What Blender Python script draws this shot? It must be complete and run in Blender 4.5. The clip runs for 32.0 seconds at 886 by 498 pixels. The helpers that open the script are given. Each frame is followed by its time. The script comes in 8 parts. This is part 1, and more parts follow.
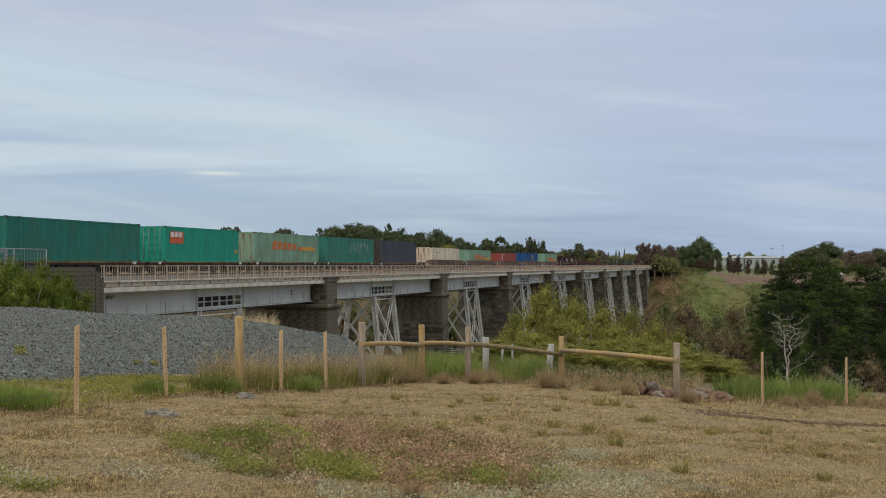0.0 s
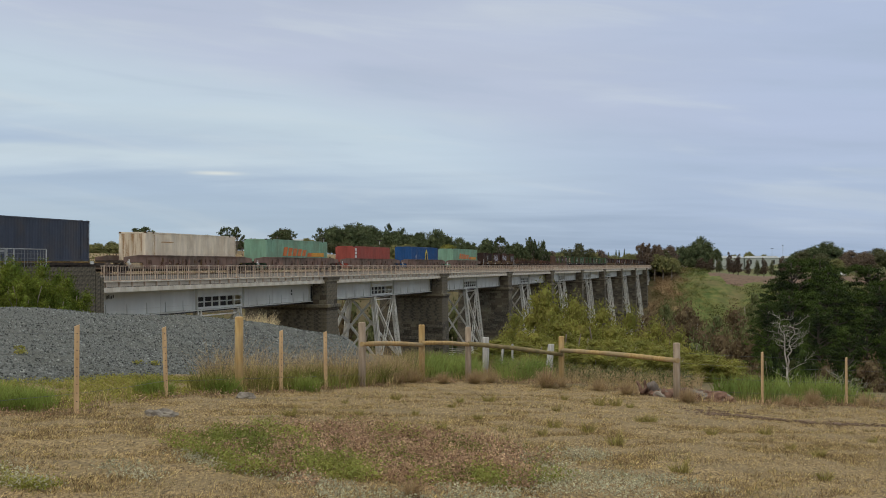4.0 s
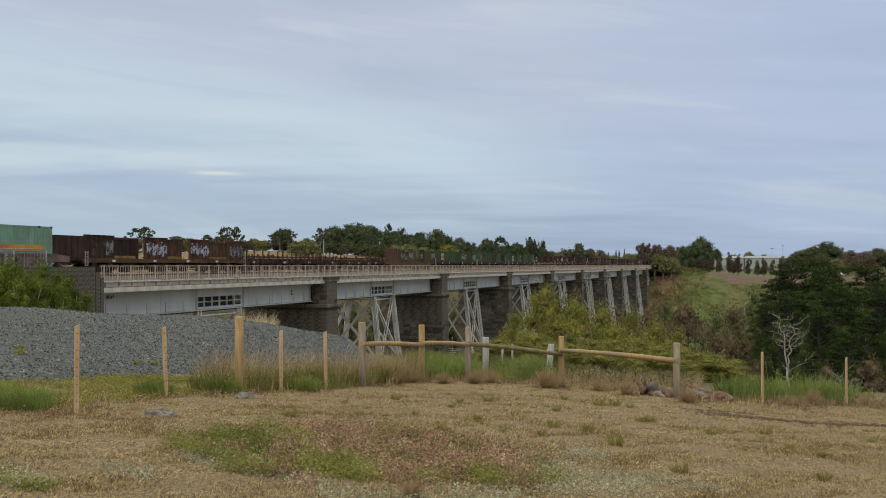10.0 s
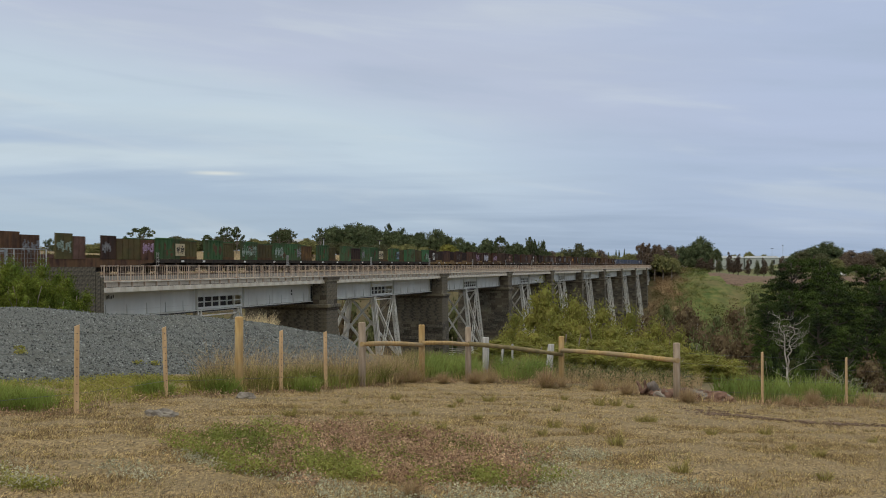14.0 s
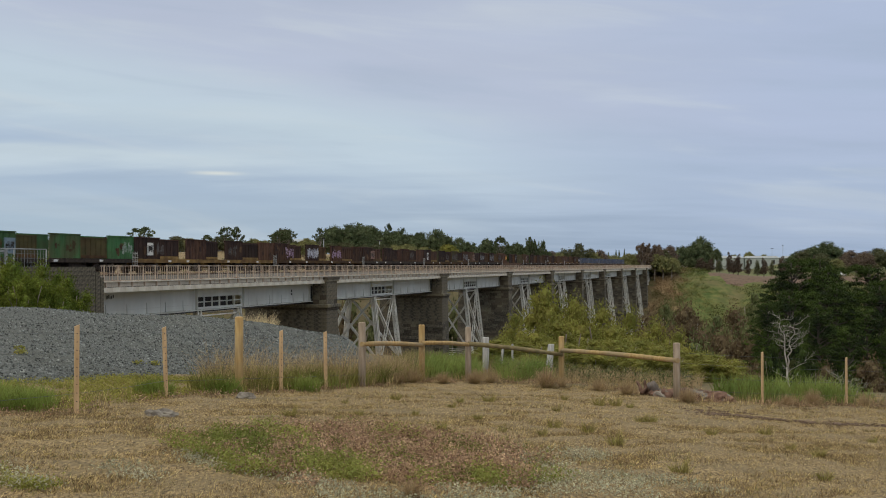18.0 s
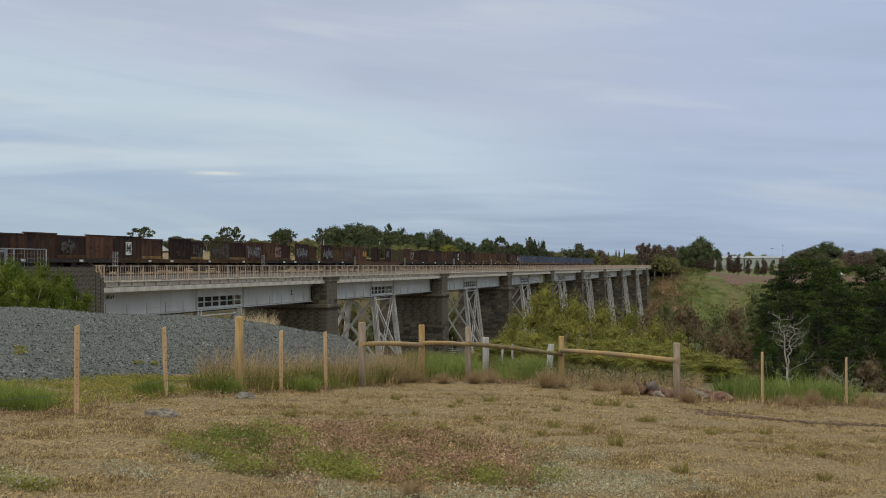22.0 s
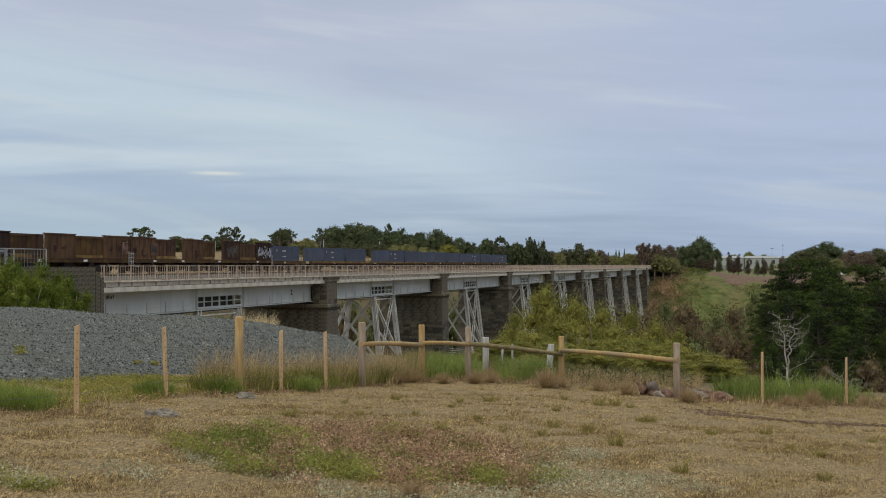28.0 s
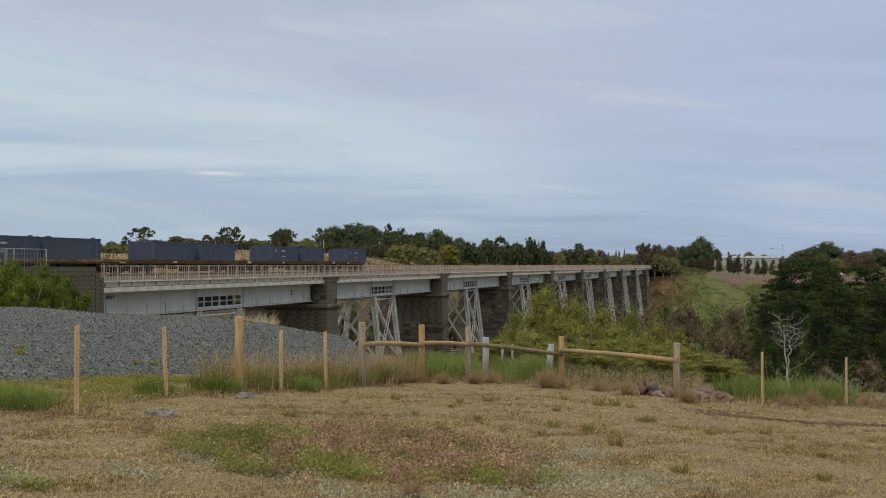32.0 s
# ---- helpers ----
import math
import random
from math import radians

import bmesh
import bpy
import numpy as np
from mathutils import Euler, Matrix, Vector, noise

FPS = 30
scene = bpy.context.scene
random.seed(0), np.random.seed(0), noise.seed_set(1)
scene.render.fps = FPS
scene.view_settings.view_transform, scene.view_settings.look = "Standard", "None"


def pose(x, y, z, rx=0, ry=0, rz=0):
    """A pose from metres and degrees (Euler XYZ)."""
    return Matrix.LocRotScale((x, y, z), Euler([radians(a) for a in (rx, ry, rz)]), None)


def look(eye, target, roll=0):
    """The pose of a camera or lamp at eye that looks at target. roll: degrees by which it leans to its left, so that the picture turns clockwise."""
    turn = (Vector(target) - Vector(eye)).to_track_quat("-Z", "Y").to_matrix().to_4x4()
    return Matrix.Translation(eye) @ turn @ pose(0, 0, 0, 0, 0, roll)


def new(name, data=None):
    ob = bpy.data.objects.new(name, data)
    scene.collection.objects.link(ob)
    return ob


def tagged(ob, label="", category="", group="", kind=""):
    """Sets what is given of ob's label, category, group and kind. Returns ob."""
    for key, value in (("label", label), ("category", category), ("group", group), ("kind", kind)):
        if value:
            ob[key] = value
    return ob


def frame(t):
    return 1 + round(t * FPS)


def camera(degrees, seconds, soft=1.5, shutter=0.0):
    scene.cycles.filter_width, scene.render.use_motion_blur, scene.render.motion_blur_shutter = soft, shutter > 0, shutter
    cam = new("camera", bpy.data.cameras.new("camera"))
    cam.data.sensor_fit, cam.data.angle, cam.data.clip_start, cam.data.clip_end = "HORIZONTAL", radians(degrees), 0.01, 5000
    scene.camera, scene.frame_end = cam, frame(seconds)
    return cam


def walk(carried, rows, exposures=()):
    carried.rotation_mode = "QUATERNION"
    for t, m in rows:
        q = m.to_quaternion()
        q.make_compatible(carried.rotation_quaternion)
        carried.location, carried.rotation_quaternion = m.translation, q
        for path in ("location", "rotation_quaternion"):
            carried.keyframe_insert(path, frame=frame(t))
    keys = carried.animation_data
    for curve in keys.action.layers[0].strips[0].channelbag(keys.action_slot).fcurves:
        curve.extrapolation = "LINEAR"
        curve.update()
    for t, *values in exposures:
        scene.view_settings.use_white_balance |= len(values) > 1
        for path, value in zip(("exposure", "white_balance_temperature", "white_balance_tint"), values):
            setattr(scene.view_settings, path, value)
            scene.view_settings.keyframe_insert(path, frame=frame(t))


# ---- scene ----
cam = camera(47.87, 32.0, soft=0.95, shutter=0.25)
walk(cam, [(0.0, pose(0, 0, 0, 90.91, 0, 0)), (32.0, pose(0, 0, 0, 90.91, 0, 0))],
     [(0.0, 0.0), (11.0, 0.0), (18.0, -0.05), (32.0, -0.07)])

# ---- light ----
SUN_AZ, SUN_EL = radians(215), radians(48)     # high and behind the camera, veiled by cloud
world = bpy.data.worlds.new("overcast_sky")
scene.world = world
world.use_nodes = True
scene.view_settings.exposure = 0.0


def build_world():
    nt = world.node_tree
    N, L = nt.nodes, nt.links
    N.clear()
    sky = N.new("ShaderNodeTexSky")
    sky.sky_type = 'NISHITA'
    sky.sun_disc = False
    sky.sun_elevation = SUN_EL
    sky.sun_rotation = SUN_AZ
    sky.dust_density = 2.5
    bg1 = N.new("ShaderNodeBackground")
    bg1.inputs[1].default_value = 0.07
    L.new(sky.outputs[0], bg1.inputs[0])
    # cloud deck: noise in the direction of view, projected on a flat layer
    tc = N.new("ShaderNodeTexCoord")
    sep = N.new("ShaderNodeSeparateXYZ")
    L.new(tc.outputs['Generated'], sep.inputs[0])
    zc = N.new("ShaderNodeMath"); zc.operation = 'MAXIMUM'; zc.inputs[1].default_value = 0.0
    L.new(sep.outputs[2], zc.inputs[0])
    za = N.new("ShaderNodeMath"); za.operation = 'ADD'; za.inputs[1].default_value = 0.09
    L.new(zc.outputs[0], za.inputs[0])
    dx = N.new("ShaderNodeMath"); dx.operation = 'DIVIDE'
    dy = N.new("ShaderNodeMath"); dy.operation = 'DIVIDE'
    L.new(sep.outputs[0], dx.inputs[0]); L.new(za.outputs[0], dx.inputs[1])
    L.new(sep.outputs[1], dy.inputs[0]); L.new(za.outputs[0], dy.inputs[1])
    com = N.new("ShaderNodeCombineXYZ")
    L.new(dx.outputs[0], com.inputs[0]); L.new(dy.outputs[0], com.inputs[1])

    def noise_at(scale, loc, rot, stretch, detail, rough=0.5, dist=0.0):
        mp = N.new("ShaderNodeMapping")
        mp.inputs['Location'].default_value = loc
        mp.inputs['Rotation'].default_value = (0, 0, rot)
        mp.inputs['Scale'].default_value = stretch
        L.new(com.outputs[0], mp.inputs[0])
        no = N.new("ShaderNodeTexNoise")
        no.inputs['Scale'].default_value = scale
        no.inputs['Detail'].default_value = detail
        no.inputs['Roughness'].default_value = rough
        no.inputs['Distortion'].default_value = dist
        L.new(mp.outputs[0], no.inputs['Vector'])
        return no.outputs[0]

    def op(kind, a, b=None, c=None):
        n = N.new("ShaderNodeMath"); n.operation = kind
        for k, v in enumerate((a, b, c)):
            if v is None:
                continue
            if isinstance(v, (int, float)):
                n.inputs[k].default_value = v
            else:
                L.new(v, n.inputs[k])
        return n.outputs[0]

    def tint(fac, a, b):
        n = N.new("ShaderNodeMix"); n.data_type = 'RGBA'
        L.new(fac, n.inputs[0])
        for k, v in ((6, a), (7, b)):
            if isinstance(v, tuple):
                n.inputs[k].default_value = (*v, 1)
            else:
                L.new(v, n.inputs[k])
        return n.outputs[2]

    def ramp01(v, a, b):
        n = N.new("ShaderNodeMapRange"); n.interpolation_type = 'SMOOTHSTEP'
        n.inputs[1].default_value, n.inputs[2].default_value = a, b
        L.new(v, n.inputs[0])
        return n.outputs[0]

    X, Z = sep.outputs[0], sep.outputs[2]
    broad = noise_at(0.42, (0.6, 0.9, 0), 0.5, (0.9, 0.7, 1), 4.0, 0.5, 0.4)
    fine = noise_at(1.3, (4.0, 1.3, 0), 0.45, (0.5, 1.2, 1), 6.0, 0.55, 0.3)
    wisp = op('ADD', op('MULTIPLY', op('SUBTRACT', broad, 0.5), 0.13), op('MULTIPLY', op('SUBTRACT', fine, 0.5), 0.065))
    # a sloping pale band of thinner cloud under a lavender upper deck
    slope = op('ADD', Z, op('MULTIPLY', op('ADD', X, 0.42), 0.14))
    slope = op('ADD', slope, wisp)
    blue = tint(ramp01(Z, 0.0, 0.14), tint(ramp01(X, -0.38, -0.02), (0.43, 0.53, 0.645), tint(ramp01(X, -0.03, 0.14), (0.385, 0.472, 0.60), (0.335, 0.41, 0.535))), (0.40, 0.49, 0.665))
    blue = tint(op('MULTIPLY', ramp01(X, -0.1, 0.4), 0.6), blue, (0.345, 0.435, 0.635))
    band = tint(ramp01(X, -0.12, 0.3), (0.55, 0.64, 0.75), (0.42, 0.50, 0.68))
    pale = tint(ramp01(slope, 0.085, 0.165), blue, band)
    deck = tint(ramp01(slope, 0.175, 0.245), pale, tint(ramp01(X, 0.0, 0.4), (0.49, 0.535, 0.685), (0.445, 0.51, 0.70)))
    low = op('ADD', Z, op('MULTIPLY', wisp, 0.5))
    glow = op('MULTIPLY', op('SUBTRACT', ramp01(low, 0.070, 0.098), ramp01(low, 0.100, 0.112)), op('SUBTRACT', 1.0, ramp01(op('ABSOLUTE', op('ADD', X, 0.36)), 0.05, 0.34)))
    deck = tint(op('MULTIPLY', glow, 0.75), deck, (0.60, 0.68, 0.76))
    streak = op('MULTIPLY', op('SUBTRACT', 1.0, ramp01(op('ABSOLUTE', op('ADD', Z, -0.0893)), 0.0, 0.0032)), op('SUBTRACT', 1.0, ramp01(op('ABSOLUTE', op('ADD', X, 0.2205)), 0.0, 0.036)))
    deck = tint(op('MULTIPLY', streak, 0.7), deck, (0.80, 0.80, 0.76))
    # long faint streaks across the whole deck
    com2 = N.new("ShaderNodeCombineXYZ")
    L.new(op('MULTIPLY', X, 2.6), com2.inputs[0])
    L.new(op('ADD', op('MULTIPLY', Z, 21.0), op('MULTIPLY', X, 2.2)), com2.inputs[1])
    st = N.new("ShaderNodeTexNoise")
    st.inputs['Scale'].default_value = 1.5
    st.inputs['Detail'].default_value = 6.0
    st.inputs['Distortion'].default_value = 0.5
    L.new(com2.outputs[0], st.inputs['Vector'])
    deck = tint(op('MULTIPLY', ramp01(st.outputs[0], 0.50, 0.74), 0.34), deck, (0.66, 0.70, 0.75))
    deck = tint(op('MULTIPLY', ramp01(op('SUBTRACT', 1.0, st.outputs[0]), 0.52, 0.76), 0.30), deck, (0.36, 0.44, 0.58))
    # overhead the cloud is thinner, whiter and brighter than at its rim
    up = ramp01(Z, 0.26, 0.75)
    deck = tint(up, deck, (0.86, 0.83, 0.77))
    zen = N.new("ShaderNodeMapRange")
    zen.inputs[1].default_value, zen.inputs[2].default_value = 0.26, 1.0
    zen.inputs[3].default_value, zen.inputs[4].default_value = 1.0, 1.3
    L.new(Z, zen.inputs[0])
    wb = N.new("ShaderNodeMix"); wb.data_type = 'RGBA'; wb.blend_type = 'MULTIPLY'
    wb.inputs[0].default_value = 1.0
    wb.inputs[7].default_value = (0.984, 1.010, 0.976, 1)
    L.new(deck, wb.inputs[6])
    bg2 = N.new("ShaderNodeBackground")
    L.new(wb.outputs[2], bg2.inputs[0])
    L.new(op('MULTIPLY', zen.outputs[0], op('ADD', 0.95, op('MULTIPLY', fine, 0.19))), bg2.inputs[1])
    mix = N.new("ShaderNodeMixShader")
    mix.inputs[0].default_value = 0.94
    L.new(bg1.outputs[0], mix.inputs[1]); L.new(bg2.outputs[0], mix.inputs[2])
    out = N.new("ShaderNodeOutputWorld")
    L.new(mix.outputs[0], out.inputs[0])


build_world()
sun = new("sun", bpy.data.lights.new("sun", 'SUN'))
sun.data.energy, sun.data.angle, sun.data.color = 0.75, radians(25), (1.0, 0.90, 0.76)
sun.matrix_world = look((0, 0, 0), (-math.sin(SUN_AZ) * math.cos(SUN_EL), -math.cos(SUN_AZ) * math.cos(SUN_EL), -math.sin(SUN_EL)))


# ---- materials ----
def mat(name, a, b, scale=4.0, rough=0.85, bump=0.0, metal=0.0, detail=5.0, stretch=(1, 1, 1), coarse=None, coarse_scale=0.3,
        coarse_amount=0.5, vary=0.0, island=0.0, spec=0.3, coords='Object', lo=0.35, hi=0.65, bump_scale=None, translucent=0.0):
    m = bpy.data.materials.new(name)
    m.use_nodes = True
    nt = m.node_tree
    N, L = nt.nodes, nt.links
    bs = N["Principled BSDF"]
    bs.inputs['Roughness'].default_value = rough
    bs.inputs['Metallic'].default_value = metal
    bs.inputs['Specular IOR Level'].default_value = spec
    tc = N.new("ShaderNodeTexCoord")
    mp = N.new("ShaderNodeMapping")
    mp.inputs['Scale'].default_value = stretch
    L.new(tc.outputs[coords], mp.inputs[0])
    no = N.new("ShaderNodeTexNoise")
    no.inputs['Scale'].default_value = scale
    no.inputs['Detail'].default_value = detail
    L.new(mp.outputs[0], no.inputs['Vector'])
    ramp = N.new("ShaderNodeValToRGB")
    ramp.color_ramp.elements[0].position, ramp.color_ramp.elements[1].position = lo, hi
    ramp.color_ramp.elements[0].color = (*a, 1)
    ramp.color_ramp.elements[1].color = (*b, 1)
    L.new(no.outputs[0], ramp.inputs[0])
    col = ramp.outputs[0]
    if coarse:
        n2 = N.new("ShaderNodeTexNoise")
        n2.inputs['Scale'].default_value = coarse_scale
        n2.inputs['Detail'].default_value = 3.0
        L.new(tc.outputs[coords], n2.inputs['Vector'])
        mr = N.new("ShaderNodeMapRange")
        mr.inputs[1].default_value, mr.inputs[2].default_value = 0.42, 0.62
        mr.inputs[4].default_value = coarse_amount
        L.new(n2.outputs[0], mr.inputs[0])
        mx = N.new("ShaderNodeMix"); mx.data_type = 'RGBA'
        L.new(mr.outputs[0], mx.inputs[0])
        L.new(col, mx.inputs[6])
        mx.inputs[7].default_value = (*coarse, 1)
        col = mx.outputs[2]
    if vary or island:
        src = N.new("ShaderNodeNewGeometry").outputs['Random Per Island'] if island else N.new("ShaderNodeObjectInfo").outputs['Random']
        amt = island or vary
        mr = N.new("ShaderNodeMapRange")
        mr.inputs[3].default_value, mr.inputs[4].default_value = 1 - amt, 1 + amt
        L.new(src, mr.inputs[0])
        hs = N.new("ShaderNodeHueSaturation")
        L.new(mr.outputs[0], hs.inputs['Value'])
        L.new(col, hs.inputs['Color'])
        if island:
            mh = N.new("ShaderNodeMapRange")
            mh.inputs[3].default_value, mh.inputs[4].default_value = 0.485, 0.515
            L.new(src, mh.inputs[0])
            L.new(mh.outputs[0], hs.inputs['Hue'])
        col = hs.outputs[0]
    L.new(col, bs.inputs['Base Color'])
    if translucent:
        tr = N.new("ShaderNodeBsdfTranslucent")
        L.new(col, tr.inputs[0])
        ms = N.new("ShaderNodeMixShader")
        ms.inputs[0].default_value = translucent
        L.new(bs.outputs[0], ms.inputs[1]); L.new(tr.outputs[0], ms.inputs[2])
        L.new(ms.outputs[0], N["Material Output"].inputs[0])
    if bump:
        bn = N.new("ShaderNodeTexNoise")
        bn.inputs['Scale'].default_value = bump_scale or scale * 4
        bn.inputs['Detail'].default_value = 4.0
        L.new(mp.outputs[0], bn.inputs['Vector'])
        bu = N.new("ShaderNodeBump")
        bu.inputs['Strength'].default_value = bump
        bu.inputs['Distance'].default_value = 0.02
        L.new(bn.outputs[0], bu.inputs['Height'])
        L.new(bu.outputs[0], bs.inputs['Normal'])
    return m


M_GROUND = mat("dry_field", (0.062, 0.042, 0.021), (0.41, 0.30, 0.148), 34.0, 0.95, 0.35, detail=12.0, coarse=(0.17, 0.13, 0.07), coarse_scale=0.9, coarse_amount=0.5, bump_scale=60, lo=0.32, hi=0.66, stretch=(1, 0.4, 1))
M_VALLEY = mat("valley_scrub", (0.085, 0.085, 0.032), (0.20, 0.15, 0.075), 0.5, 0.95, 0.6, detail=10.0, coarse=(0.15, 0.115, 0.06), coarse_scale=0.11, coarse_amount=0.8, bump_scale=2.0)
M_SLOPE = mat("green_far_slope", (0.065, 0.10, 0.024), (0.155, 0.16, 0.052), 0.35, 0.95, 0.6, detail=12.0, coarse=(0.15, 0.11, 0.06), coarse_scale=0.07, coarse_amount=0.55, bump_scale=2.0)
M_GRAVEL = mat("blue_metal_gravel", (0.028, 0.031, 0.031), (0.19, 0.20, 0.19), 24.0, 0.9, 1.0, coarse=(0.10, 0.10, 0.082), coarse_scale=0.35, coarse_amount=0.35, bump_scale=24, detail=3.0, lo=0.3, hi=0.72)
M_STONES = mat("loose_stones", (0.05, 0.056, 0.055), (0.215, 0.228, 0.215), 6.0, 0.9, 0.3, island=0.8)
M_GIRDER = mat("weathered_white_paint", (0.565, 0.58, 0.54), (0.66, 0.67, 0.63), 1.0, 0.6, 0.05, coarse=(0.50, 0.48, 0.42), coarse_scale=0.35, coarse_amount=0.45, stretch=(1, 1, 0.35), detail=8.0, vary=0.05)
M_FASCIA = mat("weathered_edge_beam", (0.44, 0.39, 0.32), (0.58, 0.52, 0.44), 1.5, 0.8, 0.1, coarse=(0.36, 0.30, 0.22), coarse_scale=0.8, coarse_amount=0.5, vary=0.06)
M_RAIL_PAINT = mat("cream_rusty_steel", (0.50, 0.40, 0.31), (0.66, 0.58, 0.48), 2.0, 0.7, 0.0, coarse=(0.26, 0.125, 0.07), coarse_scale=0.9, coarse_amount=0.75)
M_LIP = mat("cream_walkway_lip", (0.60, 0.56, 0.47), (0.74, 0.70, 0.61), 2.0, 0.8, 0.1, coarse=(0.40, 0.32, 0.23), coarse_scale=0.9, coarse_amount=0.5)
M_KERB = mat("dusty_concrete_kerb", (0.27, 0.265, 0.25), (0.37, 0.36, 0.335), 1.2, 0.95, 0.3, coarse=(0.24, 0.22, 0.19), coarse_scale=0.4, coarse_amount=0.5)
M_SEAM_SHADE = mat("grimy_seam_and_shade", (0.48, 0.48, 0.44), (0.58, 0.57, 0.53), 3.0, 0.8)
M_DRYBANK = mat("dry_brown_bank", (0.19, 0.125, 0.065), (0.30, 0.215, 0.115), 0.4, 0.95, 0.5, detail=9.0, coarse=(0.10, 0.11, 0.04), coarse_scale=0.09, coarse_amount=0.6, bump_scale=2.0)
M_STEEL_DARK = mat("dark_steel", (0.03, 0.03, 0.03), (0.07, 0.06, 0.055), 4.0, 0.7)
M_TRESTLE = mat("pale_grey_steel", (0.62, 0.61, 0.56), (0.78, 0.76, 0.70), 1.0, 0.6, 0.05, coarse=(0.36, 0.31, 0.24), coarse_scale=0.5, coarse_amount=0.5)
M_STONE = mat("bluestone", (0.05, 0.045, 0.037), (0.165, 0.145, 0.112), 5.0, 0.95, 1.0, coarse=(0.23, 0.19, 0.13), coarse_scale=0.3, coarse_amount=0.55, island=0.42, bump_scale=16)
M_JOINT = mat("bluestone_joint", (0.05, 0.047, 0.04), (0.09, 0.08, 0.07), 3.0, 1.0, 0.4)
M_BALLAST = mat("rail_ballast", (0.05, 0.042, 0.035), (0.17, 0.145, 0.115), 12.0, 0.95, 0.8)
M_RAILSTEEL = mat("rail_steel", (0.12, 0.08, 0.06), (0.2, 0.15, 0.12), 3.0, 0.5, metal=0.6)
M_SLEEPER = mat("sleeper_concrete", (0.25, 0.23, 0.2), (0.36, 0.34, 0.3), 5.0, 0.9)
M_RUST = mat("rusty_brown_paint", (0.040, 0.021, 0.016), (0.10, 0.050, 0.034), 2.6, 0.85, 0.15, detail=9.0, lo=0.40, hi=0.60, coarse=(0.105, 0.052, 0.026), coarse_scale=0.5, coarse_amount=0.65, vary=0.4, stretch=(1.6, 1, 0.4))
M_RUST2 = mat("rusty_ochre_paint", (0.07, 0.038, 0.016), (0.14, 0.078, 0.027), 1.6, 0.85, 0.15, coarse=(0.05, 0.027, 0.017), coarse_scale=0.7, coarse_amount=0.7, vary=0.2)
M_RUST3 = mat("ochre_brown_paint", (0.050, 0.027, 0.018), (0.115, 0.060, 0.034), 2.6, 0.85, 0.15, detail=9.0, lo=0.40, hi=0.60, coarse=(0.125, 0.07, 0.033), coarse_scale=0.6, coarse_amount=0.7, vary=0.3, stretch=(1.6, 1, 0.35))
M_WGREEN = mat("faded_green_paint", (0.035, 0.088, 0.032), (0.062, 0.135, 0.05), 2.0, 0.75, 0.1, coarse=(0.07, 0.055, 0.028), coarse_scale=0.6, coarse_amount=0.6, vary=0.25, stretch=(1.5, 1, 0.4))
M_WOLIVE = mat("olive_dirty_paint", (0.055, 0.052, 0.02), (0.10, 0.082, 0.03), 1.5, 0.8, 0.1, coarse=(0.07, 0.04, 0.02), coarse_scale=0.6, coarse_amount=0.6, vary=0.2)
M_YELLOWSILL = mat("ochre_sill_paint", (0.20, 0.12, 0.035), (0.33, 0.21, 0.07), 2.0, 0.8, 0.1, coarse=(0.09, 0.05, 0.025), coarse_scale=0.7, coarse_amount=0.8)
M_UNDER = mat("bogie_grime", (0.025, 0.02, 0.017), (0.06, 0.045, 0.035), 4.0, 0.85, vary=0.2)
M_WELLSIDE = mat("dusty_brown_well_side", (0.105, 0.072, 0.055), (0.20, 0.15, 0.12), 1.6, 0.85, 0.1, coarse=(0.25, 0.155, 0.125), coarse_scale=0.55, coarse_amount=0.75, stretch=(1, 1, 0.5))
M_WHITE = mat("white_mark_paint", (0.6, 0.6, 0.58), (0.75, 0.75, 0.72), 4.0, 0.7)
M_ORANGE = mat("orange_mark_paint", (0.50, 0.13, 0.035), (0.60, 0.19, 0.06), 3.0, 0.65)
M_AMBER = mat("amber_mark_paint", (0.58, 0.27, 0.035), (0.66, 0.33, 0.06), 3.0, 0.65)
M_YELLOWMARK = mat("yellow_mark_paint", (0.62, 0.50, 0.05), (0.72, 0.60, 0.09), 3.0, 0.65)
M_REDMARK = mat("red_orange_mark_paint", (0.55, 0.10, 0.04), (0.62, 0.14, 0.06), 3.0, 0.65)
M_GRAF = mat("pale_spray_paint", (0.30, 0.30, 0.36), (0.55, 0.55, 0.60), 3.0, 0.7)
M_GRAF2 = mat("violet_spray_paint", (0.25, 0.15, 0.25), (0.45, 0.32, 0.42), 3.0, 0.7)
M_BEIGE = mat("beige_notice_paint", (0.42, 0.35, 0.22), (0.52, 0.45, 0.30), 3.0, 0.8)
M_RUSTDARK = mat("dark_maroon_paint", (0.022, 0.013, 0.012), (0.052, 0.028, 0.022), 2.4, 0.85, 0.15, coarse=(0.055, 0.030, 0.018), coarse_scale=0.6, coarse_amount=0.5, vary=0.35, stretch=(1.6, 1, 0.4))
M_PINKRUST = mat("pinkish_rust_paint", (0.11, 0.06, 0.05), (0.17, 0.10, 0.08), 2.0, 0.85, 0.1, coarse=(0.08, 0.045, 0.03), coarse_scale=0.8, coarse_amount=0.6)
M_PINKPATCH = mat("faded_pink_patch", (0.20, 0.11, 0.085), (0.30, 0.19, 0.15), 2.5, 0.85)
M_GREYSPRAY = mat("grey_spray_paint", (0.14, 0.14, 0.15), (0.26, 0.26, 0.27), 3.0, 0.8)
M_DIMSPRAY = mat("dim_faded_spray_paint", (0.075, 0.065, 0.06), (0.13, 0.115, 0.11), 3.0, 0.8)
M_GREENSPRAY = mat("pale_green_spray_paint", (0.20, 0.27, 0.22), (0.34, 0.40, 0.34), 3.0, 0.8)
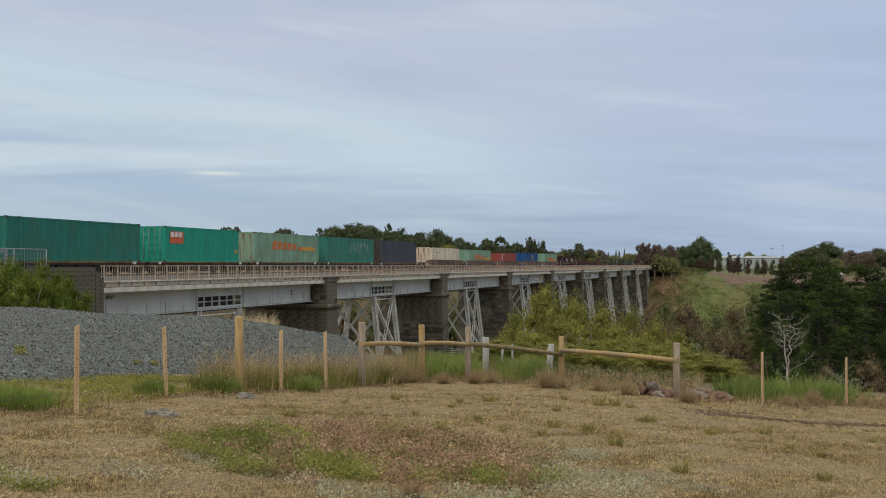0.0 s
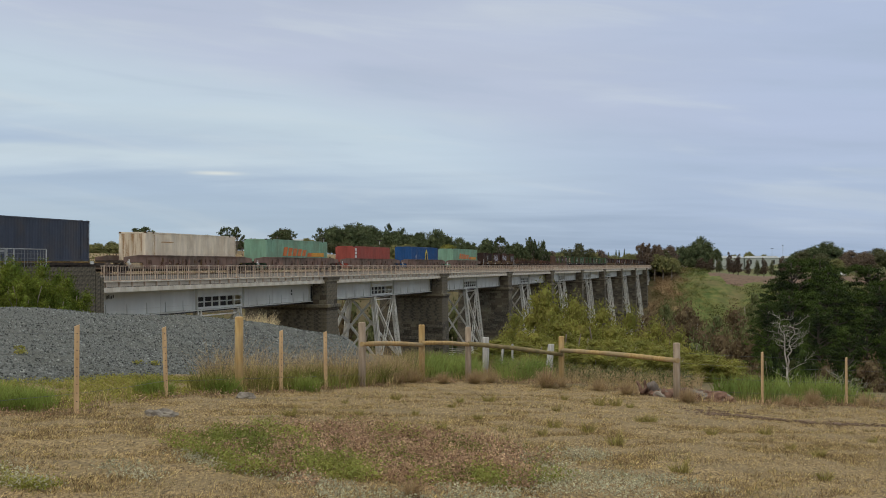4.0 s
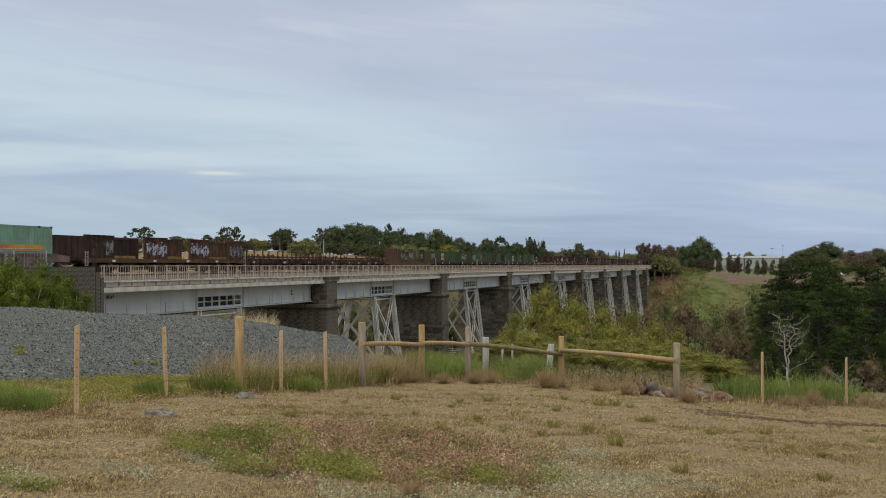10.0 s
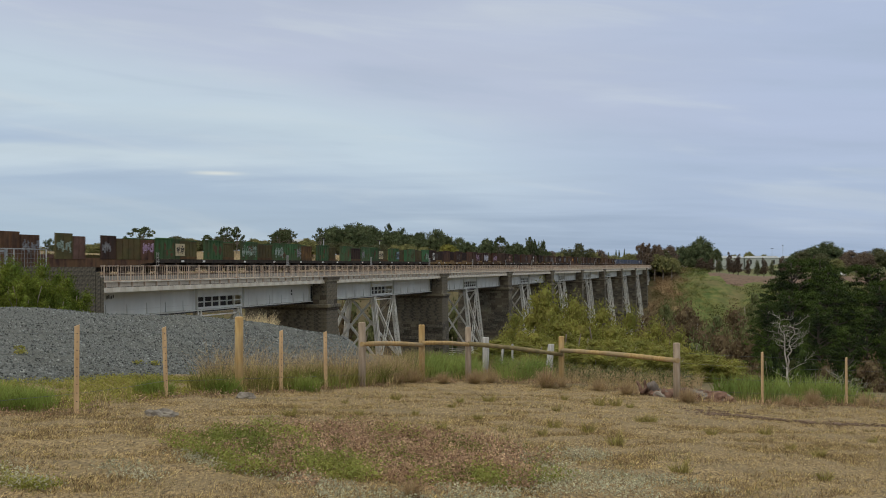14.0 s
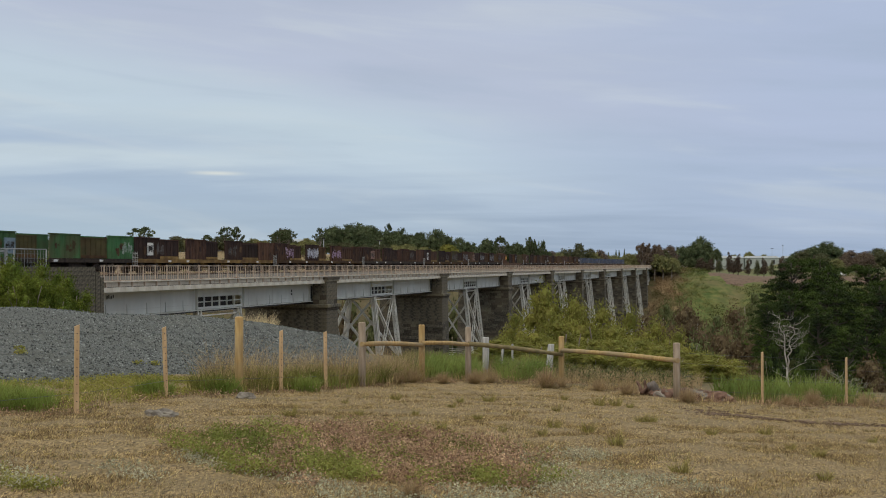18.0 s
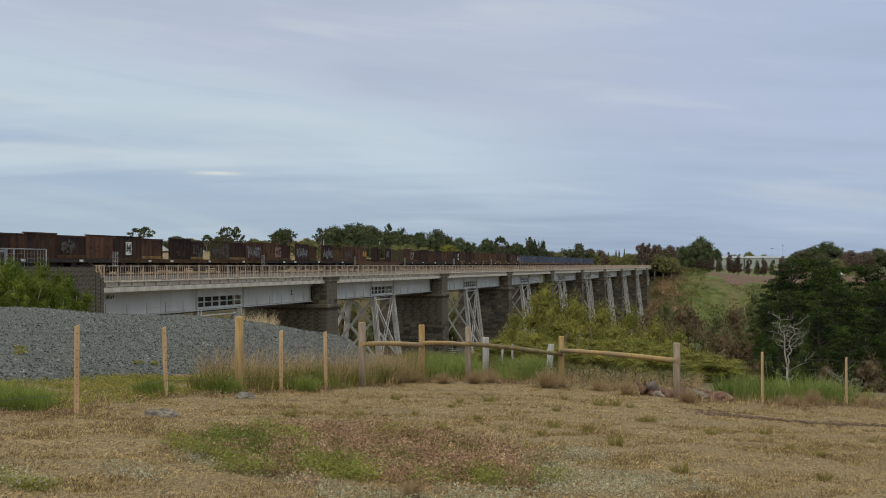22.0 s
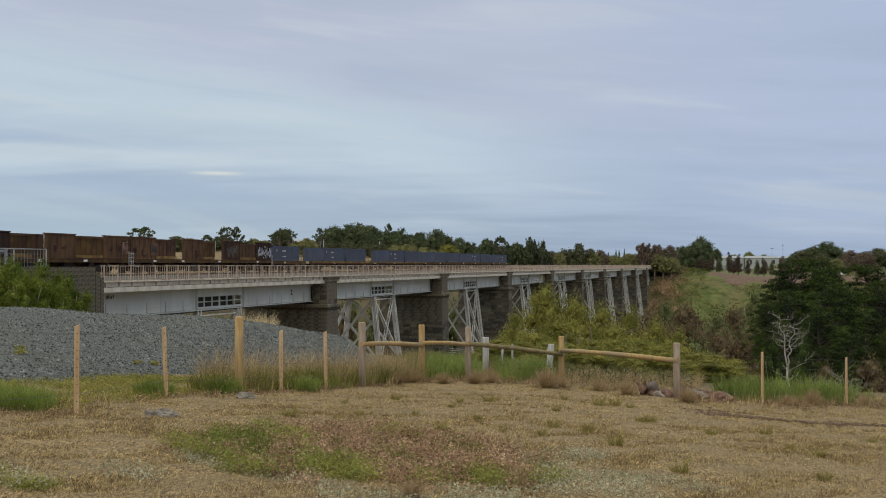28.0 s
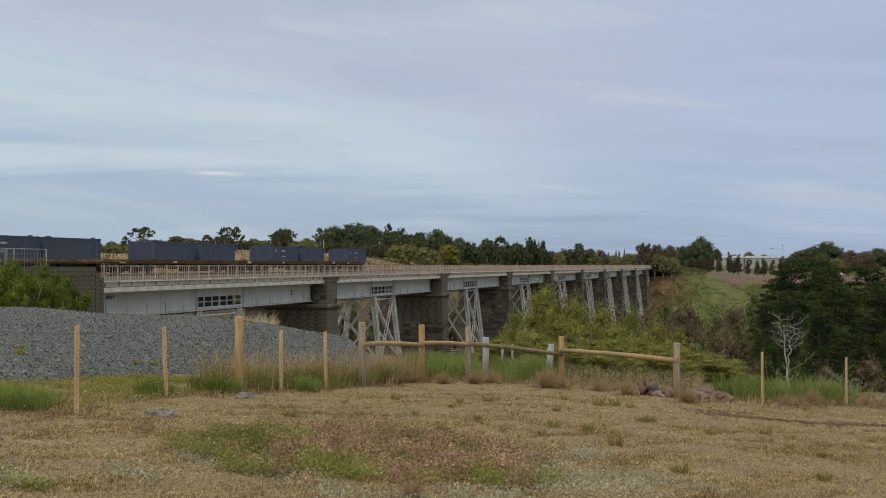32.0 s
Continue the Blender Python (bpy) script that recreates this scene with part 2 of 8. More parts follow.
M_DARKPAINT = mat("black_paint", (0.02, 0.02, 0.02), (0.05, 0.045, 0.04), 3.0, 0.8)
M_BRIGHTGREEN = mat("fresher_green_paint", (0.04, 0.135, 0.05), (0.07, 0.20, 0.075), 1.5, 0.75, 0.1, coarse=(0.06, 0.06, 0.03), coarse_scale=0.6, coarse_amount=0.4, stretch=(1.5, 1, 0.4))
M_PALEBLUE = mat("pale_blue_patch_paint", (0.16, 0.22, 0.27), (0.24, 0.31, 0.36), 2.0, 0.8)
M_SCUFF = mat("pale_scuffed_paint", (0.20, 0.30, 0.27), (0.34, 0.42, 0.40), 4.0, 0.8)
M_RUSTSTREAK = mat("rust_streak", (0.36, 0.22, 0.10), (0.52, 0.36, 0.20), 3.0, 0.85)
M_POST = mat("treated_pine", (0.36, 0.23, 0.09), (0.52, 0.36, 0.16), 3.0, 0.8, 0.25, stretch=(6, 6, 0.7), coarse=(0.30, 0.25, 0.17), coarse_scale=1.2, coarse_amount=0.6, vary=0.12)
M_POSTOLD = mat("weathered_post_wood", (0.27, 0.21, 0.15), (0.42, 0.34, 0.26), 3.0, 0.85, 0.3, stretch=(6, 6, 0.7), vary=0.1)
M_STAKE = mat("sawn_hardwood_stake", (0.50, 0.33, 0.175), (0.64, 0.45, 0.26), 3.0, 0.8, 0.2, stretch=(6, 6, 0.7), vary=0.1)
M_GREYWOOD = mat("silvered_wood", (0.35, 0.34, 0.32), (0.52, 0.50, 0.47), 4.0, 0.9, 0.3, stretch=(6, 6, 0.7))
M_WIRE = mat("galvanised_wire", (0.09, 0.10, 0.10), (0.15, 0.16, 0.16), 3.0, 0.6, metal=0.2)
M_GALV = mat("galvanised_steel", (0.27, 0.28, 0.29), (0.38, 0.39, 0.39), 3.0, 0.55, metal=0.3)
M_ROCK = mat("reddish_rubble", (0.11, 0.062, 0.045), (0.27, 0.165, 0.12), 6.0, 0.95, 0.9, vary=0.3)
M_BARK = mat("grey_bark", (0.16, 0.13, 0.10), (0.34, 0.29, 0.24), 5.0, 0.95, 0.6, stretch=(1, 1, 0.3))
M_OLIVE = mat("light_olive_leaves", (0.15, 0.16, 0.06), (0.30, 0.28, 0.115), 3.0, 0.85, island=0.35, translucent=0.2)
M_DARKBARK = mat("dark_cypress_bark", (0.05, 0.042, 0.034), (0.13, 0.11, 0.09), 5.0, 0.95, 0.6, stretch=(1, 1, 0.3))
M_DEADWOOD = mat("bleached_dead_wood", (0.30, 0.275, 0.24), (0.50, 0.46, 0.41), 5.0, 0.9, 0.3)
M_GUM = mat("gum_leaves", (0.055, 0.076, 0.033), (0.135, 0.158, 0.072), 3.0, 0.85, island=0.45, translucent=0.15)
M_GUM2 = mat("olive_gum_leaves", (0.068, 0.075, 0.034), (0.15, 0.148, 0.072), 3.0, 0.85, island=0.4, translucent=0.15)
M_BROWNLEAF = mat("bronze_leaves", (0.105, 0.076, 0.058), (0.20, 0.145, 0.10), 3.0, 0.85, island=0.35, translucent=0.15)
M_PINE = mat("cypress_foliage", (0.011, 0.021, 0.005), (0.082, 0.122, 0.017), 2.0, 0.9, island=0.45, translucent=0.08)
M_WATTLE = mat("yellow_green_leaves", (0.145, 0.155, 0.03), (0.31, 0.285, 0.066), 3.0, 0.8, island=0.3, translucent=0.3)
M_SHRUB = mat("bright_shrub_leaves", (0.062, 0.098, 0.010), (0.20, 0.235, 0.032), 3.0, 0.75, island=0.5, translucent=0.3)
M_SCRUB = mat("brown_scrub_leaves", (0.105, 0.07, 0.042), (0.20, 0.14, 0.078), 1.0, 0.9, island=0.3, translucent=0.25, coarse=(0.10, 0.11, 0.045), coarse_scale=0.35, coarse_amount=0.7)
M_STRAW = mat("straw_blades", (0.29, 0.205, 0.09), (0.59, 0.445, 0.22), 6.0, 0.9, island=0.6, translucent=0.2)
M_GREENBLADE = mat("green_blades", (0.14, 0.195, 0.03), (0.26, 0.30, 0.07), 1.0, 0.8, island=0.35, translucent=0.3)
M_SEED = mat("pinkish_seed_heads", (0.35, 0.245, 0.135), (0.52, 0.39, 0.23), 1.0, 0.9, island=0.35, translucent=0.5)
M_REDLEAF = mat("reddish_creeper_leaves", (0.29, 0.175, 0.11), (0.53, 0.36, 0.235), 3.0, 0.85, island=0.5, translucent=0.3)
M_SCRUBGREEN = mat("scrub_green_leaves", (0.08, 0.10, 0.034), (0.18, 0.185, 0.074), 3.0, 0.85, island=0.4, translucent=0.2)
M_BRONZE_ROW = mat("dark_bronze_leaves", (0.075, 0.052, 0.038), (0.125, 0.09, 0.06), 0.5, 0.85, island=0.3, translucent=0.15)
M_COVER = mat("bright_ground_cover_leaves", (0.20, 0.20, 0.04), (0.36, 0.33, 0.085), 2.0, 0.85, island=0.3, translucent=0.3)
M_SLOPETUFT = mat("slope_grass_tufts", (0.045, 0.075, 0.016), (0.20, 0.185, 0.055), 0.12, 0.9, island=0.6, translucent=0.2)
M_DEADGRASS = mat("brown_dead_grass", (0.135, 0.092, 0.047), (0.27, 0.19, 0.102), 6.0, 0.95, island=0.5, translucent=0.1)
M_DULLGREEN = mat("dull_green_blades", (0.17, 0.165, 0.06), (0.27, 0.24, 0.10), 1.0, 0.9, island=0.3, translucent=0.25)
M_SHRUBLOW = mat("yellow_green_herb_leaves", (0.215, 0.22, 0.047), (0.40, 0.365, 0.10), 2.0, 0.85, island=0.35, translucent=0.3)
M_PALESTRAW = mat("pale_reed_blades", (0.48, 0.38, 0.22), (0.62, 0.52, 0.34), 1.0, 0.9, island=0.2, translucent=0.2)
M_PALELEAF = mat("pale_grey_leaves", (0.32, 0.31, 0.20), (0.50, 0.48, 0.34), 1.0, 0.9, island=0.3, translucent=0.2)
M_TUSSOCK = mat("olive_tussock_blades", (0.20, 0.18, 0.05), (0.40, 0.33, 0.11), 1.0, 0.9, island=0.45, translucent=0.35)
M_VERGEGREEN = mat("verge_green_blades", (0.12, 0.135, 0.03), (0.30, 0.265, 0.08), 0.8, 0.9, island=0.45, translucent=0.3)
M_PATCHGREEN = mat("olive_creeper_leaves", (0.135, 0.16, 0.034), (0.34, 0.345, 0.09), 1.2, 0.9, island=0.28, translucent=0.2)
M_MOSSPOST = mat("mossy_rail_wood", (0.17, 0.14, 0.07), (0.28, 0.22, 0.11), 3.0, 0.85, 0.3, stretch=(2, 2, 2))
M_PALEROCK = mat("grey_field_stone", (0.17, 0.15, 0.125), (0.30, 0.27, 0.23), 7.0, 0.95, 0.7)
M_BRICKRED = mat("dull_brick", (0.22, 0.125, 0.08), (0.32, 0.19, 0.12), 2.0, 0.9)
M_WHITEHOUSE = mat("white_house_paint", (0.62, 0.62, 0.60), (0.72, 0.72, 0.70), 1.0, 0.8)
M_LOG = mat("grey_log_bark", (0.10, 0.085, 0.075), (0.24, 0.205, 0.18), 9.0, 0.95, 1.0, stretch=(1, 1, 0.4))
M_SOIL = mat("bare_brown_soil", (0.11, 0.072, 0.05), (0.19, 0.13, 0.095), 1.0, 0.95, 0.4)
M_WEED = mat("light_green_weeds", (0.15, 0.205, 0.045), (0.29, 0.34, 0.09), 1.0, 0.85, island=0.35, translucent=0.3)
M_BUILDING = mat("pale_wall_paint", (0.36, 0.39, 0.36), (0.46, 0.49, 0.45), 1.0, 0.8)
M_ROOF = mat("pale_metal_roof", (0.30, 0.32, 0.34), (0.40, 0.42, 0.43), 1.0, 0.6)


def paint(name, rgb, dirt=(0.10, 0.08, 0.06), amount=0.35):
    a = tuple(c * 0.86 for c in rgb)
    b = tuple(min(c * 1.12, 1) for c in rgb)
    return mat(name, a, b, 2.0, 0.6, 0.05, detail=9.0, coarse=dirt, coarse_scale=0.7, coarse_amount=amount, stretch=(1.5, 1.5, 0.3))


M_TEAL = paint("dark_teal_paint", (0.022, 0.185, 0.14), amount=0.2)
M_GREEN = paint("bright_green_paint", (0.016, 0.31, 0.215), amount=0.06)
M_SAGE = paint("sage_green_paint", (0.22, 0.38, 0.27), (0.16, 0.12, 0.07), amount=0.3)
M_SAGEEND = mat("rust_streaked_sage", (0.24, 0.11, 0.05), (0.30, 0.42, 0.30), 2.2, 0.8, 0.05, stretch=(3, 3, 0.25), lo=0.36, hi=0.52)
M_TEAL2 = paint("bluish_green_paint", (0.04, 0.22, 0.165), amount=0.2)
M_NAVY = paint("slate_navy_paint", (0.055, 0.066, 0.095))
M_CREAMEND = mat("rust_streaked_cream", (0.34, 0.20, 0.09), (0.70, 0.60, 0.46), 2.2, 0.8, 0.05, stretch=(3, 3, 0.25), lo=0.38, hi=0.55)
M_CREAM = paint("dirty_cream_paint", (0.74, 0.65, 0.52), (0.38, 0.25, 0.13), amount=0.3)
M_RED = paint("oxide_red_paint", (0.34, 0.075, 0.055), amount=0.15)
M_BLUE = paint("strong_blue_paint", (0.015, 0.08, 0.235), amount=0.2)
M_SLATEBLUE = paint("slate_blue_paint", (0.066, 0.086, 0.14), amount=0.35)
M_DARKEND = paint("shaded_bronze_paint", (0.07, 0.055, 0.045))


# ---- mesh helpers ----
def box(bm, x0, x1, y0, y1, z0, z1):
    v = [bm.verts.new((x, y, z)) for z in (z0, z1) for x, y in ((x0, y0), (x1, y0), (x1, y1), (x0, y1))]
    for f in ((3, 2, 1, 0), (4, 5, 6, 7), (0, 1, 5, 4), (1, 2, 6, 5), (2, 3, 7, 6), (3, 0, 4, 7)):
        bm.faces.new([v[i] for i in f])
    return v


def prism(bm, pts, d):
    """A prism over any flat polygon, drawn out by the vector d."""
    a = [bm.verts.new(p) for p in pts]
    b = [bm.verts.new(Vector(p) + Vector(d)) for p in pts]
    bm.faces.new(a); bm.faces.new(b[::-1])
    for i in range(len(a)):
        bm.faces.new((a[i], b[i], b[(i + 1) % len(a)], a[(i + 1) % len(a)]))


def ribbed(lo, hi, n, width, depth):
    """Outline (u, v) of a sheet 0 to 0.06 thick with n + 1 outward ribs, from lo to hi."""
    out = [(lo, 0.06), (hi, 0.06)]
    line = [(lo, 0.0)]
    for k in range(n + 1):
        u = lo + (hi - lo - width) * k / n
        line += [(u, 0.0), (u, -depth), (u + width, -depth), (u + width, 0.0)]
    line.append((hi, 0.0))
    line = [q for i, q in enumerate(line) if i == 0 or q != line[i - 1]]
    return out + line[::-1]


def bar(bm, p, q, w, h=None):
    """A square bar from p to q."""
    p, q = Vector(p), Vector(q)
    d = q - p
    side = d.cross(Vector((0, 0, 1)))
    if side.length < 1e-5:
        side = Vector((0, 1, 0))
    side.normalize()
    up = side.cross(d).normalized()
    a, b = side * w / 2, up * (h or w) / 2
    v = [bm.verts.new(c + s) for c in (p, q) for s in (-a - b, a - b, a + b, -a + b)]
    for f in ((3, 2, 1, 0), (4, 5, 6, 7), (0, 1, 5, 4), (1, 2, 6, 5), (2, 3, 7, 6), (3, 0, 4, 7)):
        bm.faces.new([v[i] for i in f])


def rod(bm, points, radii, n=8):
    """A round rod through points, with a radius at each."""
    rings = []
    for i, p in enumerate(points):
        p = Vector(p)
        d = Vector(points[min(i + 1, len(points) - 1)]) - Vector(points[max(i - 1, 0)])
        d.normalize()
        a = d.orthogonal().normalized()
        if rings:
            a = (last - d * last.dot(d)).normalized()
        last = a
        b = d.cross(a)
        rings.append([bm.verts.new(p + (a * math.cos(k * 2 * math.pi / n) + b * math.sin(k * 2 * math.pi / n)) * radii[i]) for k in range(n)])
    for r, s in zip(rings, rings[1:]):
        for k in range(n):
            f = bm.faces.new((r[k], r[(k + 1) % n], s[(k + 1) % n], s[k]))
            f.smooth = True
    bm.faces.new(rings[0][::-1]); bm.faces.new(rings[-1])


def finish(bm, name, material):
    bmesh.ops.recalc_face_normals(bm, faces=bm.faces)
    me = bpy.data.meshes.new(name)
    bm.to_mesh(me)
    bm.free()
    for one in (material if isinstance(material, (list, tuple)) else [material]):
        me.materials.append(one)
    return me


def part(name, bm, material, parent=None, label="", m=None):
    me = bm if isinstance(bm, bpy.types.Mesh) else finish(bm, name, material)
    ob = new(name, me)
    if parent:
        ob.parent = parent
    if m is not None:
        ob.matrix_basis = m
    if label:
        ob["label"] = label
    return ob


def thing(name, m, label, category, group="", kind=""):
    ob = new(name)
    ob.empty_display_size = 0.2
    ob.matrix_basis = m
    return tagged(ob, label, category, group, kind)


def quads(name, verts, material, per=4, tris=None):
    """One mesh of separate faces; verts in rows of per corners, tris in rows of three."""
    verts = np.asarray(verts, dtype=float).reshape(-1, 3)
    me = bpy.data.meshes.new(name)
    starts = np.arange(0, len(verts), per, dtype=np.int32)
    if tris is not None:
        tris = np.asarray(tris, dtype=float).reshape(-1, 3)
        starts = np.concatenate([starts, len(verts) + np.arange(0, len(tris), 3, dtype=np.int32)]).astype(np.int32)
        verts = np.concatenate([verts, tris])
    me.vertices.add(len(verts)); me.loops.add(len(verts)); me.polygons.add(len(starts))
    me.vertices.foreach_set("co", verts.ravel())
    me.loops.foreach_set("vertex_index", np.arange(len(verts), dtype=np.int32))
    me.polygons.foreach_set("loop_start", starts)
    me.update(calc_edges=True)
    me.materials.append(material)
    return me


def mark_bars(parent, rows, material, y, name="marking"):
    """Flat painted bars on a side: rows of x0, x1, z0, z1, slant."""
    bm = bmesh.new()
    for x0, x1, z0, z1, sl in rows:
        a = [bm.verts.new((x, y, z)) for x, z in ((x0, z0), (x1, z0), (x1 + sl, z1), (x0 + sl, z1))]
        b = [bm.verts.new((v.co.x, y + 0.02, v.co.z)) for v in a]
        bm.faces.new(a); bm.faces.new(b[::-1])
        for i in range(4):
            bm.faces.new((a[i], b[i], b[(i + 1) % 4], a[(i + 1) % 4]))
    return part(name, bm, material, parent)


# ---- plan ----
# bridge space: x along the deck away from the near abutment, y away from the camera's side, z up (0 at eye level)
TH = math.atan2(552, 1766)
SPAN = 40.0
BR = Matrix.Translation((-23.69, 66.46, 0)) @ Matrix.Rotation(math.pi / 2 - TH, 4, 'Z')
BRI = BR.inverted()
TRACK_Y, RAIL_Z = 4.67, -0.75
rng = np.random.default_rng(5)


def smooth(a, b, v):
    t = np.clip((v - a) / (b - a), 0, 1)
    return t * t * (3 - 2 * t)


def ground_z(x, y):
    """Height of the ground in metres against the eye."""
    x, y = np.asarray(x, float), np.asarray(y, float)
    ux, uy = math.sin(TH), math.cos(TH)
    s = (x + 23.69) * ux + (y - 66.46) * uy
    near = -1.39 - 0.058 * np.clip(y, -40, 30) - 0.05 * np.clip(x, -14, 14)
    yl = -(x + 23.69) * uy + (y - 66.46) * ux
    far = -2.6 + 9.0 * smooth(415, 720, s) * (1 - smooth(-75, -25, yl)) + 3.0 * smooth(900, 1800, s) - 2.2 * (1 - smooth(-50, -12, yl)) * smooth(330, 380, s)
    drop = smooth(-30, 105, s)
    rise = smooth(305, 408, s)
    back = smooth(13, 48, yl)
    depth = 31.0 * drop * (1 - rise) * (1 - 0.97 * back) - 9.0 * smooth(25, 110, yl) * (1 - 0.45 * smooth(70, 130, yl))
    z = near * (1 - smooth(40, 120, s)) + far * smooth(40, 120, s) - depth
    z = z + (0.7 * np.sin(yl * 0.21 + 0.6 * np.sin(s * 0.05)) + 0.4 * np.sin(yl * 0.53 + s * 0.03)) * smooth(300, 340, s) * (1 - smooth(395, 410, s)) * (yl < -8)
    z = z + 0.9 * np.sin(x * 0.043 + 1.3) * np.sin(y * 0.037) * smooth(0, 60, s)
    return z


def gz(x, y):
    return float(ground_z(x, y))


def build_ground():
    def axis(knots):
        out = []
        for a, b, step in knots:
            out += list(np.arange(a, b, step))
        return np.array(out + [knots[-1][1]])
    xs = axis([(-2400, -400, 100), (-400, -60, 12), (-60, -16, 2), (-16, 16, 0.4), (16, 60, 2), (60, 240, 4), (240, 400, 10), (400, 2400, 100)])
    ys = axis([(-600, -60, 60), (-60, 4, 4), (4, 30, 0.4), (30, 60, 1.5), (60, 370, 7), (370, 480, 3.5), (480, 520, 7), (520, 900, 30), (900, 3600, 150)])
    X, Y = np.meshgrid(xs, ys)
    Z = ground_z(X, Y)
    Z += rng.normal(0, 0.012, Z.shape) * ((np.abs(X) < 16) & (Y < 30))
    verts = np.stack([X, Y, Z], -1).reshape(-1, 3)
    w = len(xs)
    i = np.arange(len(verts)).reshape(len(ys), w)
    f = np.stack([i[:-1, :-1], i[:-1, 1:], i[1:, 1:], i[1:, :-1]], -1).reshape(-1, 4)
    me = bpy.data.meshes.new("ground")
    me.from_pydata(verts.tolist(), [], f.tolist())
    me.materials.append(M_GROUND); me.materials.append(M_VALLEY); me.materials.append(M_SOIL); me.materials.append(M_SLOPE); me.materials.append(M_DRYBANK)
    cy = verts[f].mean(1)
    s = (cy[:, 0] + 23.69) * math.sin(TH) + (cy[:, 1] - 66.46) * math.cos(TH)
    yl = -(cy[:, 0] + 23.69) * math.cos(TH) + (cy[:, 1] - 66.46) * math.sin(TH)
    wav = 3 * np.sin(yl * 0.23) + 2 * np.sin(s * 0.11 + yl * 0.4)
    kind = np.where((s > -33) & ~((yl > 40) & (cy[:, 2] > -3.5) & (s > 40)), 1, 0)
    kind[(s > 300 + wav) & (yl < -8 + wav) & (yl > -170)] = 3                       # green far slope
    kind[(s > 310) & (s < 450) & (yl < -1) & (yl > -9 + 0.6 * wav - 0.06 * (s - 360))] = 4    # tan bank below the line
    kind[(s > 387 + wav) & (s < 446) & (yl < -25 + 2 * np.sin(s * 0.4))] = 2           # bare soil
    kind[(s > 446) & (yl < -14)] = 3
    me.polygons.foreach_set("material_index", kind.astype(np.int32))
    me.polygons.foreach_set("use_smooth", np.ones(len(f), bool))
    tagged(new("ground", me), "dry mown grass paddock falling away into a scrubby valley", "ground", kind="structure")


build_ground()


def build_gravel_bank():
    foot = [(-16, 5), (-10.5, 11.5), (-6.9, 16.6), (-4.9, 22.3), (-1.6, 29)]
    crest = [(-30, 14, -0.9), (-18, 21, -0.95), (-11.6, 26, -1.12), (-7.2, 32, -1.72), (-3.4, 34.5, -2.45)]
    nu, nv = 90, 60
    verts = []
    for i in range(nu):
        f = i / (nu - 1) * 4
        k = min(int(f), 3)
        a = f - k
        fx, fy = [foot[k][c] * (1 - a) + foot[k + 1][c] * a for c in (0, 1)]
        cx, cy, cz = [crest[k][c] * (1 - a) + crest[k + 1][c] * a for c in (0, 1, 2)]
        fz = gz(fx, fy) - 0.08
        for j in range(nv):
            v = j / (nv - 1) * 1.5
            x, y = fx + (cx - fx) * v, fy + (cy - fy) * v
            if v <= 1:
                z = fz + (cz - fz) * (v ** 0.85)
            else:
                z = cz - (v - 1) ** 2 * 14
            z += 0.10 * noise.noise((x * 0.5, y * 0.5, 0)) + 0.03 * noise.noise((x * 2, y * 2, 3))
            verts.append((x, y, z))
    fs = [(i * nv + j, (i + 1) * nv + j, (i + 1) * nv + j + 1, i * nv + j + 1) for i in range(nu - 1) for j in range(nv - 1)]
    me = bpy.data.meshes.new("gravel_bank")
    me.from_pydata(verts, [], fs)
    me.materials.append(M_GRAVEL)
    me.polygons.foreach_set("use_smooth", np.ones(len(fs), bool))
    tagged(new("gravel_bank", me), "bank of grey crushed bluestone beside the railway", "gravel bank", kind="structure")
    return np.array(verts).reshape(nu, nv, 3)


bank = build_gravel_bank()


# ---- bridge ----
def boxes(name, rows, material):
    """One mesh of separate boxes, rows of x0, x1, y0, y1, z0, z1."""
    r = np.asarray(rows, float)
    idx = np.array([(0, 2, 4), (1, 2, 4), (1, 3, 4), (0, 3, 4), (0, 2, 5), (1, 2, 5), (1, 3, 5), (0, 3, 5)])
    v = r[:, idx].reshape(-1, 3)
    f = np.array([(3, 2, 1, 0), (4, 5, 6, 7), (0, 1, 5, 4), (1, 2, 6, 5), (2, 3, 7, 6), (3, 0, 4, 7)])
    fs = (np.arange(len(r))[:, None, None] * 8 + f[None]).reshape(-1, 4)
    me = bpy.data.meshes.new(name)
    me.from_pydata(v.tolist(), [], fs.tolist())
    me.materials.append(material)
    return me


def courses(x0, x1, y0, y1, z0, z1, course=0.5, length=1.0, batter=0.0, proud=0.05):
    """Stones that clad a block on its four sides, in courses."""
    rows = []
    n = max(1, round((z1 - z0) / course))
    h = (z1 - z0) / n
    for k in range(n):
        a = z1 - (k + 1) * h
        g = batter * (z1 - a)
        X0, X1, Y0, Y1 = x0 - g, x1 + g, y0 - g, y1 + g
        for side in range(4):
            lo, hi = (X0, X1) if side < 2 else (Y0, Y1)
            m = max(1, round((hi - lo) / length))
            w = (hi - lo) / m
            edge = [lo] + [lo + w * (i + random.uniform(-0.3, 0.3)) for i in range(1, m)] + [hi]
            for p, q in zip(edge, edge[1:]):
                o = proud + random.uniform(-0.008, 0.012)
                p2, q2 = p + 0.006, q - 0.006
                if side == 0:
                    rows.append((p2, q2, Y0 - o, Y0 + 0.2, a + 0.009, a + h - 0.009))
                elif side == 1:
                    rows.append((p2, q2, Y1 - 0.2, Y1 + o, a + 0.009, a + h - 0.009))
                elif side == 2:
                    rows.append((X0 - o, X0 + 0.2, p2, q2, a + 0.009, a + h - 0.009))
                else:
                    rows.append((X1 - 0.2, X1 + o, p2, q2, a + 0.009, a + h - 0.009))
    return rows


WIDE = 9.34


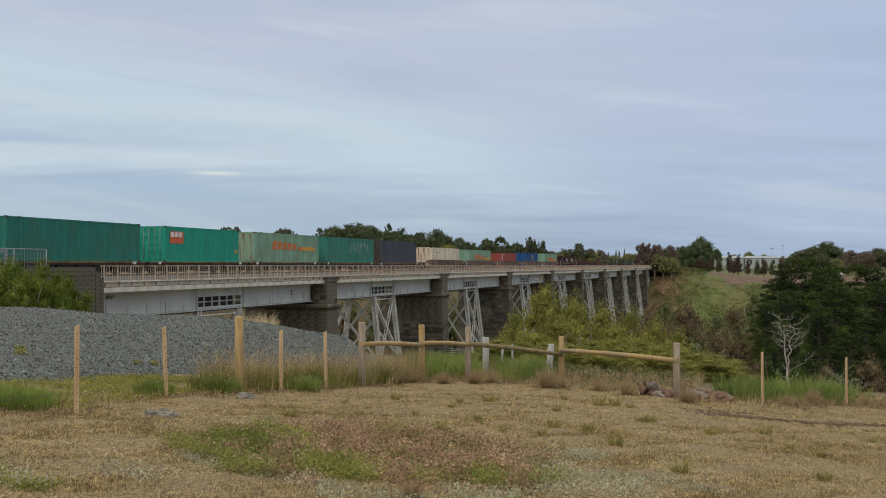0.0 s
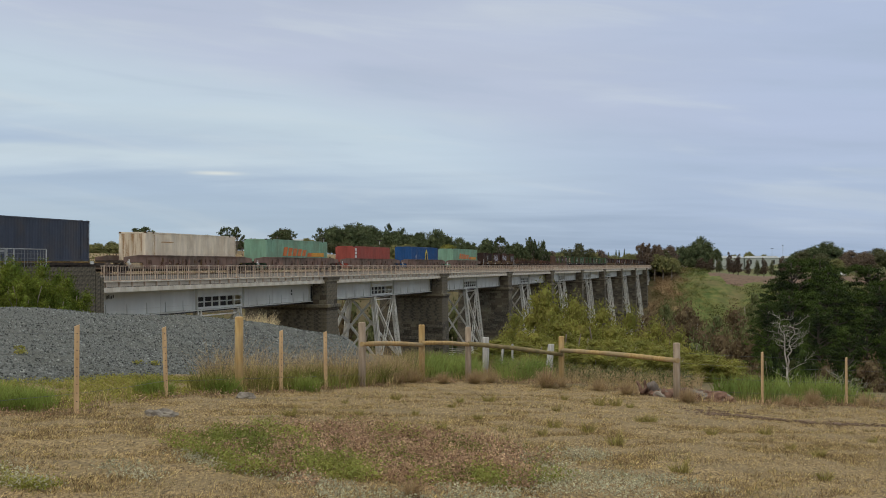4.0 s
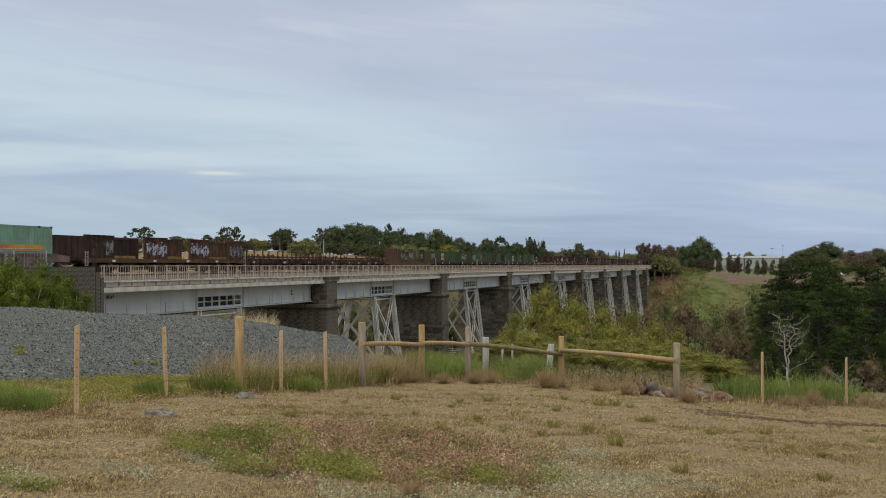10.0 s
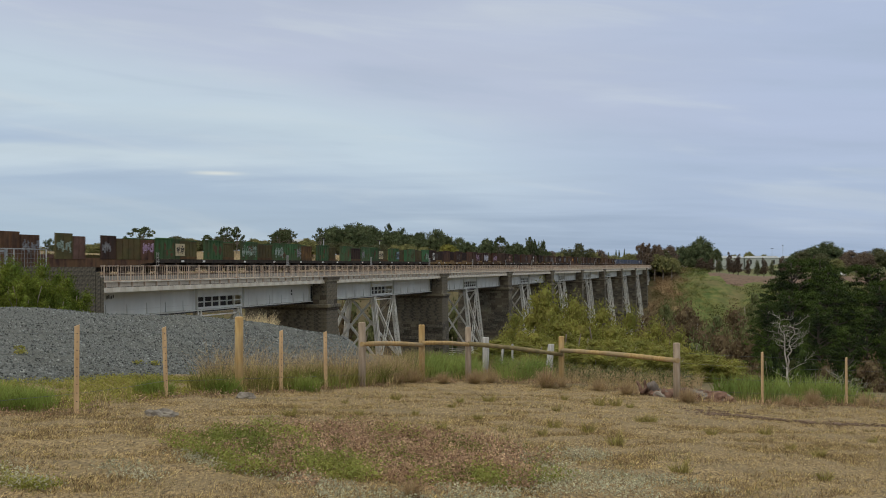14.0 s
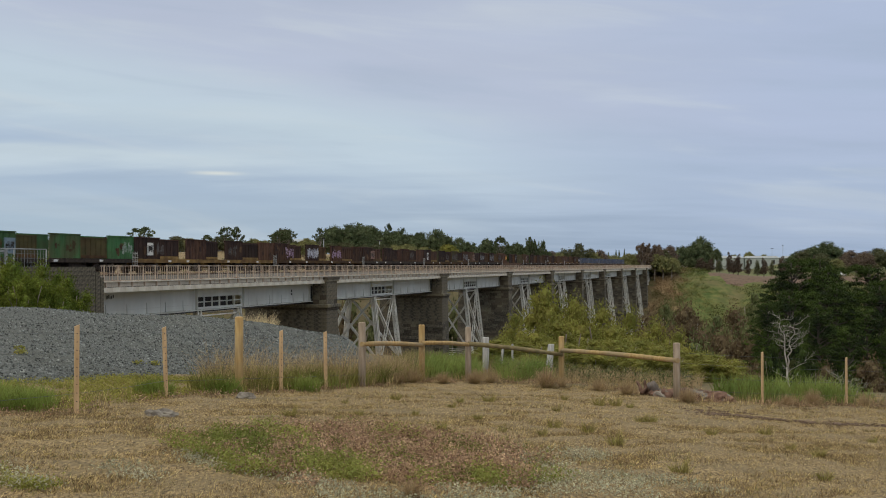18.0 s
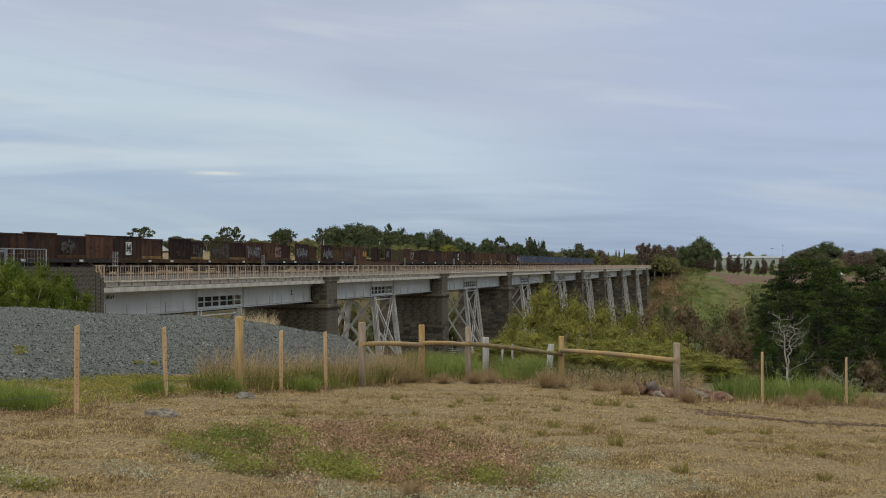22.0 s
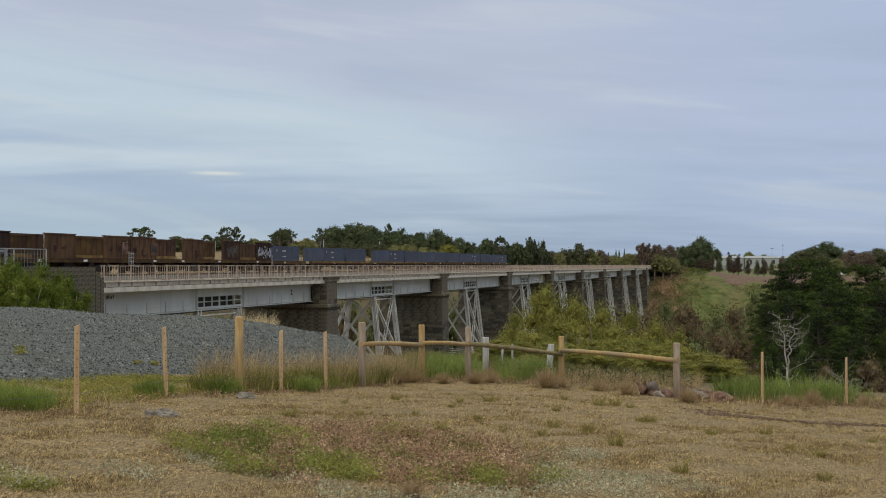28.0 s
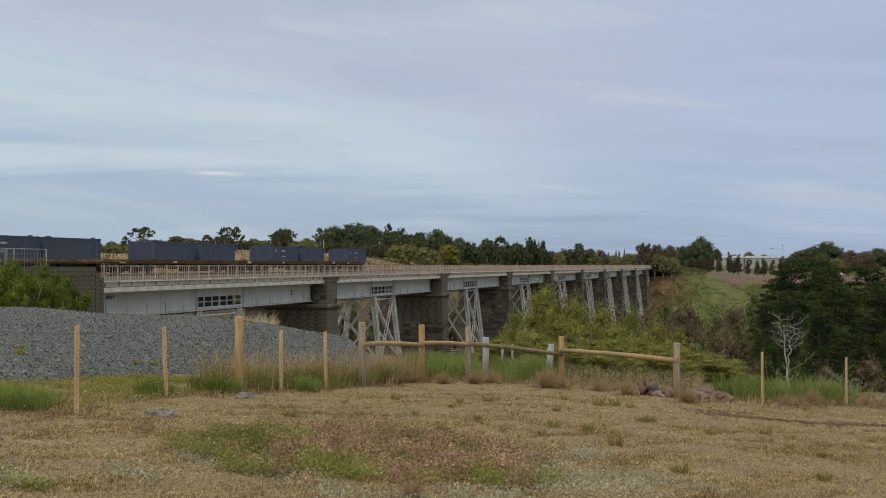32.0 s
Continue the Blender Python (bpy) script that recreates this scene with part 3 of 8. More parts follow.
def bridge_ground(x, y=WIDE / 2):
    p = BR @ Vector((x, y, 0))
    return gz(p.x, p.y)


def build_piers():
    for n in range(1, 10):
        x = n * SPAN
        base = min(bridge_ground(x), bridge_ground(x, 0)) - 1.0
        pier = thing("bridge_pier", BR @ Matrix.Translation((x, 0, base)), "tall battered bluestone pier carrying the viaduct girders", "bridge pier", "viaduct piers")
        down = Matrix.Translation((0, 0, -base))
        bm = bmesh.new()
        b = 0.018 * (-4.7 - base)
        lo = [bm.verts.new(c) for c in ((-1.1 - b, -b, base), (1.7 + b, -b, base), (1.7 + b, WIDE + b, base), (-1.1 - b, WIDE + b, base))]
        hi = [bm.verts.new(c) for c in ((-1.1, 0, -4.7), (1.7, 0, -4.7), (1.7, WIDE, -4.7), (-1.1, WIDE, -4.7))]
        bm.faces.new(hi); bm.faces.new(lo[::-1])
        for i in range(4):
            bm.faces.new((lo[i], lo[(i + 1) % 4], hi[(i + 1) % 4], hi[i]))
        box(bm, -1.05, 1.65, 0.05, 1.5, -4.1, -1.75)
        box(bm, -1.05, 1.65, WIDE - 1.5, WIDE - 0.05, -4.1, -1.75)
        box(bm, -1.0, 1.6, 0.5, WIDE - 0.5, -4.1, -3.62)
        part("core", bm, M_JOINT, pier, m=down)
        shaft = courses(-1.1, 1.7, 0, WIDE, max(base, -33), -4.7, 0.42, 1.15, 0.018, 0.04)
        top = courses(-1.05, 1.65, 0.05, 1.5, -4.1, -1.75, 0.47, 0.9, 0, 0.05) + courses(-1.05, 1.65, WIDE - 1.5, WIDE - 0.05, -4.1, -1.75, 0.47, 0.9, 0, 0.05)
        near = [r for r in shaft if r[4] > -8.2 and (r[2] < -0.0 or r[0] < -1.1)] + top[:36] if n <= 2 else []
        pick = set(near)
        rest = [r for r in shaft + top if r not in pick]
        part("masonry", boxes("masonry", rest, M_STONE), None, pier, m=down)["kind"] = "stuff"
        for r in near:
            w = ((r[0] + r[1]) / 2, (r[2] + r[3]) / 2, (r[4] + r[5]) / 2)
            me = boxes("stone", [(r[0] - w[0], r[1] - w[0], r[2] - w[1], r[3] - w[1], r[4] - w[2], r[5] - w[2])], M_STONE)
            part("stone", me, None, pier, m=Matrix.Translation((w[0], w[1], w[2] - base)))
        for y0, y1 in ((-0.14, 1.6), (WIDE - 1.6, WIDE + 0.14)):
            bm = bmesh.new()
            box(bm, -1.22, 1.82, y0, y1, -1.75, -1.5)
            box(bm, -1.3, 1.9, y0 - 0.08, y1 + 0.08, -1.496, -1.25)
            bmesh.ops.bevel(bm, geom=bm.edges[:], offset=0.03, segments=1, affect='EDGES')
            part("pier_cap", bm, M_STONE, pier, m=down)
        bm = bmesh.new()
        box(bm, -1.42, 2.02, -0.32, WIDE + 0.32, -4.45, -4.1)
        box(bm, -1.28, 1.88, -0.18, WIDE + 0.18, -4.7, -4.454)
        bmesh.ops.bevel(bm, geom=bm.edges[:], offset=0.04, segments=1, affect='EDGES')
        part("coping_ledge", bm, M_STONE, pier, m=down)


def girder(x0, x1, y):
    """One plate girder with a grille of bars over the trestle."""
    g = thing("plate_girder", BR @ Matrix.Translation((x0, y, -3.82)), "pale grey painted steel plate girder with a barred opening", "girder", "viaduct girders")
    ln = x1 - x0
    mid = ln / 2
    o0, o1, oz0, oz1 = mid - 4.2, mid + 3.3, 0.30, 1.12
    bm = bmesh.new()
    for a, b, c, d in ((0, o0, 0.1, 1.87), (o1, ln, 0.1, 1.87), (o0, o1, 0.1, oz0), (o0, o1, oz1, 1.87)):
        box(bm, a, b, -0.02, 0.02, c, d)
    part("web", bm, M_GIRDER, g)
    bm = bmesh.new()
    box(bm, 0, ln, -0.26, 0.22, 0, 0.07)
    box(bm, 0, ln, -0.22, 0.22, 1.87, 1.9)
    part("flange", bm, M_GIRDER, g)
    # stepped dark plates draw the shadow under the bottom flange
    bm = bmesh.new()
    box(bm, 2.2, ln - 2.2, -0.22, 0.2, -0.06, -0.002)
    box(bm, 5.0, ln - 5.0, -0.2, 0.18, -0.11, -0.062)
    part("flange_shade", bm, M_STEEL_DARK, g, "stepped dark plates standing for the shadow under the flange")
    for xx in (0.05, 1.25, ln - 1.35, ln - 0.05, o0 - 0.14, o1 + 0.3):
        bm = bmesh.new()
        box(bm, xx - 0.05, xx + 0.05, -0.24, 0.2, 0.07, 1.87)
        part("stiffener", bm, M_GIRDER, g)
    # short knees over the lower half of the web, on alternate plates
    n = 15
    for i in range(1, n):
        xx = ln * i / n
        if not (o0 - 0.5 < xx < o1 + 0.7):
            bm = bmesh.new()
            prism(bm, [(xx, -0.021, 0.1), (xx, -0.12, 0.1), (xx, -0.05, 0.95), (xx, -0.021, 0.95)], (0.03, 0, 0))
            part("web_knee", bm, M_GIRDER, g)
    strips = [(ln * i / 8 - 0.05, ln * i / 8 + 0.05, -0.026, 0.026, 0.1, 1.87) for i in range(1, 8) if not (o0 - 0.3 < ln * i / 8 < o1 + 0.5)]
    for a, b in ((1.35, o0 - 0.2), (o1 + 0.4, ln - 1.45)):
        # low strip is a seam; the top one paints the deck edge's shadow
        strips += [(a, b, -0.028, 0.026, 0.50, 0.525), (a, b, -0.03, 0.026, 1.76, 1.86)]
    for strip in strips:
        bm = bmesh.new()
        box(bm, *strip)
        part("seam_shade_strip", bm, M_SEAM_SHADE, g, "grimy strip for the web's plate seams and painted top shadow")
    # flat dark panels on the web paint the shade of end recesses
    for e in (0.1, ln - 1.3):
        bm = bmesh.new()
        box(bm, e + 0.35, e + 0.8, -0.025, -0.0205, 0.3, 1.6)
        part("recess_shade", bm, M_STEEL_DARK, g, "flat dark panel painting a recess's shade beside the bearing")
    for i in range(7):
        xx = o0 + (o1 - o0) * i / 6
        bm = bmesh.new()
        box(bm, xx - 0.07, xx + 0.07, -0.05, 0.05, oz0, oz1)
        part("grille_bar", bm, M_GIRDER, g)
    bm = bmesh.new()
    box(bm, o0, o1, -0.045, 0.045, (oz0 + oz1) / 2 - 0.045, (oz0 + oz1) / 2 + 0.045)
    part("grille_bar", bm, M_GIRDER, g)
    if x0 < 5 and y < 3:
        spray_bars = [(2.6, 2.72, 1.36, 1.62, 0.03), (2.85, 2.95, 1.40, 1.66, -0.02), (3.1, 3.2, 1.36, 1.6, 0.02), (3.35, 3.45, 1.42, 1.66, 0.0), (32.3, 32.5, 1.1, 1.35, 0.05), (32.35, 32.6, 0.8, 1.0, -0.05)]
        mark_bars(g, spray_bars, M_DARKPAINT, -0.052, "paint_mark")
    # dark backing sheet, added to give the barred opening its inner shade
    bm = bmesh.new()
    box(bm, o0 - 0.1, o1 + 0.1, 0.9, 0.95, 0.1, 1.6)
    part("dark_backing", bm, M_STEEL_DARK, g, "dark backing plate painting the shaded inside behind the bars")


def trestle(x):
    base = min(bridge_ground(x, -3), bridge_ground(x, WIDE + 3), bridge_ground(x)) - 0.5
    t = thing("steel_trestle", BR @ Matrix.Translation((x, WIDE / 2, base)), "pale grey latticed steel trestle with crossed bracing under a girder", "trestle", "viaduct trestles")
    top = -3.84 - base
    half = WIDE / 2 - 1.75
    hw = 3.35

    def leg_at(sx, sy, z):
        d = top - z
        return Vector((sx * (hw + d * 0.022), sy * (half + d * 0.115), z))
    for sx in (-1, 1):
        for sy in (-1, 1):
            bm = bmesh.new()
            a, b = leg_at(sx, sy, 0), leg_at(sx, sy, top)
            for ox, oy in ((-0.24, -0.2), (0.24, -0.2), (0.24, 0.2), (-0.24, 0.2)):
                bar(bm, a + Vector((ox, oy, 0)), b + Vector((ox, oy, 0)), 0.13)
            m = int(top / 0.55)
            for i in range(m):
                p, q = a.lerp(b, i / m), a.lerp(b, (i + 1) / m)
                s = 1 if i % 2 else -1
                for oy in (-0.2, 0.2):
                    bar(bm, p + Vector((-0.24 * s, oy, 0)), q + Vector((0.24 * s, oy, 0)), 0.09, 0.03)
                for ox in (-0.24, 0.24):
                    bar(bm, p + Vector((ox, -0.2 * s, 0)), q + Vector((ox, 0.2 * s, 0)), 0.03, 0.09)
            part("leg", bm, M_TRESTLE, t)
    levels = max(1, round(top / 9.0))
    for k in range(levels):
        z1, z0 = top - 0.25 - k * (top - 0.25) / levels, top - 0.25 - (k + 1) * (top - 0.25) / levels
        faces = [((-1, -1), (1, -1)), ((-1, 1), (1, 1)), ((-1, -1), (-1, 1)), ((1, -1), (1, 1))]
        for p, q in faces:
            bm = bmesh.new()
            for o in (-0.16, 0.16):
                e = Vector((0, 0, o))
                bar(bm, leg_at(*p, z1) + e, leg_at(*q, z1) + e, 0.1)
            part("strut", bm, M_TRESTLE, t)
            for u, v in ((p, q), (q, p)):
                bm = bmesh.new()
                A, B = leg_at(*u, z1), leg_at(*v, z0 if z0 > 0.2 else 0.2)
                off = Vector((0, 0.14, 0)) if p[1] == q[1] else Vector((0.14, 0, 0))
                bar(bm, A + off, B + off, 0.1, 0.22)
                bar(bm, A - off, B - off, 0.1, 0.22)
                m = max(2, int((A - B).length / 0.9))
                for i in range(m):
                    s = 1 if i % 2 else -1
                    bar(bm, A.lerp(B, i / m) + off * s, A.lerp(B, (i + 1) / m) - off * s, 0.05)
                part("brace", bm, M_TRESTLE, t)


def build_deck():
    total = SPAN * 10
    bm = bmesh.new()
    box(bm, 1.87, total, 0.42, WIDE - 0.42, -1.9, -1.3)
    tagged(part("bridge_deck", bm, M_FASCIA, m=BR), "weathered concrete and steel deck of the viaduct", "bridge deck", kind="structure")
    bm = bmesh.new()
    x0, x1 = -160, 900
    pts = ((TRACK_Y - 2.6, -1.3), (TRACK_Y - 1.6, -0.98), (TRACK_Y + 1.6, -0.98), (TRACK_Y + 2.6, -1.3))
    vs = [[bm.verts.new((x, y, z)) for y, z in pts] for x in (x0, x1)]
    for i in range(3):
        bm.faces.new((vs[0][i], vs[1][i], vs[1][i + 1], vs[0][i + 1]))
    bm.faces.new((vs[0][0], vs[0][3], vs[1][3], vs[1][0]))
    bm.faces.new(vs[0]); bm.faces.new(vs[1])
    tagged(part("track_ballast", bm, M_BALLAST, m=BR), "dirty stone ballast under the railway track", "ballast", kind="structure")
    for y in (-0.8, 0.8):
        bm = bmesh.new()
        prof = ((-0.07, 0), (0.07, 0), (0.07, 0.02), (0.015, 0.04), (0.015, 0.13), (0.036, 0.145), (0.036, 0.17), (-0.036, 0.17), (-0.036, 0.145), (-0.015, 0.13), (-0.015, 0.04), (-0.07, 0.02))
        a = [bm.verts.new((x0, TRACK_Y + y + p, RAIL_Z - 0.17 + q)) for p, q in prof]
        b = [bm.verts.new((x1, TRACK_Y + y + p, RAIL_Z - 0.17 + q)) for p, q in prof]
        for i in range(len(a)):
            bm.faces.new((a[i], a[(i + 1) % len(a)], b[(i + 1) % len(a)], b[i]))
        tagged(part("rail", bm, M_RAILSTEEL, m=BR), "worn steel running rail on concrete sleepers", "rail", "running rails", kind="structure")
    rows = [(x, x + 0.24, TRACK_Y - 1.25, TRACK_Y + 1.25, -1.05, RAIL_Z - 0.165) for x in np.arange(-40, total + 20, 0.68)]
    tagged(part("sleepers", boxes("sleepers", rows, M_SLEEPER), None, m=BR), "row of concrete railway sleepers set in ballast", "sleepers", kind="stuff")
    for x0, x1, y in [(n * SPAN + (1.9 if n == 0 else 0.35), (n + 1) * SPAN - 0.35, y) for n in range(10) for y in (1.8, WIDE - 1.8)]:
        girder(x0, x1, y)
    # edge beam: recessed upper panels with brackets over a projecting ledge
    for side, y0, y1 in ((0, 0.3, 0.42), (1, WIDE - 0.42, WIDE - 0.3)):
        for n in range(10):
            beam = thing("edge_beam", BR @ Matrix.Translation((n * SPAN, y0, -1.92)), "weathered cream edge beam of jointed panels along the deck", "edge beam", "deck edge beams")
            m = 26
            w = SPAN / m
            a0 = 1.9 if n == 0 else 0.0
            shape = finish_box(w - 0.03, y1 - y0, 0.32, M_FASCIA, "panel")
            ledge = finish_box(w - 0.004, y1 - y0 + 0.10, 0.345, M_LIP, "ledge")
            brk = boxes("bracket", [(-0.04, 0.04, -0.13, -0.002, 0.36, 0.70)], M_RAIL_PAINT)
            rows, rows2 = [], []
            for i in range(1 if n == 0 else 0, m):
                if side == 0 and n < 5:
                    part("panel", shape, None, beam, m=Matrix.Translation((i * w + 0.015, 0, 0.375)))
                    part("ledge", ledge, None, beam, m=Matrix.Translation((i * w + 0.002, -0.10, 0.0)))
                    part("bracket", brk, None, beam, m=Matrix.Translation(((i + 0.5) * w, 0, 0)))
                else:
                    rows.append((i * w + 0.015, (i + 1) * w - 0.015, 0, y1 - y0, 0.375, 0.70))
                    rows2.append((i * w + 0.002, (i + 1) * w - 0.002, 0.0 if side else -0.10, y1 - y0 + (0.10 if side else 0.0), 0.0, 0.345))
            bm = bmesh.new()
            box(bm, a0, SPAN, -0.14 if side == 0 else -0.02, 0.16 if side == 0 else 0.28, 0.704, 0.78)
            part("walkway_lip", bm, M_LIP, beam)
            bm = bmesh.new()
            box(bm, a0, SPAN, -0.04 if side == 0 else 0.0, y1 - y0 + (0.0 if side == 0 else 0.04), 0.346, 0.374)
            part("joint_strip", bm, M_STEEL_DARK, beam, "dark strip between the panels and the ledge")
            if rows:
                part("panels", boxes("panels", rows, M_FASCIA), None, beam)["kind"] = "stuff"
                part("ledges", boxes("ledges", rows2, M_LIP), None, beam)["kind"] = "stuff"
    for y0, y1 in ((0.95, 1.13),):
        bm = bmesh.new()
        box(bm, 1.8, total - 1, y0, y1, -1.3, -0.80)
        tagged(part("ballast_kerb", bm, M_KERB, m=BR), "dusty pale concrete kerb holding the ballast", "kerb", kind="structure")
    for n in range(10):
        for side in (0, 1):
            railing(n, side)


def finish_box(dx, dy, dz, material, name):
    return boxes(name, [(0, dx, 0, dy, 0, dz)], material)


def railing(n, side):
    y = 0.36 if side == 0 else WIDE - 0.36
    a0 = 1.9 if n == 0 else 0.0
    r = thing("railing", BR @ Matrix.Translation((n * SPAN, y, -1.22)), "cream painted rusty steel picket railing along the viaduct walkway", "railing", "viaduct railings")
    bm = bmesh.new()
    box(bm, a0, SPAN, -0.03, 0.03, 1.11, 1.17)
    part("top_rail", bm, M_RAIL_PAINT, r)
    bm = bmesh.new()
    box(bm, a0, SPAN, -0.015, 0.015, 0.60, 0.63)
    part("middle_rail", bm, M_RAIL_PAINT, r)
    bm = bmesh.new()
    box(bm, a0, SPAN, -0.02, 0.02, 0.08, 0.13)
    part("bottom_rail", bm, M_RAIL_PAINT, r)
    step = SPAN / 130
    picket = boxes("picket", [(-0.014, 0.014, -0.012, 0.012, 0, 1.13)], M_RAIL_PAINT)
    post = boxes("post", [(-0.04, 0.04, -0.04, 0.04, 0, 1.2)], M_RAIL_PAINT)
    rows = []
    for i in range(130):
        x = (i + 0.5) * step
        if x < a0:
            continue
        if i % 5 == 2:
            part("post", post, None, r, m=Matrix.Translation((x, 0, 0)))
        elif side == 0 and n < 3:
            part("picket", picket, None, r, m=Matrix.Translation((x, 0, 0)))
        else:
            rows.append((x - 0.014, x + 0.014, -0.012, 0.012, 0, 1.13))
    if rows:
        part("pickets", boxes("pickets", rows, M_RAIL_PAINT), None, r)["kind"] = "stuff"


def abutment(x0, x1, name, near):
    base = -14.0 if near else -20.0
    ab = thing(name, BR @ Matrix.Translation((0, 0, base)), "stepped bluestone abutment at the end of the viaduct", "abutment", kind="structure")
    down = Matrix.Translation((0, 0, -base))
    tops = [(x0, x1, -1.25)]
    if near:
        tops = [(-7.0, 0.9, -0.12), (0.9, 1.4, -0.5), (1.4, 1.85, -0.85)]
    bm = bmesh.new()
    rows = []
    for a, b, z in tops:
        box(bm, a, b, 0.05, WIDE - 0.05, base, -1.32)
        if z > -1.2:
            box(bm, a, b, 0.06, 0.98, -1.318, z - 0.1)
            box(bm, a, b, WIDE - 0.98, WIDE - 0.06, -1.318, z - 0.1)
        rows += courses(a + 0.02, b - 0.02, 0.05, 1.0, -8 if near else base, z, 0.29, 0.62, 0.0, 0.05)
    part("core", bm, M_JOINT, ab, m=down)
    if near:
        for r in rows:
            if r[2] < 0.05 or r[0] < x0 + 0.3 or r[1] > x1 - 0.3:
                w = (r[0], r[2], r[4])
                part("stone", boxes("stone", [(0, r[1] - w[0], 0, r[3] - w[1], 0, r[5] - w[2])], M_STONE), None, ab, m=Matrix.Translation((w[0], w[1], w[2] - base)))
    else:
        part("masonry", boxes("masonry", rows, M_STONE), None, ab, m=down)["kind"] = "stuff"


def build_embankments():
    for x0, x1, name in ((-260, -6.9, "railway_embankment"), (SPAN * 10 + 25.9, 900, "railway_embankment")):
        bm = bmesh.new()
        prof = ((-9, -6.5), (0.2, -1.3), (WIDE - 0.2, -1.3), (WIDE + 9, -6.5))
        a = [bm.verts.new((x0, y, z)) for y, z in prof]
        b = [bm.verts.new((x1, y, z)) for y, z in prof]
        for i in range(4):
            bm.faces.new((a[i], b[i], b[(i + 1) % 4], a[(i + 1) % 4]))
        bm.faces.new(a); bm.faces.new(b)
        tagged(part(name, bm, M_VALLEY, m=BR), "grassy railway embankment leading to the viaduct", "embankment", kind="structure")


build_piers()
for i in range(10):
    trestle(i * SPAN + SPAN / 2)
build_deck()
abutment(-7.0, 1.7, "abutment_near", True)
abutment(SPAN * 10 - 1.0, SPAN * 10 + 26, "abutment_far", False)
build_embankments()


# ---- train ----
SPEED = 18.25
MOVING = []


def on_track(name, start, label, category, group="", z=0.0, y=0.0):
    """A thing that rides on the track; start: metres along the track at the clip's start."""
    ob = thing(name, BR @ Matrix.Translation((start - 70.72, TRACK_Y + y, RAIL_Z + z)), label, category, group)
    MOVING.append((ob, start - 70.72, y, z))
    return ob


def bogie_mesh():
    bm = bmesh.new()
    for y in (-0.98, 0.98):
        slabs = ((-1.2, 0.42), (-1.0, 0.30), (-0.35, 0.22), (0.35, 0.22), (1.0, 0.30), (1.2, 0.42), (1.2, 0.62), (0.5, 0.8), (-0.5, 0.8), (-1.2, 0.62))
        a = [bm.verts.new((x, y - 0.07, z)) for x, z in slabs]
        b = [bm.verts.new((x, y + 0.07, z)) for x, z in slabs]
        bm.faces.new(a); bm.faces.new(b[::-1])
        for i in range(len(a)):
            bm.faces.new((a[i], b[i], b[(i + 1) % len(a)], a[(i + 1) % len(a)]))
        for x in (-0.9, 0.9):
            box(bm, x - 0.16, x + 0.16, y - 0.14, y + 0.14, 0.34, 0.62)
    box(bm, -0.25, 0.25, -1.0, 1.0, 0.5, 0.8)
    return finish(bm, "bogie_frame", M_UNDER)


def wheel_mesh():
    bm = bmesh.new()
    for y in (-0.78, 0.78):
        s = 1 if y > 0 else -1
        rod(bm, [(0, y - 0.065, 0), (0, y + 0.065, 0)], [0.45, 0.45], 20)
        rod(bm, [(0, y - s * 0.10, 0), (0, y - s * 0.066, 0)], [0.48, 0.48], 20)
    rod(bm, [(0, -1.0, 0), (0, 1.0, 0)], [0.08, 0.08], 8)
    return finish(bm, "wheelset", M_RAILSTEEL)


BOGIE, WHEEL = bogie_mesh(), wheel_mesh()


def add_bogie(wagon, x):
    b = part("bogie", BOGIE, None, wagon, m=Matrix.Translation((x, 0, 0)))
    for dx in (-0.9, 0.9):
        part("wheelset", WHEEL, None, b, m=Matrix.Translation((dx, 0, 0.45)))


def add_couplers(wagon, length):
    for x0, x1 in ((-0.45, 0.3), (length - 0.3, length + 0.05)):
        bm = bmesh.new()
        box(bm, x0, x1, -0.13, 0.13, 0.74, 1.0)
        part("coupler", bm, M_UNDER, wagon)


def add_gear(wagon, a, b, seed):
    """Brake rigging, tanks and rods hung under the frame between the bogies."""
    g = random.Random(seed)
    u = a
    while u < b - 0.8:
        v = min(b, u + g.uniform(0.7, 2.0))
        bm = bmesh.new()
        if g.random() < 0.3:
            rod(bm, [(u, -0.7, 0.5), (v, -0.7, 0.5)], [0.24, 0.24], 10)
        else:
            box(bm, u, v, -0.98, -0.5, g.uniform(0.12, 0.3), 0.86)
        part("brake_gear", bm, M_UNDER, wagon)
        u = v + g.uniform(0.1, 0.5)
    bm = bmesh.new()
    rod(bm, [(a, -0.85, 0.3), (b, -0.85, 0.26)], [0.03, 0.03], 6)
    part("brake_rod", bm, M_UNDER, wagon)


def blot(bm, cx, cz, rx, rz, y, g, n=14):
    """A ragged flat blot of paint."""
    ph = g.uniform(0, 6.28)
    pts = []
    for i in range(n):
        a = 6.2832 * i / n
        r = 0.78 + 0.16 * math.sin(3 * a + ph) + g.uniform(-0.12, 0.12)
        pts.append(bm.verts.new((cx + rx * r * math.cos(a), y, cz + rz * r * math.sin(a))))
    bm.faces.new(pts)


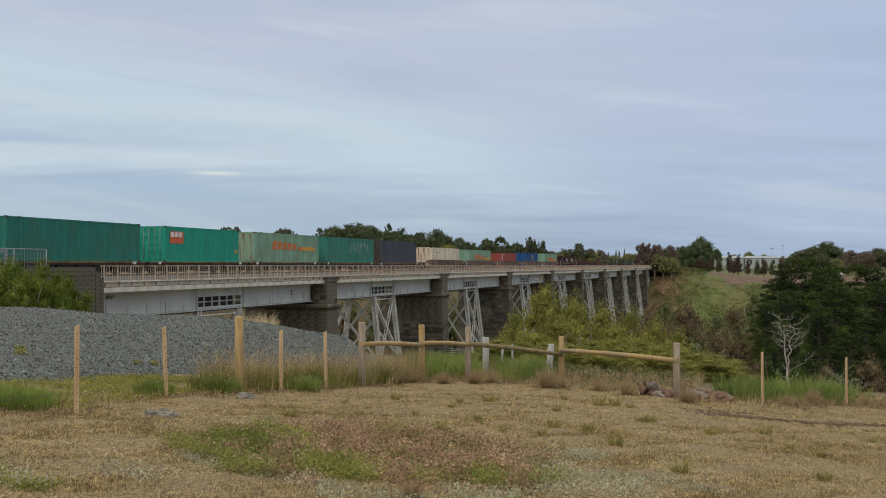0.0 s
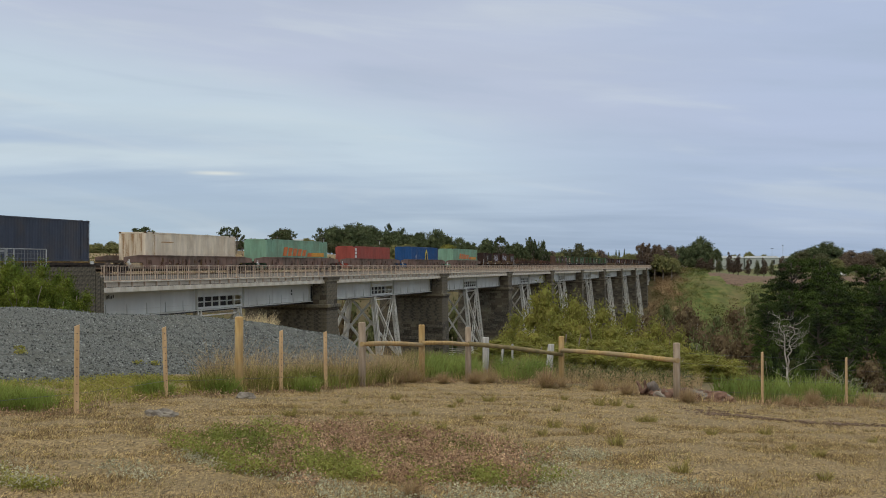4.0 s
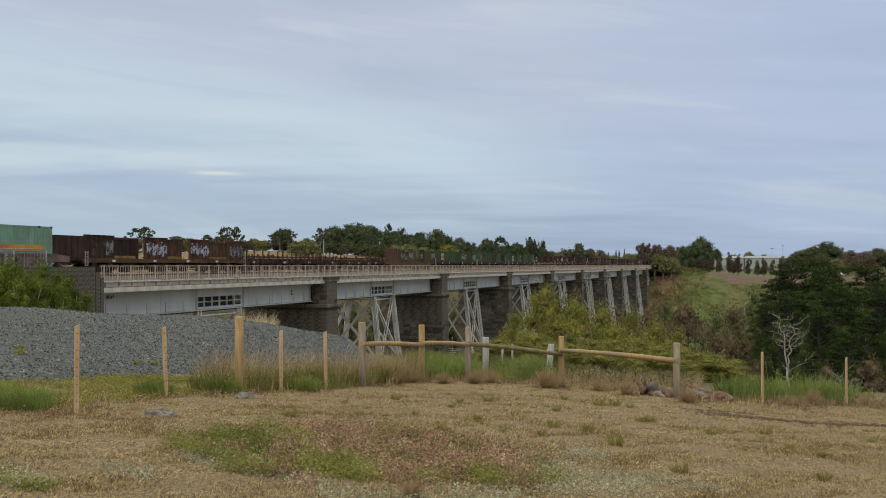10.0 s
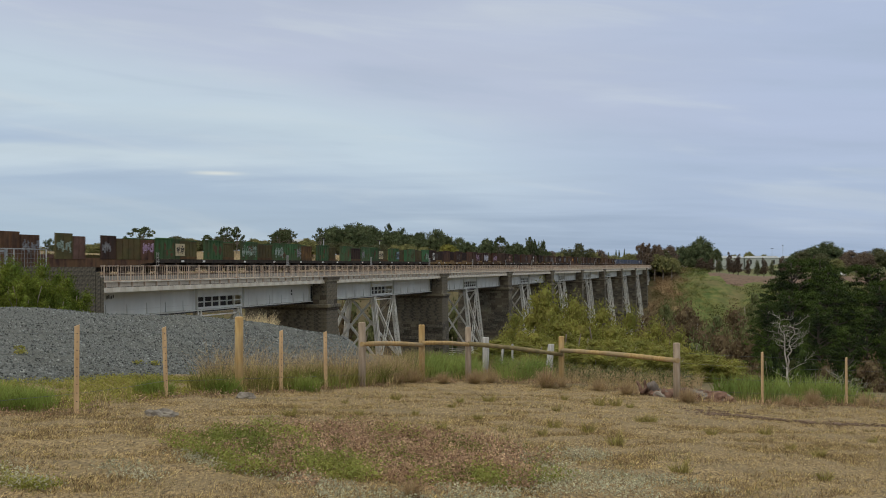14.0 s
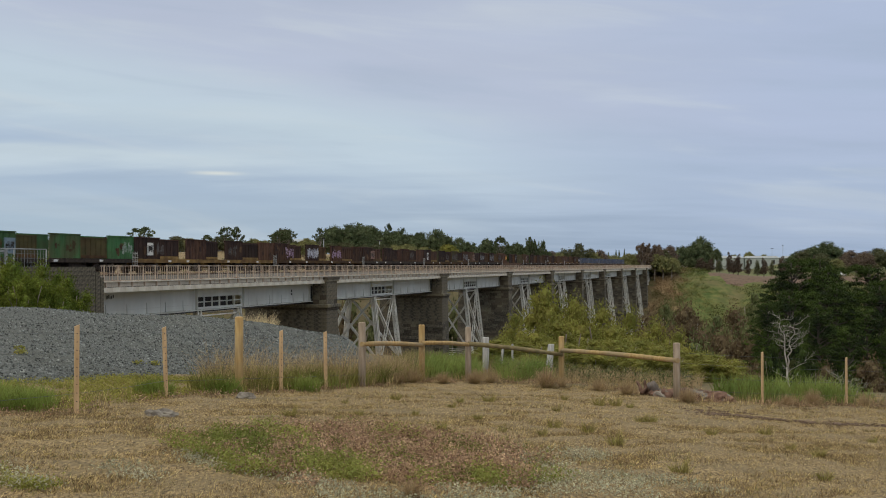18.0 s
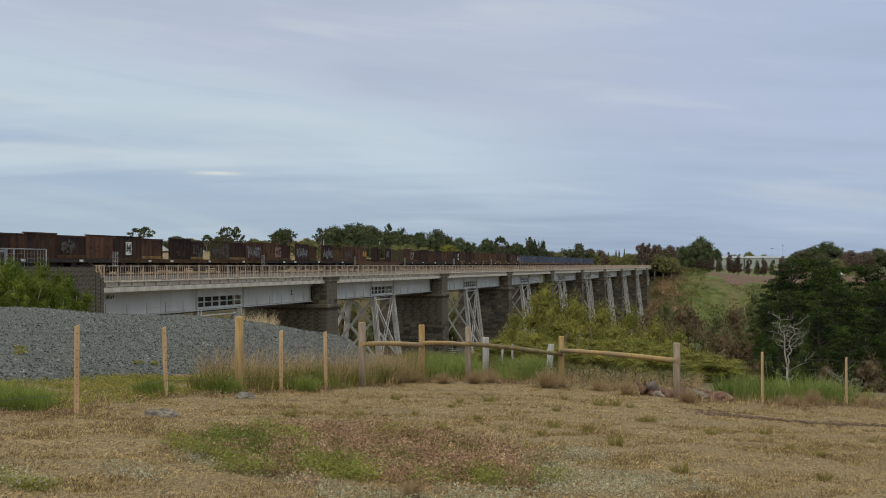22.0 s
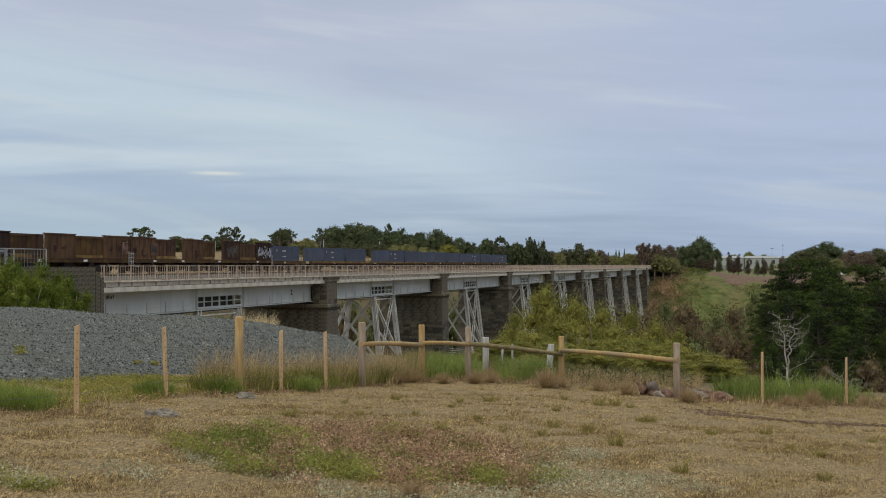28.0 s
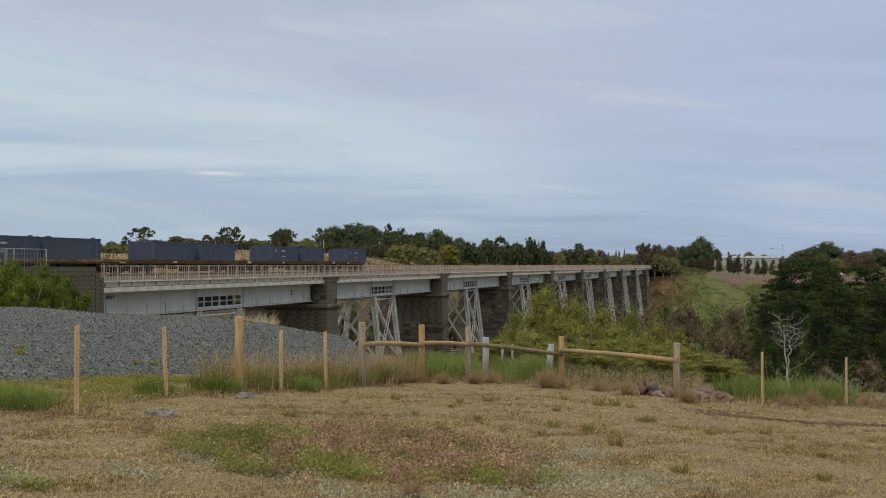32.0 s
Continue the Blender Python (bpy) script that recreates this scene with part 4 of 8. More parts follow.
def spray(parent, x0, x1, z0, z1, material, y, seed, letters=5, thick=0.11):
    """Sprayed paint of no readable shape: a ragged cloud of fills and short bars."""
    g = random.Random(seed)
    bm = bmesh.new()
    w = (x1 - x0) / letters
    h = z1 - z0
    k = 0
    for n in range(letters):
        cx = x0 + (n + 0.5) * w
        for q in range(11):
            rx, rz = thick * g.uniform(0.5, 1.5), thick * g.uniform(0.4, 2.0)
            u = min(max(cx + g.gauss(0, 0.26) * w, x0 + rx), x1 - rx)
            v = min(max(z0 + h * g.gauss(0.5, 0.2), z0 + rz), z1 - rz)
            blot(bm, u, v, rx, rz, y - 0.0004 * k, g, 9)
            k += 1
        for q in range(2):
            u = cx + w * (-0.26 + 0.5 * q) + g.uniform(-0.08, 0.08) * w
            lo, hi = z0 + h * g.uniform(0.1, 0.35), z1 - h * g.uniform(0.1, 0.35)
            t = thick * g.uniform(0.3, 0.6)
            bm.faces.new([bm.verts.new((u + a, y - 0.0004 * k, b)) for a, b in ((-t, lo), (t, lo + 0.03), (t * 0.8, hi), (-t * 1.1, hi - 0.04))])
            k += 1
    ob = part("spray_paint", bm, material, parent)
    ob["kind"] = "stuff"
    return ob


def rust_blots(parent, x0, x1, z0, z1, y, seed, count, colours, name="rust_patch"):
    """Ragged worn patches spread over a steel side, one mesh a colour."""
    g = random.Random(seed)
    for k, material in enumerate(colours):
        bm = bmesh.new()
        for i in range(count):
            rz = g.uniform(0.10, 0.42)
            rx = g.uniform(0.06, 0.3)
            blot(bm, g.uniform(x0 + rx, x1 - rx), g.uniform(z0 + rz, z1 - rz), rx, rz, y - 0.0006 * (k * count + i), g, 11)
        part(name, bm, material, parent)["kind"] = "stuff"


def container(start, length, height, z, material, label, style="", inset=0.0, end_mat=None, top_mat=None, group="shipping containers"):
    c = on_track("shipping_container", start, label, "container", group, z)
    hw = 1.22
    # corrugated side walls
    for s in (-1, 1):
        bm = bmesh.new()
        n = int(length / 0.28)
        w = length / n
        line = []
        for i in range(n):
            x = i * w
            for dx, d in ((0.0, 0.0), (0.3 * w, 0.0), (0.45 * w, 0.03), (0.85 * w, 0.03)):
                line.append((x + dx, s * (hw - 0.02 - d)))
        line.append((length, s * (hw - 0.02)))
        lo = [bm.verts.new((x, y, 0.12)) for x, y in line]
        hi = [bm.verts.new((x, y, height - 0.08)) for x, y in line]
        for i in range(len(line) - 1):
            bm.faces.new((lo[i], lo[i + 1], hi[i + 1], hi[i]))
        part("side_wall", bm, material, c)
    # corner posts and rails
    bm = bmesh.new()
    px = [0.0, length - 0.16] + ([inset, length - inset - 0.16] if inset else [])
    for x in px:
        for y in (-hw, hw - 0.16):
            box(bm, x, x + 0.16, y, y + 0.16, 0, height)
    for y in (-hw + 0.004, hw - 0.104):
        box(bm, 0.02, length - 0.02, y, y + 0.1, 0.002, 0.16)
        box(bm, 0.02, length - 0.02, y, y + 0.1, height - 0.1, height - 0.004)
    for x in (0.004, length - 0.104):
        box(bm, x, x + 0.1, -hw + 0.1, hw - 0.1, 0.003, 0.14)
        box(bm, x, x + 0.1, -hw + 0.1, hw - 0.1, height - 0.12, height - 0.006)
    part("frame", bm, material, c)
    bm = bmesh.new()
    for x in px:
        for y in (-hw - 0.008, hw - 0.17):
            box(bm, x - 0.008, x + 0.178, y, y + 0.178, -0.01, 0.11)
            box(bm, x - 0.008, x + 0.178, y, y + 0.178, height - 0.11, height + 0.015)
    part("corner_castings", bm, M_STEEL_DARK if style != "white" else M_RUST2, c)
    bm = bmesh.new()
    n = int(length / 0.6)
    for i in range(n):
        box(bm, 0.1 + i * (length - 0.2) / n, 0.1 + (i + 0.8) * (length - 0.2) / n, -hw + 0.11, hw - 0.11, height - 0.06, height - 0.02)
    box(bm, 0.05, length - 0.05, -hw + 0.11, hw - 0.11, height - 0.09, height - 0.055)
    part("roof", bm, top_mat or material, c)
    # ends
    em = end_mat or material
    for x, s in ((0.05, -1), (length - 0.05, 1)):
        if style == "doors" and s < 0:
            for y0, y1 in ((-hw + 0.16, -0.01), (0.01, hw - 0.16)):
                bm = bmesh.new()
                prism(bm, [(x + v, y0, u) for u, v in ribbed(0.15, height - 0.13, 4, 0.16, 0.04)], (0, y1 - y0, 0))
                door = part("end_door", bm, em, c)
                for y in (y0 + 0.28, y1 - 0.28):
                    bm = bmesh.new()
                    rod(bm, [(x - 0.07, y, 0.12), (x - 0.07, y, height - 0.1)], [0.02, 0.02], 6)
                    part("locking_bar", bm, M_GALV, door)
        else:
            bm = bmesh.new()
            if s < 0:
                prism(bm, [(x + v, u, 0.14) for u, v in ribbed(-hw + 0.16, hw - 0.16, 8, 0.13, 0.035)], (0, 0, height - 0.26))
            else:
                prism(bm, [(x - v, u, 0.14) for u, v in ribbed(-hw + 0.16, hw - 0.16, 8, 0.13, 0.035)], (0, 0, height - 0.26))
            part("end_wall", bm, em, c)
    f = -hw - 0.012
    h = height
    if style == "stripe":       # slanting orange letters' shapes with an amber bar behind them
        k = length / 14.63
        a = 3.3 * k
        for q in range(5):
            mark_bars(c, [(a + 0.3 * k + q * 1.12 * k, a + 1.1 * k + q * 1.12 * k, h * 0.43, h * (0.74 - 0.02 * q), 0.35)], M_ORANGE, f, "orange_marking")
        mark_bars(c, [(a + 6.1 * k, a + 7.1 * k, h * 0.42, h * 0.56, 0.25)], M_ORANGE, f, "orange_marking")
        mark_bars(c, [(a + 7.12 * k, a + 10.4 * k, h * 0.42, h * 0.56, 0.0)], M_AMBER, f, "amber_marking")
    elif style == "doors":      # red-orange badge with pale letter shapes
        mark_bars(c, [(0.75, 2.75, h * 0.52, h * 0.86, 0.0)], M_REDMARK, f, "red_badge")
        mark_bars(c, [(0.85, 1.3, h * 0.70, h * 0.84, 0.0), (1.45, 1.9, h * 0.70, h * 0.84, 0.0), (2.05, 2.5, h * 0.70, h * 0.84, 0.0)], M_WHITE, f - 0.006, "pale_marking")
        mark_bars(c, [(length - 0.75, length - 0.35, h * 0.28, h * 0.38, 0)], M_AMBER, f, "amber_marking")
    elif style == "white":
        mark_bars(c, [(1.15, 1.24, h * 0.12, h * 0.93, 0)], M_RUSTSTREAK, f, "rust_streak")
        mark_bars(c, [(2.2, 3.9, h * 0.72, h * 0.75, 0.05)], M_RUSTSTREAK, f, "rust_streak")
    elif style == "red":
        mark_bars(c, [(0.25 + 0.0 * i, 0.75, h * (0.78 - 0.16 * i), h * (0.90 - 0.16 * i), 0) for i in range(5)], M_WHITE, f, "pale_marking")
    elif style == "blue":
        mark_bars(c, [(1.75, 2.35, h * 0.30, h * 0.34, 0), (1.85, 2.25, h * 0.38, h * 0.42, 0), (1.95, 2.15, h * 0.45, h * 0.60, 0.0), (1.7, 2.5, h * 0.22, h * 0.25, 0)], M_GRAF, f, "pale_marking")
        for rx, rz, m, y, name in ((0.62, 0.60, M_YELLOWMARK, f, "yellow_marking"), (0.40, 0.46, M_DARKPAINT, f - 0.006, "dark_marking")):
            bm = bmesh.new()
            arch = [(6.7 + rx * math.cos(a), h * 0.26 + h * rz * max(0.0, math.sin(a)) ** 0.8) for a in [math.pi * i / 12 for i in range(13)]]
            prism(bm, [(u, y, v) for u, v in arch], (0, 0.015, 0))
            part(name, bm, m, c)
        mark_bars(c, [(6.2, 6.32, h * 0.14, h * 0.3, 0.1), (6.45, 6.6, h * 0.14, h * 0.34, 0.0), (6.75, 6.9, h * 0.14, h * 0.34, 0), (7.05, 7.2, h * 0.14, h * 0.28, -0.08)], M_WHITE, f - 0.009, "pale_marking")
    elif style == "scuffed":
        r = random.Random(4)
        for k in range(34):
            u = min(max(r.gauss(9.2, 2.6), 2.0), 13.6)
            v = h * r.uniform(0.50, 0.86)
            mark_bars(c, [(u, u + r.uniform(0.04, 0.13), v - r.uniform(0.15, 0.75), v, r.uniform(-0.03, 0.03))], M_SCUFF, f - 0.0006 * k, "scuff")
    elif style == "half":
        mark_bars(c, [(0.9, 1.05, h * 0.62, h * 0.8, 0), (2.2, 2.4, h * 0.62, h * 0.72, 0), (2.5, 3.0, h * 0.62, h * 0.72, 0), (2.2, 2.35, h * 0.25, h * 0.33, 0), (2.5, 3.0, h * 0.25, h * 0.33, 0)], M_GRAF, f, "pale_marking")
    return c


def low_wagon(start, length):
    w = on_track("flat_wagon", start, "low skeletal container flat wagon with a dark steel frame", "wagon", "container wagons")
    bm = bmesh.new()
    for y in (-1.15, 0.95):
        box(bm, 0.2, length - 0.2, y, y + 0.2, 0.72, 0.99)
    box(bm, 0.2, length - 0.2, -0.25, 0.25, 0.55, 0.97)
    for i in range(7):
        x = 0.3 + i * (length - 0.8) / 6
        box(bm, x, x + 0.2, -0.94, 0.94, 0.74, 0.96)
    part("underframe", bm, M_UNDER, w)
    bm = bmesh.new()
    for q in range(4):
        u = 4.2 + q * (length - 8.4) / 4
        box(bm, u, u + (length - 8.4) / 4 - 0.35, -0.95, -0.4, 0.18 + 0.08 * (q % 2), 0.72)
    part("brake_gear", bm, M_UNDER, w)
    bm = bmesh.new()
    box(bm, 0.22, length - 0.22, -1.17, -1.152, 0.9, 0.98)
    part("sill_stripe", bm, M_YELLOWSILL, w)
    mark_bars(w, [(1.5, 1.85, 0.8, 1.02, 0), (length - 1.9, length - 1.5, 0.8, 1.02, 0)], M_WHITE, -1.19, "white_marking")
    for x in (2.4, length - 2.4):
        add_bogie(w, x)
    add_couplers(w, length)


def well_wagon(start, length, last=False):
    w = on_track("well_wagon", start, "dusty brown steel well wagon with deep side sills", "wagon", "well wagons")
    bm = bmesh.new()
    for y, s in ((-1.32, -1), (1.24, 1)):
        prof = ((0.3, 0.95), (2.6, 0.95), (3.1, 0.42), (length - 3.1, 0.42), (length - 2.6, 0.95), (length - 0.3, 0.95), (length - 0.3, 1.35), (length - 2.0, 1.5), (2.0, 1.5), (0.3, 1.35))
        a = [bm.verts.new((x, y, z)) for x, z in prof]
        b = [bm.verts.new((x, y + 0.08, z)) for x, z in prof]
        bm.faces.new(a); bm.faces.new(b[::-1])
        for i in range(len(a)):
            bm.faces.new((a[i], b[i], b[(i + 1) % len(a)], a[(i + 1) % len(a)]))
    part("side_sill", bm, M_WELLSIDE, w)
    bm = bmesh.new()
    for i in range(9):
        x = 3.2 + i * (length - 6.5) / 8
        box(bm, x, x + 0.1, -1.38, -1.322, 0.44, 1.46)
    box(bm, 2.0, length - 2.0, -1.4, -1.325, 1.44, 1.52)
    part("rib", bm, M_WELLSIDE, w)
    rust_blots(w, 3.3, length - 3.3, 0.5, 1.42, -1.33, int(start), 9, (M_PINKRUST, M_RUST2, M_PINKPATCH, M_RUST), "worn_patch")
    bm = bmesh.new()
    box(bm, 3.1, length - 3.1, -1.23, 1.23, 0.25, 0.4)
    box(bm, 0.2, 2.9, -1.2, 1.2, 0.92, 1.1)
    box(bm, length - 2.9, length - 0.2, -1.2, 1.2, 0.92, 1.1)
    part("floor", bm, M_UNDER, w)
    add_bogie(w, 0.0)
    if last:
        add_bogie(w, length - 1.8)
    bm = bmesh.new()
    rod(bm, [(0.9, -1.3, 0.5), (0.9, -1.3, 1.2)], [0.05, 0.05], 8)
    rod(bm, [(0.7, -1.3, 1.0), (1.1, -1.3, 0.8)], [0.09, 0.09], 8)
    part("brake_gear", bm, M_WHITE, w)


BAYS = ((0.06, 3.5, 1), (3.5, 6.25, 0), (7.35, 10.6, 1), (10.6, 12.65, 0), (13.85, 17.1, 1), (17.1, 20.2, 0), (20.2, 23.44, 1))


def open_wagon(start, paints, label, sprays=(), notices=(), sill=None):
    """Bogie open wagon: high fixed side panels and lower doors, with two doorways standing open; the doors on the far side are off."""
    length = 23.5
    w = on_track("open_wagon", start, label, "wagon", "open goods wagons")
    for i, (x0, x1, high) in enumerate(BAYS):
        top = 2.90 if high else 2.70
        y = -1.38 if high else -1.33
        side_m = paints[i]
        for s in (-1, 1):
            if s > 0 and not high:
                continue
            bm = bmesh.new()
            yy = y if s < 0 else -y - 0.06
            outline = ribbed(x0 + 0.02, x1 - 0.02, 6 if high else 5, 0.07, 0.03)
            prism(bm, [(u, yy + v if s < 0 else yy + 0.06 - v, 1.22) for u, v in outline], (0, 0, top - 1.22 - 0.06))
            p = part("side_panel" if high else "door", bm, side_m, w)
            bm = bmesh.new()
            box(bm, x0 + 0.02, x1 - 0.02, yy - 0.07, yy + 0.13, top - 0.058, top + 0.03)
            part("top_rail", bm, side_m, p)
    for i, (x0, x1, high) in enumerate(BAYS):
        if not high:
            bm = bmesh.new()
            box(bm, x0 + 0.05, x1 - 0.05, -1.402, -1.386, 1.23, 1.44)
            part("door_strip", bm, M_YELLOWSILL if sill else M_RUST2, w)
    r = random.Random(int(start * 10))
    for i in (0, 2, 4, 6):
        x0, x1, high = BAYS[i]
        rust_blots(w, x0 + 0.1, x1 - 0.1, 1.3, 2.75, -1.4125, int(start) + i, 3, (M_WOLIVE, M_RUST3) if paints[i] in (M_WGREEN, M_BRIGHTGREEN) else (M_RUSTDARK, M_RUST3), "worn_patch")
    for u0, u1, m in sprays:
        spray(w, u0, u1, 1.35, 2.62, m, -1.452, int(start) + int(u0 * 7), max(2, int((u1 - u0) / 0.62)))
    for u0, u1, m in notices:
        mark_bars(w, [(u0, u1, 1.5, 2.5, 0)], m, -1.46, "painted_patch")
        spray(w, u0 + 0.08, u1 - 0.08, 1.6, 2.4, M_DARKPAINT, -1.468, int(start) + 5, 2, 0.09)
    for e, sg in ((0.06, 1), (length - 0.06, -1)):
        bm = bmesh.new()
        prism(bm, [(e + sg * v, u, 1.2) for u, v in ribbed(-1.32, 1.32, 5, 0.08, 0.05)], (0, 0, 1.62))
        part("end_wall", bm, paints[0 if sg > 0 else 6], w)
    bm = bmesh.new()
    box(bm, 0.1, length - 0.1, -1.3, 1.3, 1.08, 1.2)
    part("floor", bm, M_UNDER, w)
    bm = bmesh.new()
    for y in (-1.36, 1.26):
        box(bm, 0.05, length - 0.05, y, y + 0.1, 0.92, 1.215)
    box(bm, 3, length - 3, -0.3, 0.3, 0.45, 1.07)
    for k in range(10):
        xx = 0.6 + k * (length - 1.4) / 9
        box(bm, xx, xx + 0.12, -1.25, 1.25, 0.8, 1.07)
    part("underframe", bm, sill or M_UNDER, w)
    for xx in (0.1, length - 0.2):
        bm = bmesh.new()
        for dz in (0.7, 1.0, 1.3, 1.6):
            box(bm, xx - 0.02, xx + 0.3, -1.48, -1.461, dz, dz + 0.04)
        for dx in (-0.02, 0.26):
            box(bm, xx + dx, xx + dx + 0.04, -1.46, -1.42, 0.7, 1.75)
        part("ladder", bm, M_GREYWOOD, w)
    bm = bmesh.new()
    for q in (5.2, 9.4, 12.6, 16.4):
        box(bm, q, q + r.uniform(1.0, 2.2), -0.95, -0.45, 0.2, 0.92)
    rod(bm, [(8.0, -0.7, 0.62), (9.2, -0.7, 0.62)], [0.2, 0.2], 10)
    rod(bm, [(4.6, -0.8, 0.38), (length - 4.6, -0.8, 0.34)], [0.035, 0.035], 6)
    part("brake_gear", bm, M_UNDER, w)
    for q in (3 + r.random() * 2, 7 + r.random() * 2, 13 + r.random() * 2, 18 + r.random() * 3):
        mark_bars(w, [(q, q + 0.4, 0.97, 1.13, 0)], M_WHITE, -1.372, "white_marking")
    for xx in (2.9, length - 2.9):
        add_bogie(w, xx)
    add_couplers(w, length)


def stanchion_wagon(start, length, tall, count):
    w = on_track("bolster_wagon", start, "rusty brown flat wagon with upright side stanchions", "wagon", "flat wagons")
    bm = bmesh.new()
    for y in (-1.3, 1.16):
        box(bm, 0.1, length - 0.1, y, y + 0.14, 0.88, 1.2)
    box(bm, 0.1, length - 0.1, -1.14, 1.14, 1.02, 1.14)
    box(bm, 3, length - 3, -0.3, 0.3, 0.5, 1.0)
    part("underframe", bm, M_RUSTDARK, w)
    for i in range(count):
        x = 0.4 + i * (length - 1.0) / (count - 1)
        for y in (-1.36, 1.26):
            bm = bmesh.new()
            box(bm, x, x + 0.14, y, y + 0.1, 0.85, 1.2 + tall * (0.62 if i % 3 else 1.0))
            if i % 2:
                bar(bm, (x + 0.45, y + 0.05, 1.1), (x + 0.1, y + 0.05, 1.2 + tall * 0.45), 0.07)
            part("stanchion", bm, M_RUST, w)
        if i % 3 == 1:
            bm = bmesh.new()
            box(bm, x - 0.05, x + 0.25, -1.2, 1.2, 1.14, 1.14 + 0.22)
            part("bolster", bm, M_RUSTDARK, w)
    bm = bmesh.new()
    for k in range(3):
        box(bm, 0.6, length - 0.6, -1.0 + k * 0.85, -0.85 + k * 0.85, 1.47, 1.60)
    part("load_bearer", bm, M_RUSTDARK, w)
    mark_bars(w, [(q, q + 0.6, 0.9, 1.1, 0) for q in (1.5, length * 0.35, length * 0.6, length - 3)], M_BEIGE, -1.31, "pale_marking")
    add_gear(w, 4.2, length - 4.2, int(start))
    for xx in (2.6, length - 2.6):
        add_bogie(w, xx)
    add_couplers(w, length)


def belly_wagon(start, length, plates, sprays):
    """Wagon with a sagging side sill and separate upright side plates."""
    w = on_track("coil_wagon", start, "rusty olive wagon with a sagging sill and spaced side plates", "wagon", "goods wagons")
    for y in (-1.32, 1.24):
        bm = bmesh.new()
        n = 12
        lo, hi = [], []
        for i in range(n + 1):
            x = 0.1 + (length - 0.2) * i / n
            d = math.sin(math.pi * i / n) ** 0.7
            lo.append((x, 0.95 - 0.42 * d)); hi.append((x, 1.34 - 0.1 * d))
        prof = lo + hi[::-1]
        a = [bm.verts.new((x, y, z)) for x, z in prof]
        b = [bm.verts.new((x, y + 0.08, z)) for x, z in prof]
        for i in range(len(a)):
            bm.faces.new((a[i], b[i], b[(i + 1) % len(a)], a[(i + 1) % len(a)]))
        for i in range(n):
            j = len(prof) - 1 - i
            bm.faces.new((a[i], a[i + 1], a[j - 1], a[j])); bm.faces.new((b[i], b[i + 1], b[j - 1], b[j]))
        part("side_sill", bm, M_RUST3, w)
    for a, b, top, paint_of in plates:
        a, b = a / length, b / length
        for y in (-1.36, 1.30):
            bm = bmesh.new()
            m = max(2, int((b - a) * length / 0.7))
            top = top if y < 0 else 1.5
            prism(bm, [(u, y + v if y < 0 else y + 0.06 - v, 1.16) for u, v in ribbed(a * length + 0.05, b * length - 0.05, m, 0.08, 0.04)], (0, 0, top - 1.16))
            part("side_plate", bm, paint_of, w)
    for u0, u1, m in sprays:
        spray(w, u0, u1, 1.5, 2.6, m, -1.425, int(start + u0 * 5), max(2, int((u1 - u0) / 0.7)))
    bm = bmesh.new()
    box(bm, 0.1, length - 0.1, -1.2, 1.2, 0.85, 1.0)
    part("floor", bm, M_UNDER, w)
    add_gear(w, 4.0, length - 4.0, int(start))
    for xx in (2.4, length - 2.4):
        add_bogie(w, xx)
    add_couplers(w, length)


def flat_wagon(start, length, yellow=False):
    w = on_track("flat_wagon", start, "flat wagon with a worn ochre and brown deck frame", "wagon", "flat wagons")
    bm = bmesh.new()
    for y in (-1.28, 1.14):
        box(bm, 0.1, length - 0.1, y, y + 0.14, 0.84, 1.16)
    box(bm, 0.1, length - 0.1, -1.13, 1.13, 1.0, 1.12)
    box(bm, 2.5, length - 2.5, -0.3, 0.3, 0.5, 0.98)
    part("underframe", bm, M_RUST2, w)
    if yellow:
        bm = bmesh.new()
        box(bm, 0.12, length - 0.12, -1.302, -1.283, 0.98, 1.15)
        part("sill_stripe", bm, M_YELLOWSILL, w)
    bm = bmesh.new()
    box(bm, length * 0.4, length * 0.6, -1.0, -0.5, 0.2, 0.8)
    box(bm, length * 0.62, length * 0.72, -0.9, -0.5, 0.25, 0.8)
    rod(bm, [(length * 0.3, -0.9, 0.6), (length * 0.37, -0.9, 0.6)], [0.2, 0.2], 10)
    part("brake_gear", bm, M_UNDER, w)
    mark_bars(w, [(length * 0.3, length * 0.3 + 0.5, 0.9, 1.08, 0), (length - 1.2, length - 0.5, 0.88, 1.12, 0)], M_BEIGE, -1.29, "pale_marking")
    for xx in (2.2, length - 2.2):
        add_bogie(w, xx)
    add_couplers(w, length)


def half_container(start, marked):
    c = container(start, 6.06, 1.48, 1.17, M_SLATEBLUE, "slate blue half-height steel container on a flat wagon", "half" if marked else "", group="half-height containers")
    bm = bmesh.new()
    for x in (0.5, 5.3):
        box(bm, x, x + 0.2, -1.15, -0.9, 1.48, 1.56)
    part("lifting_lug", bm, M_SLATEBLUE, c)


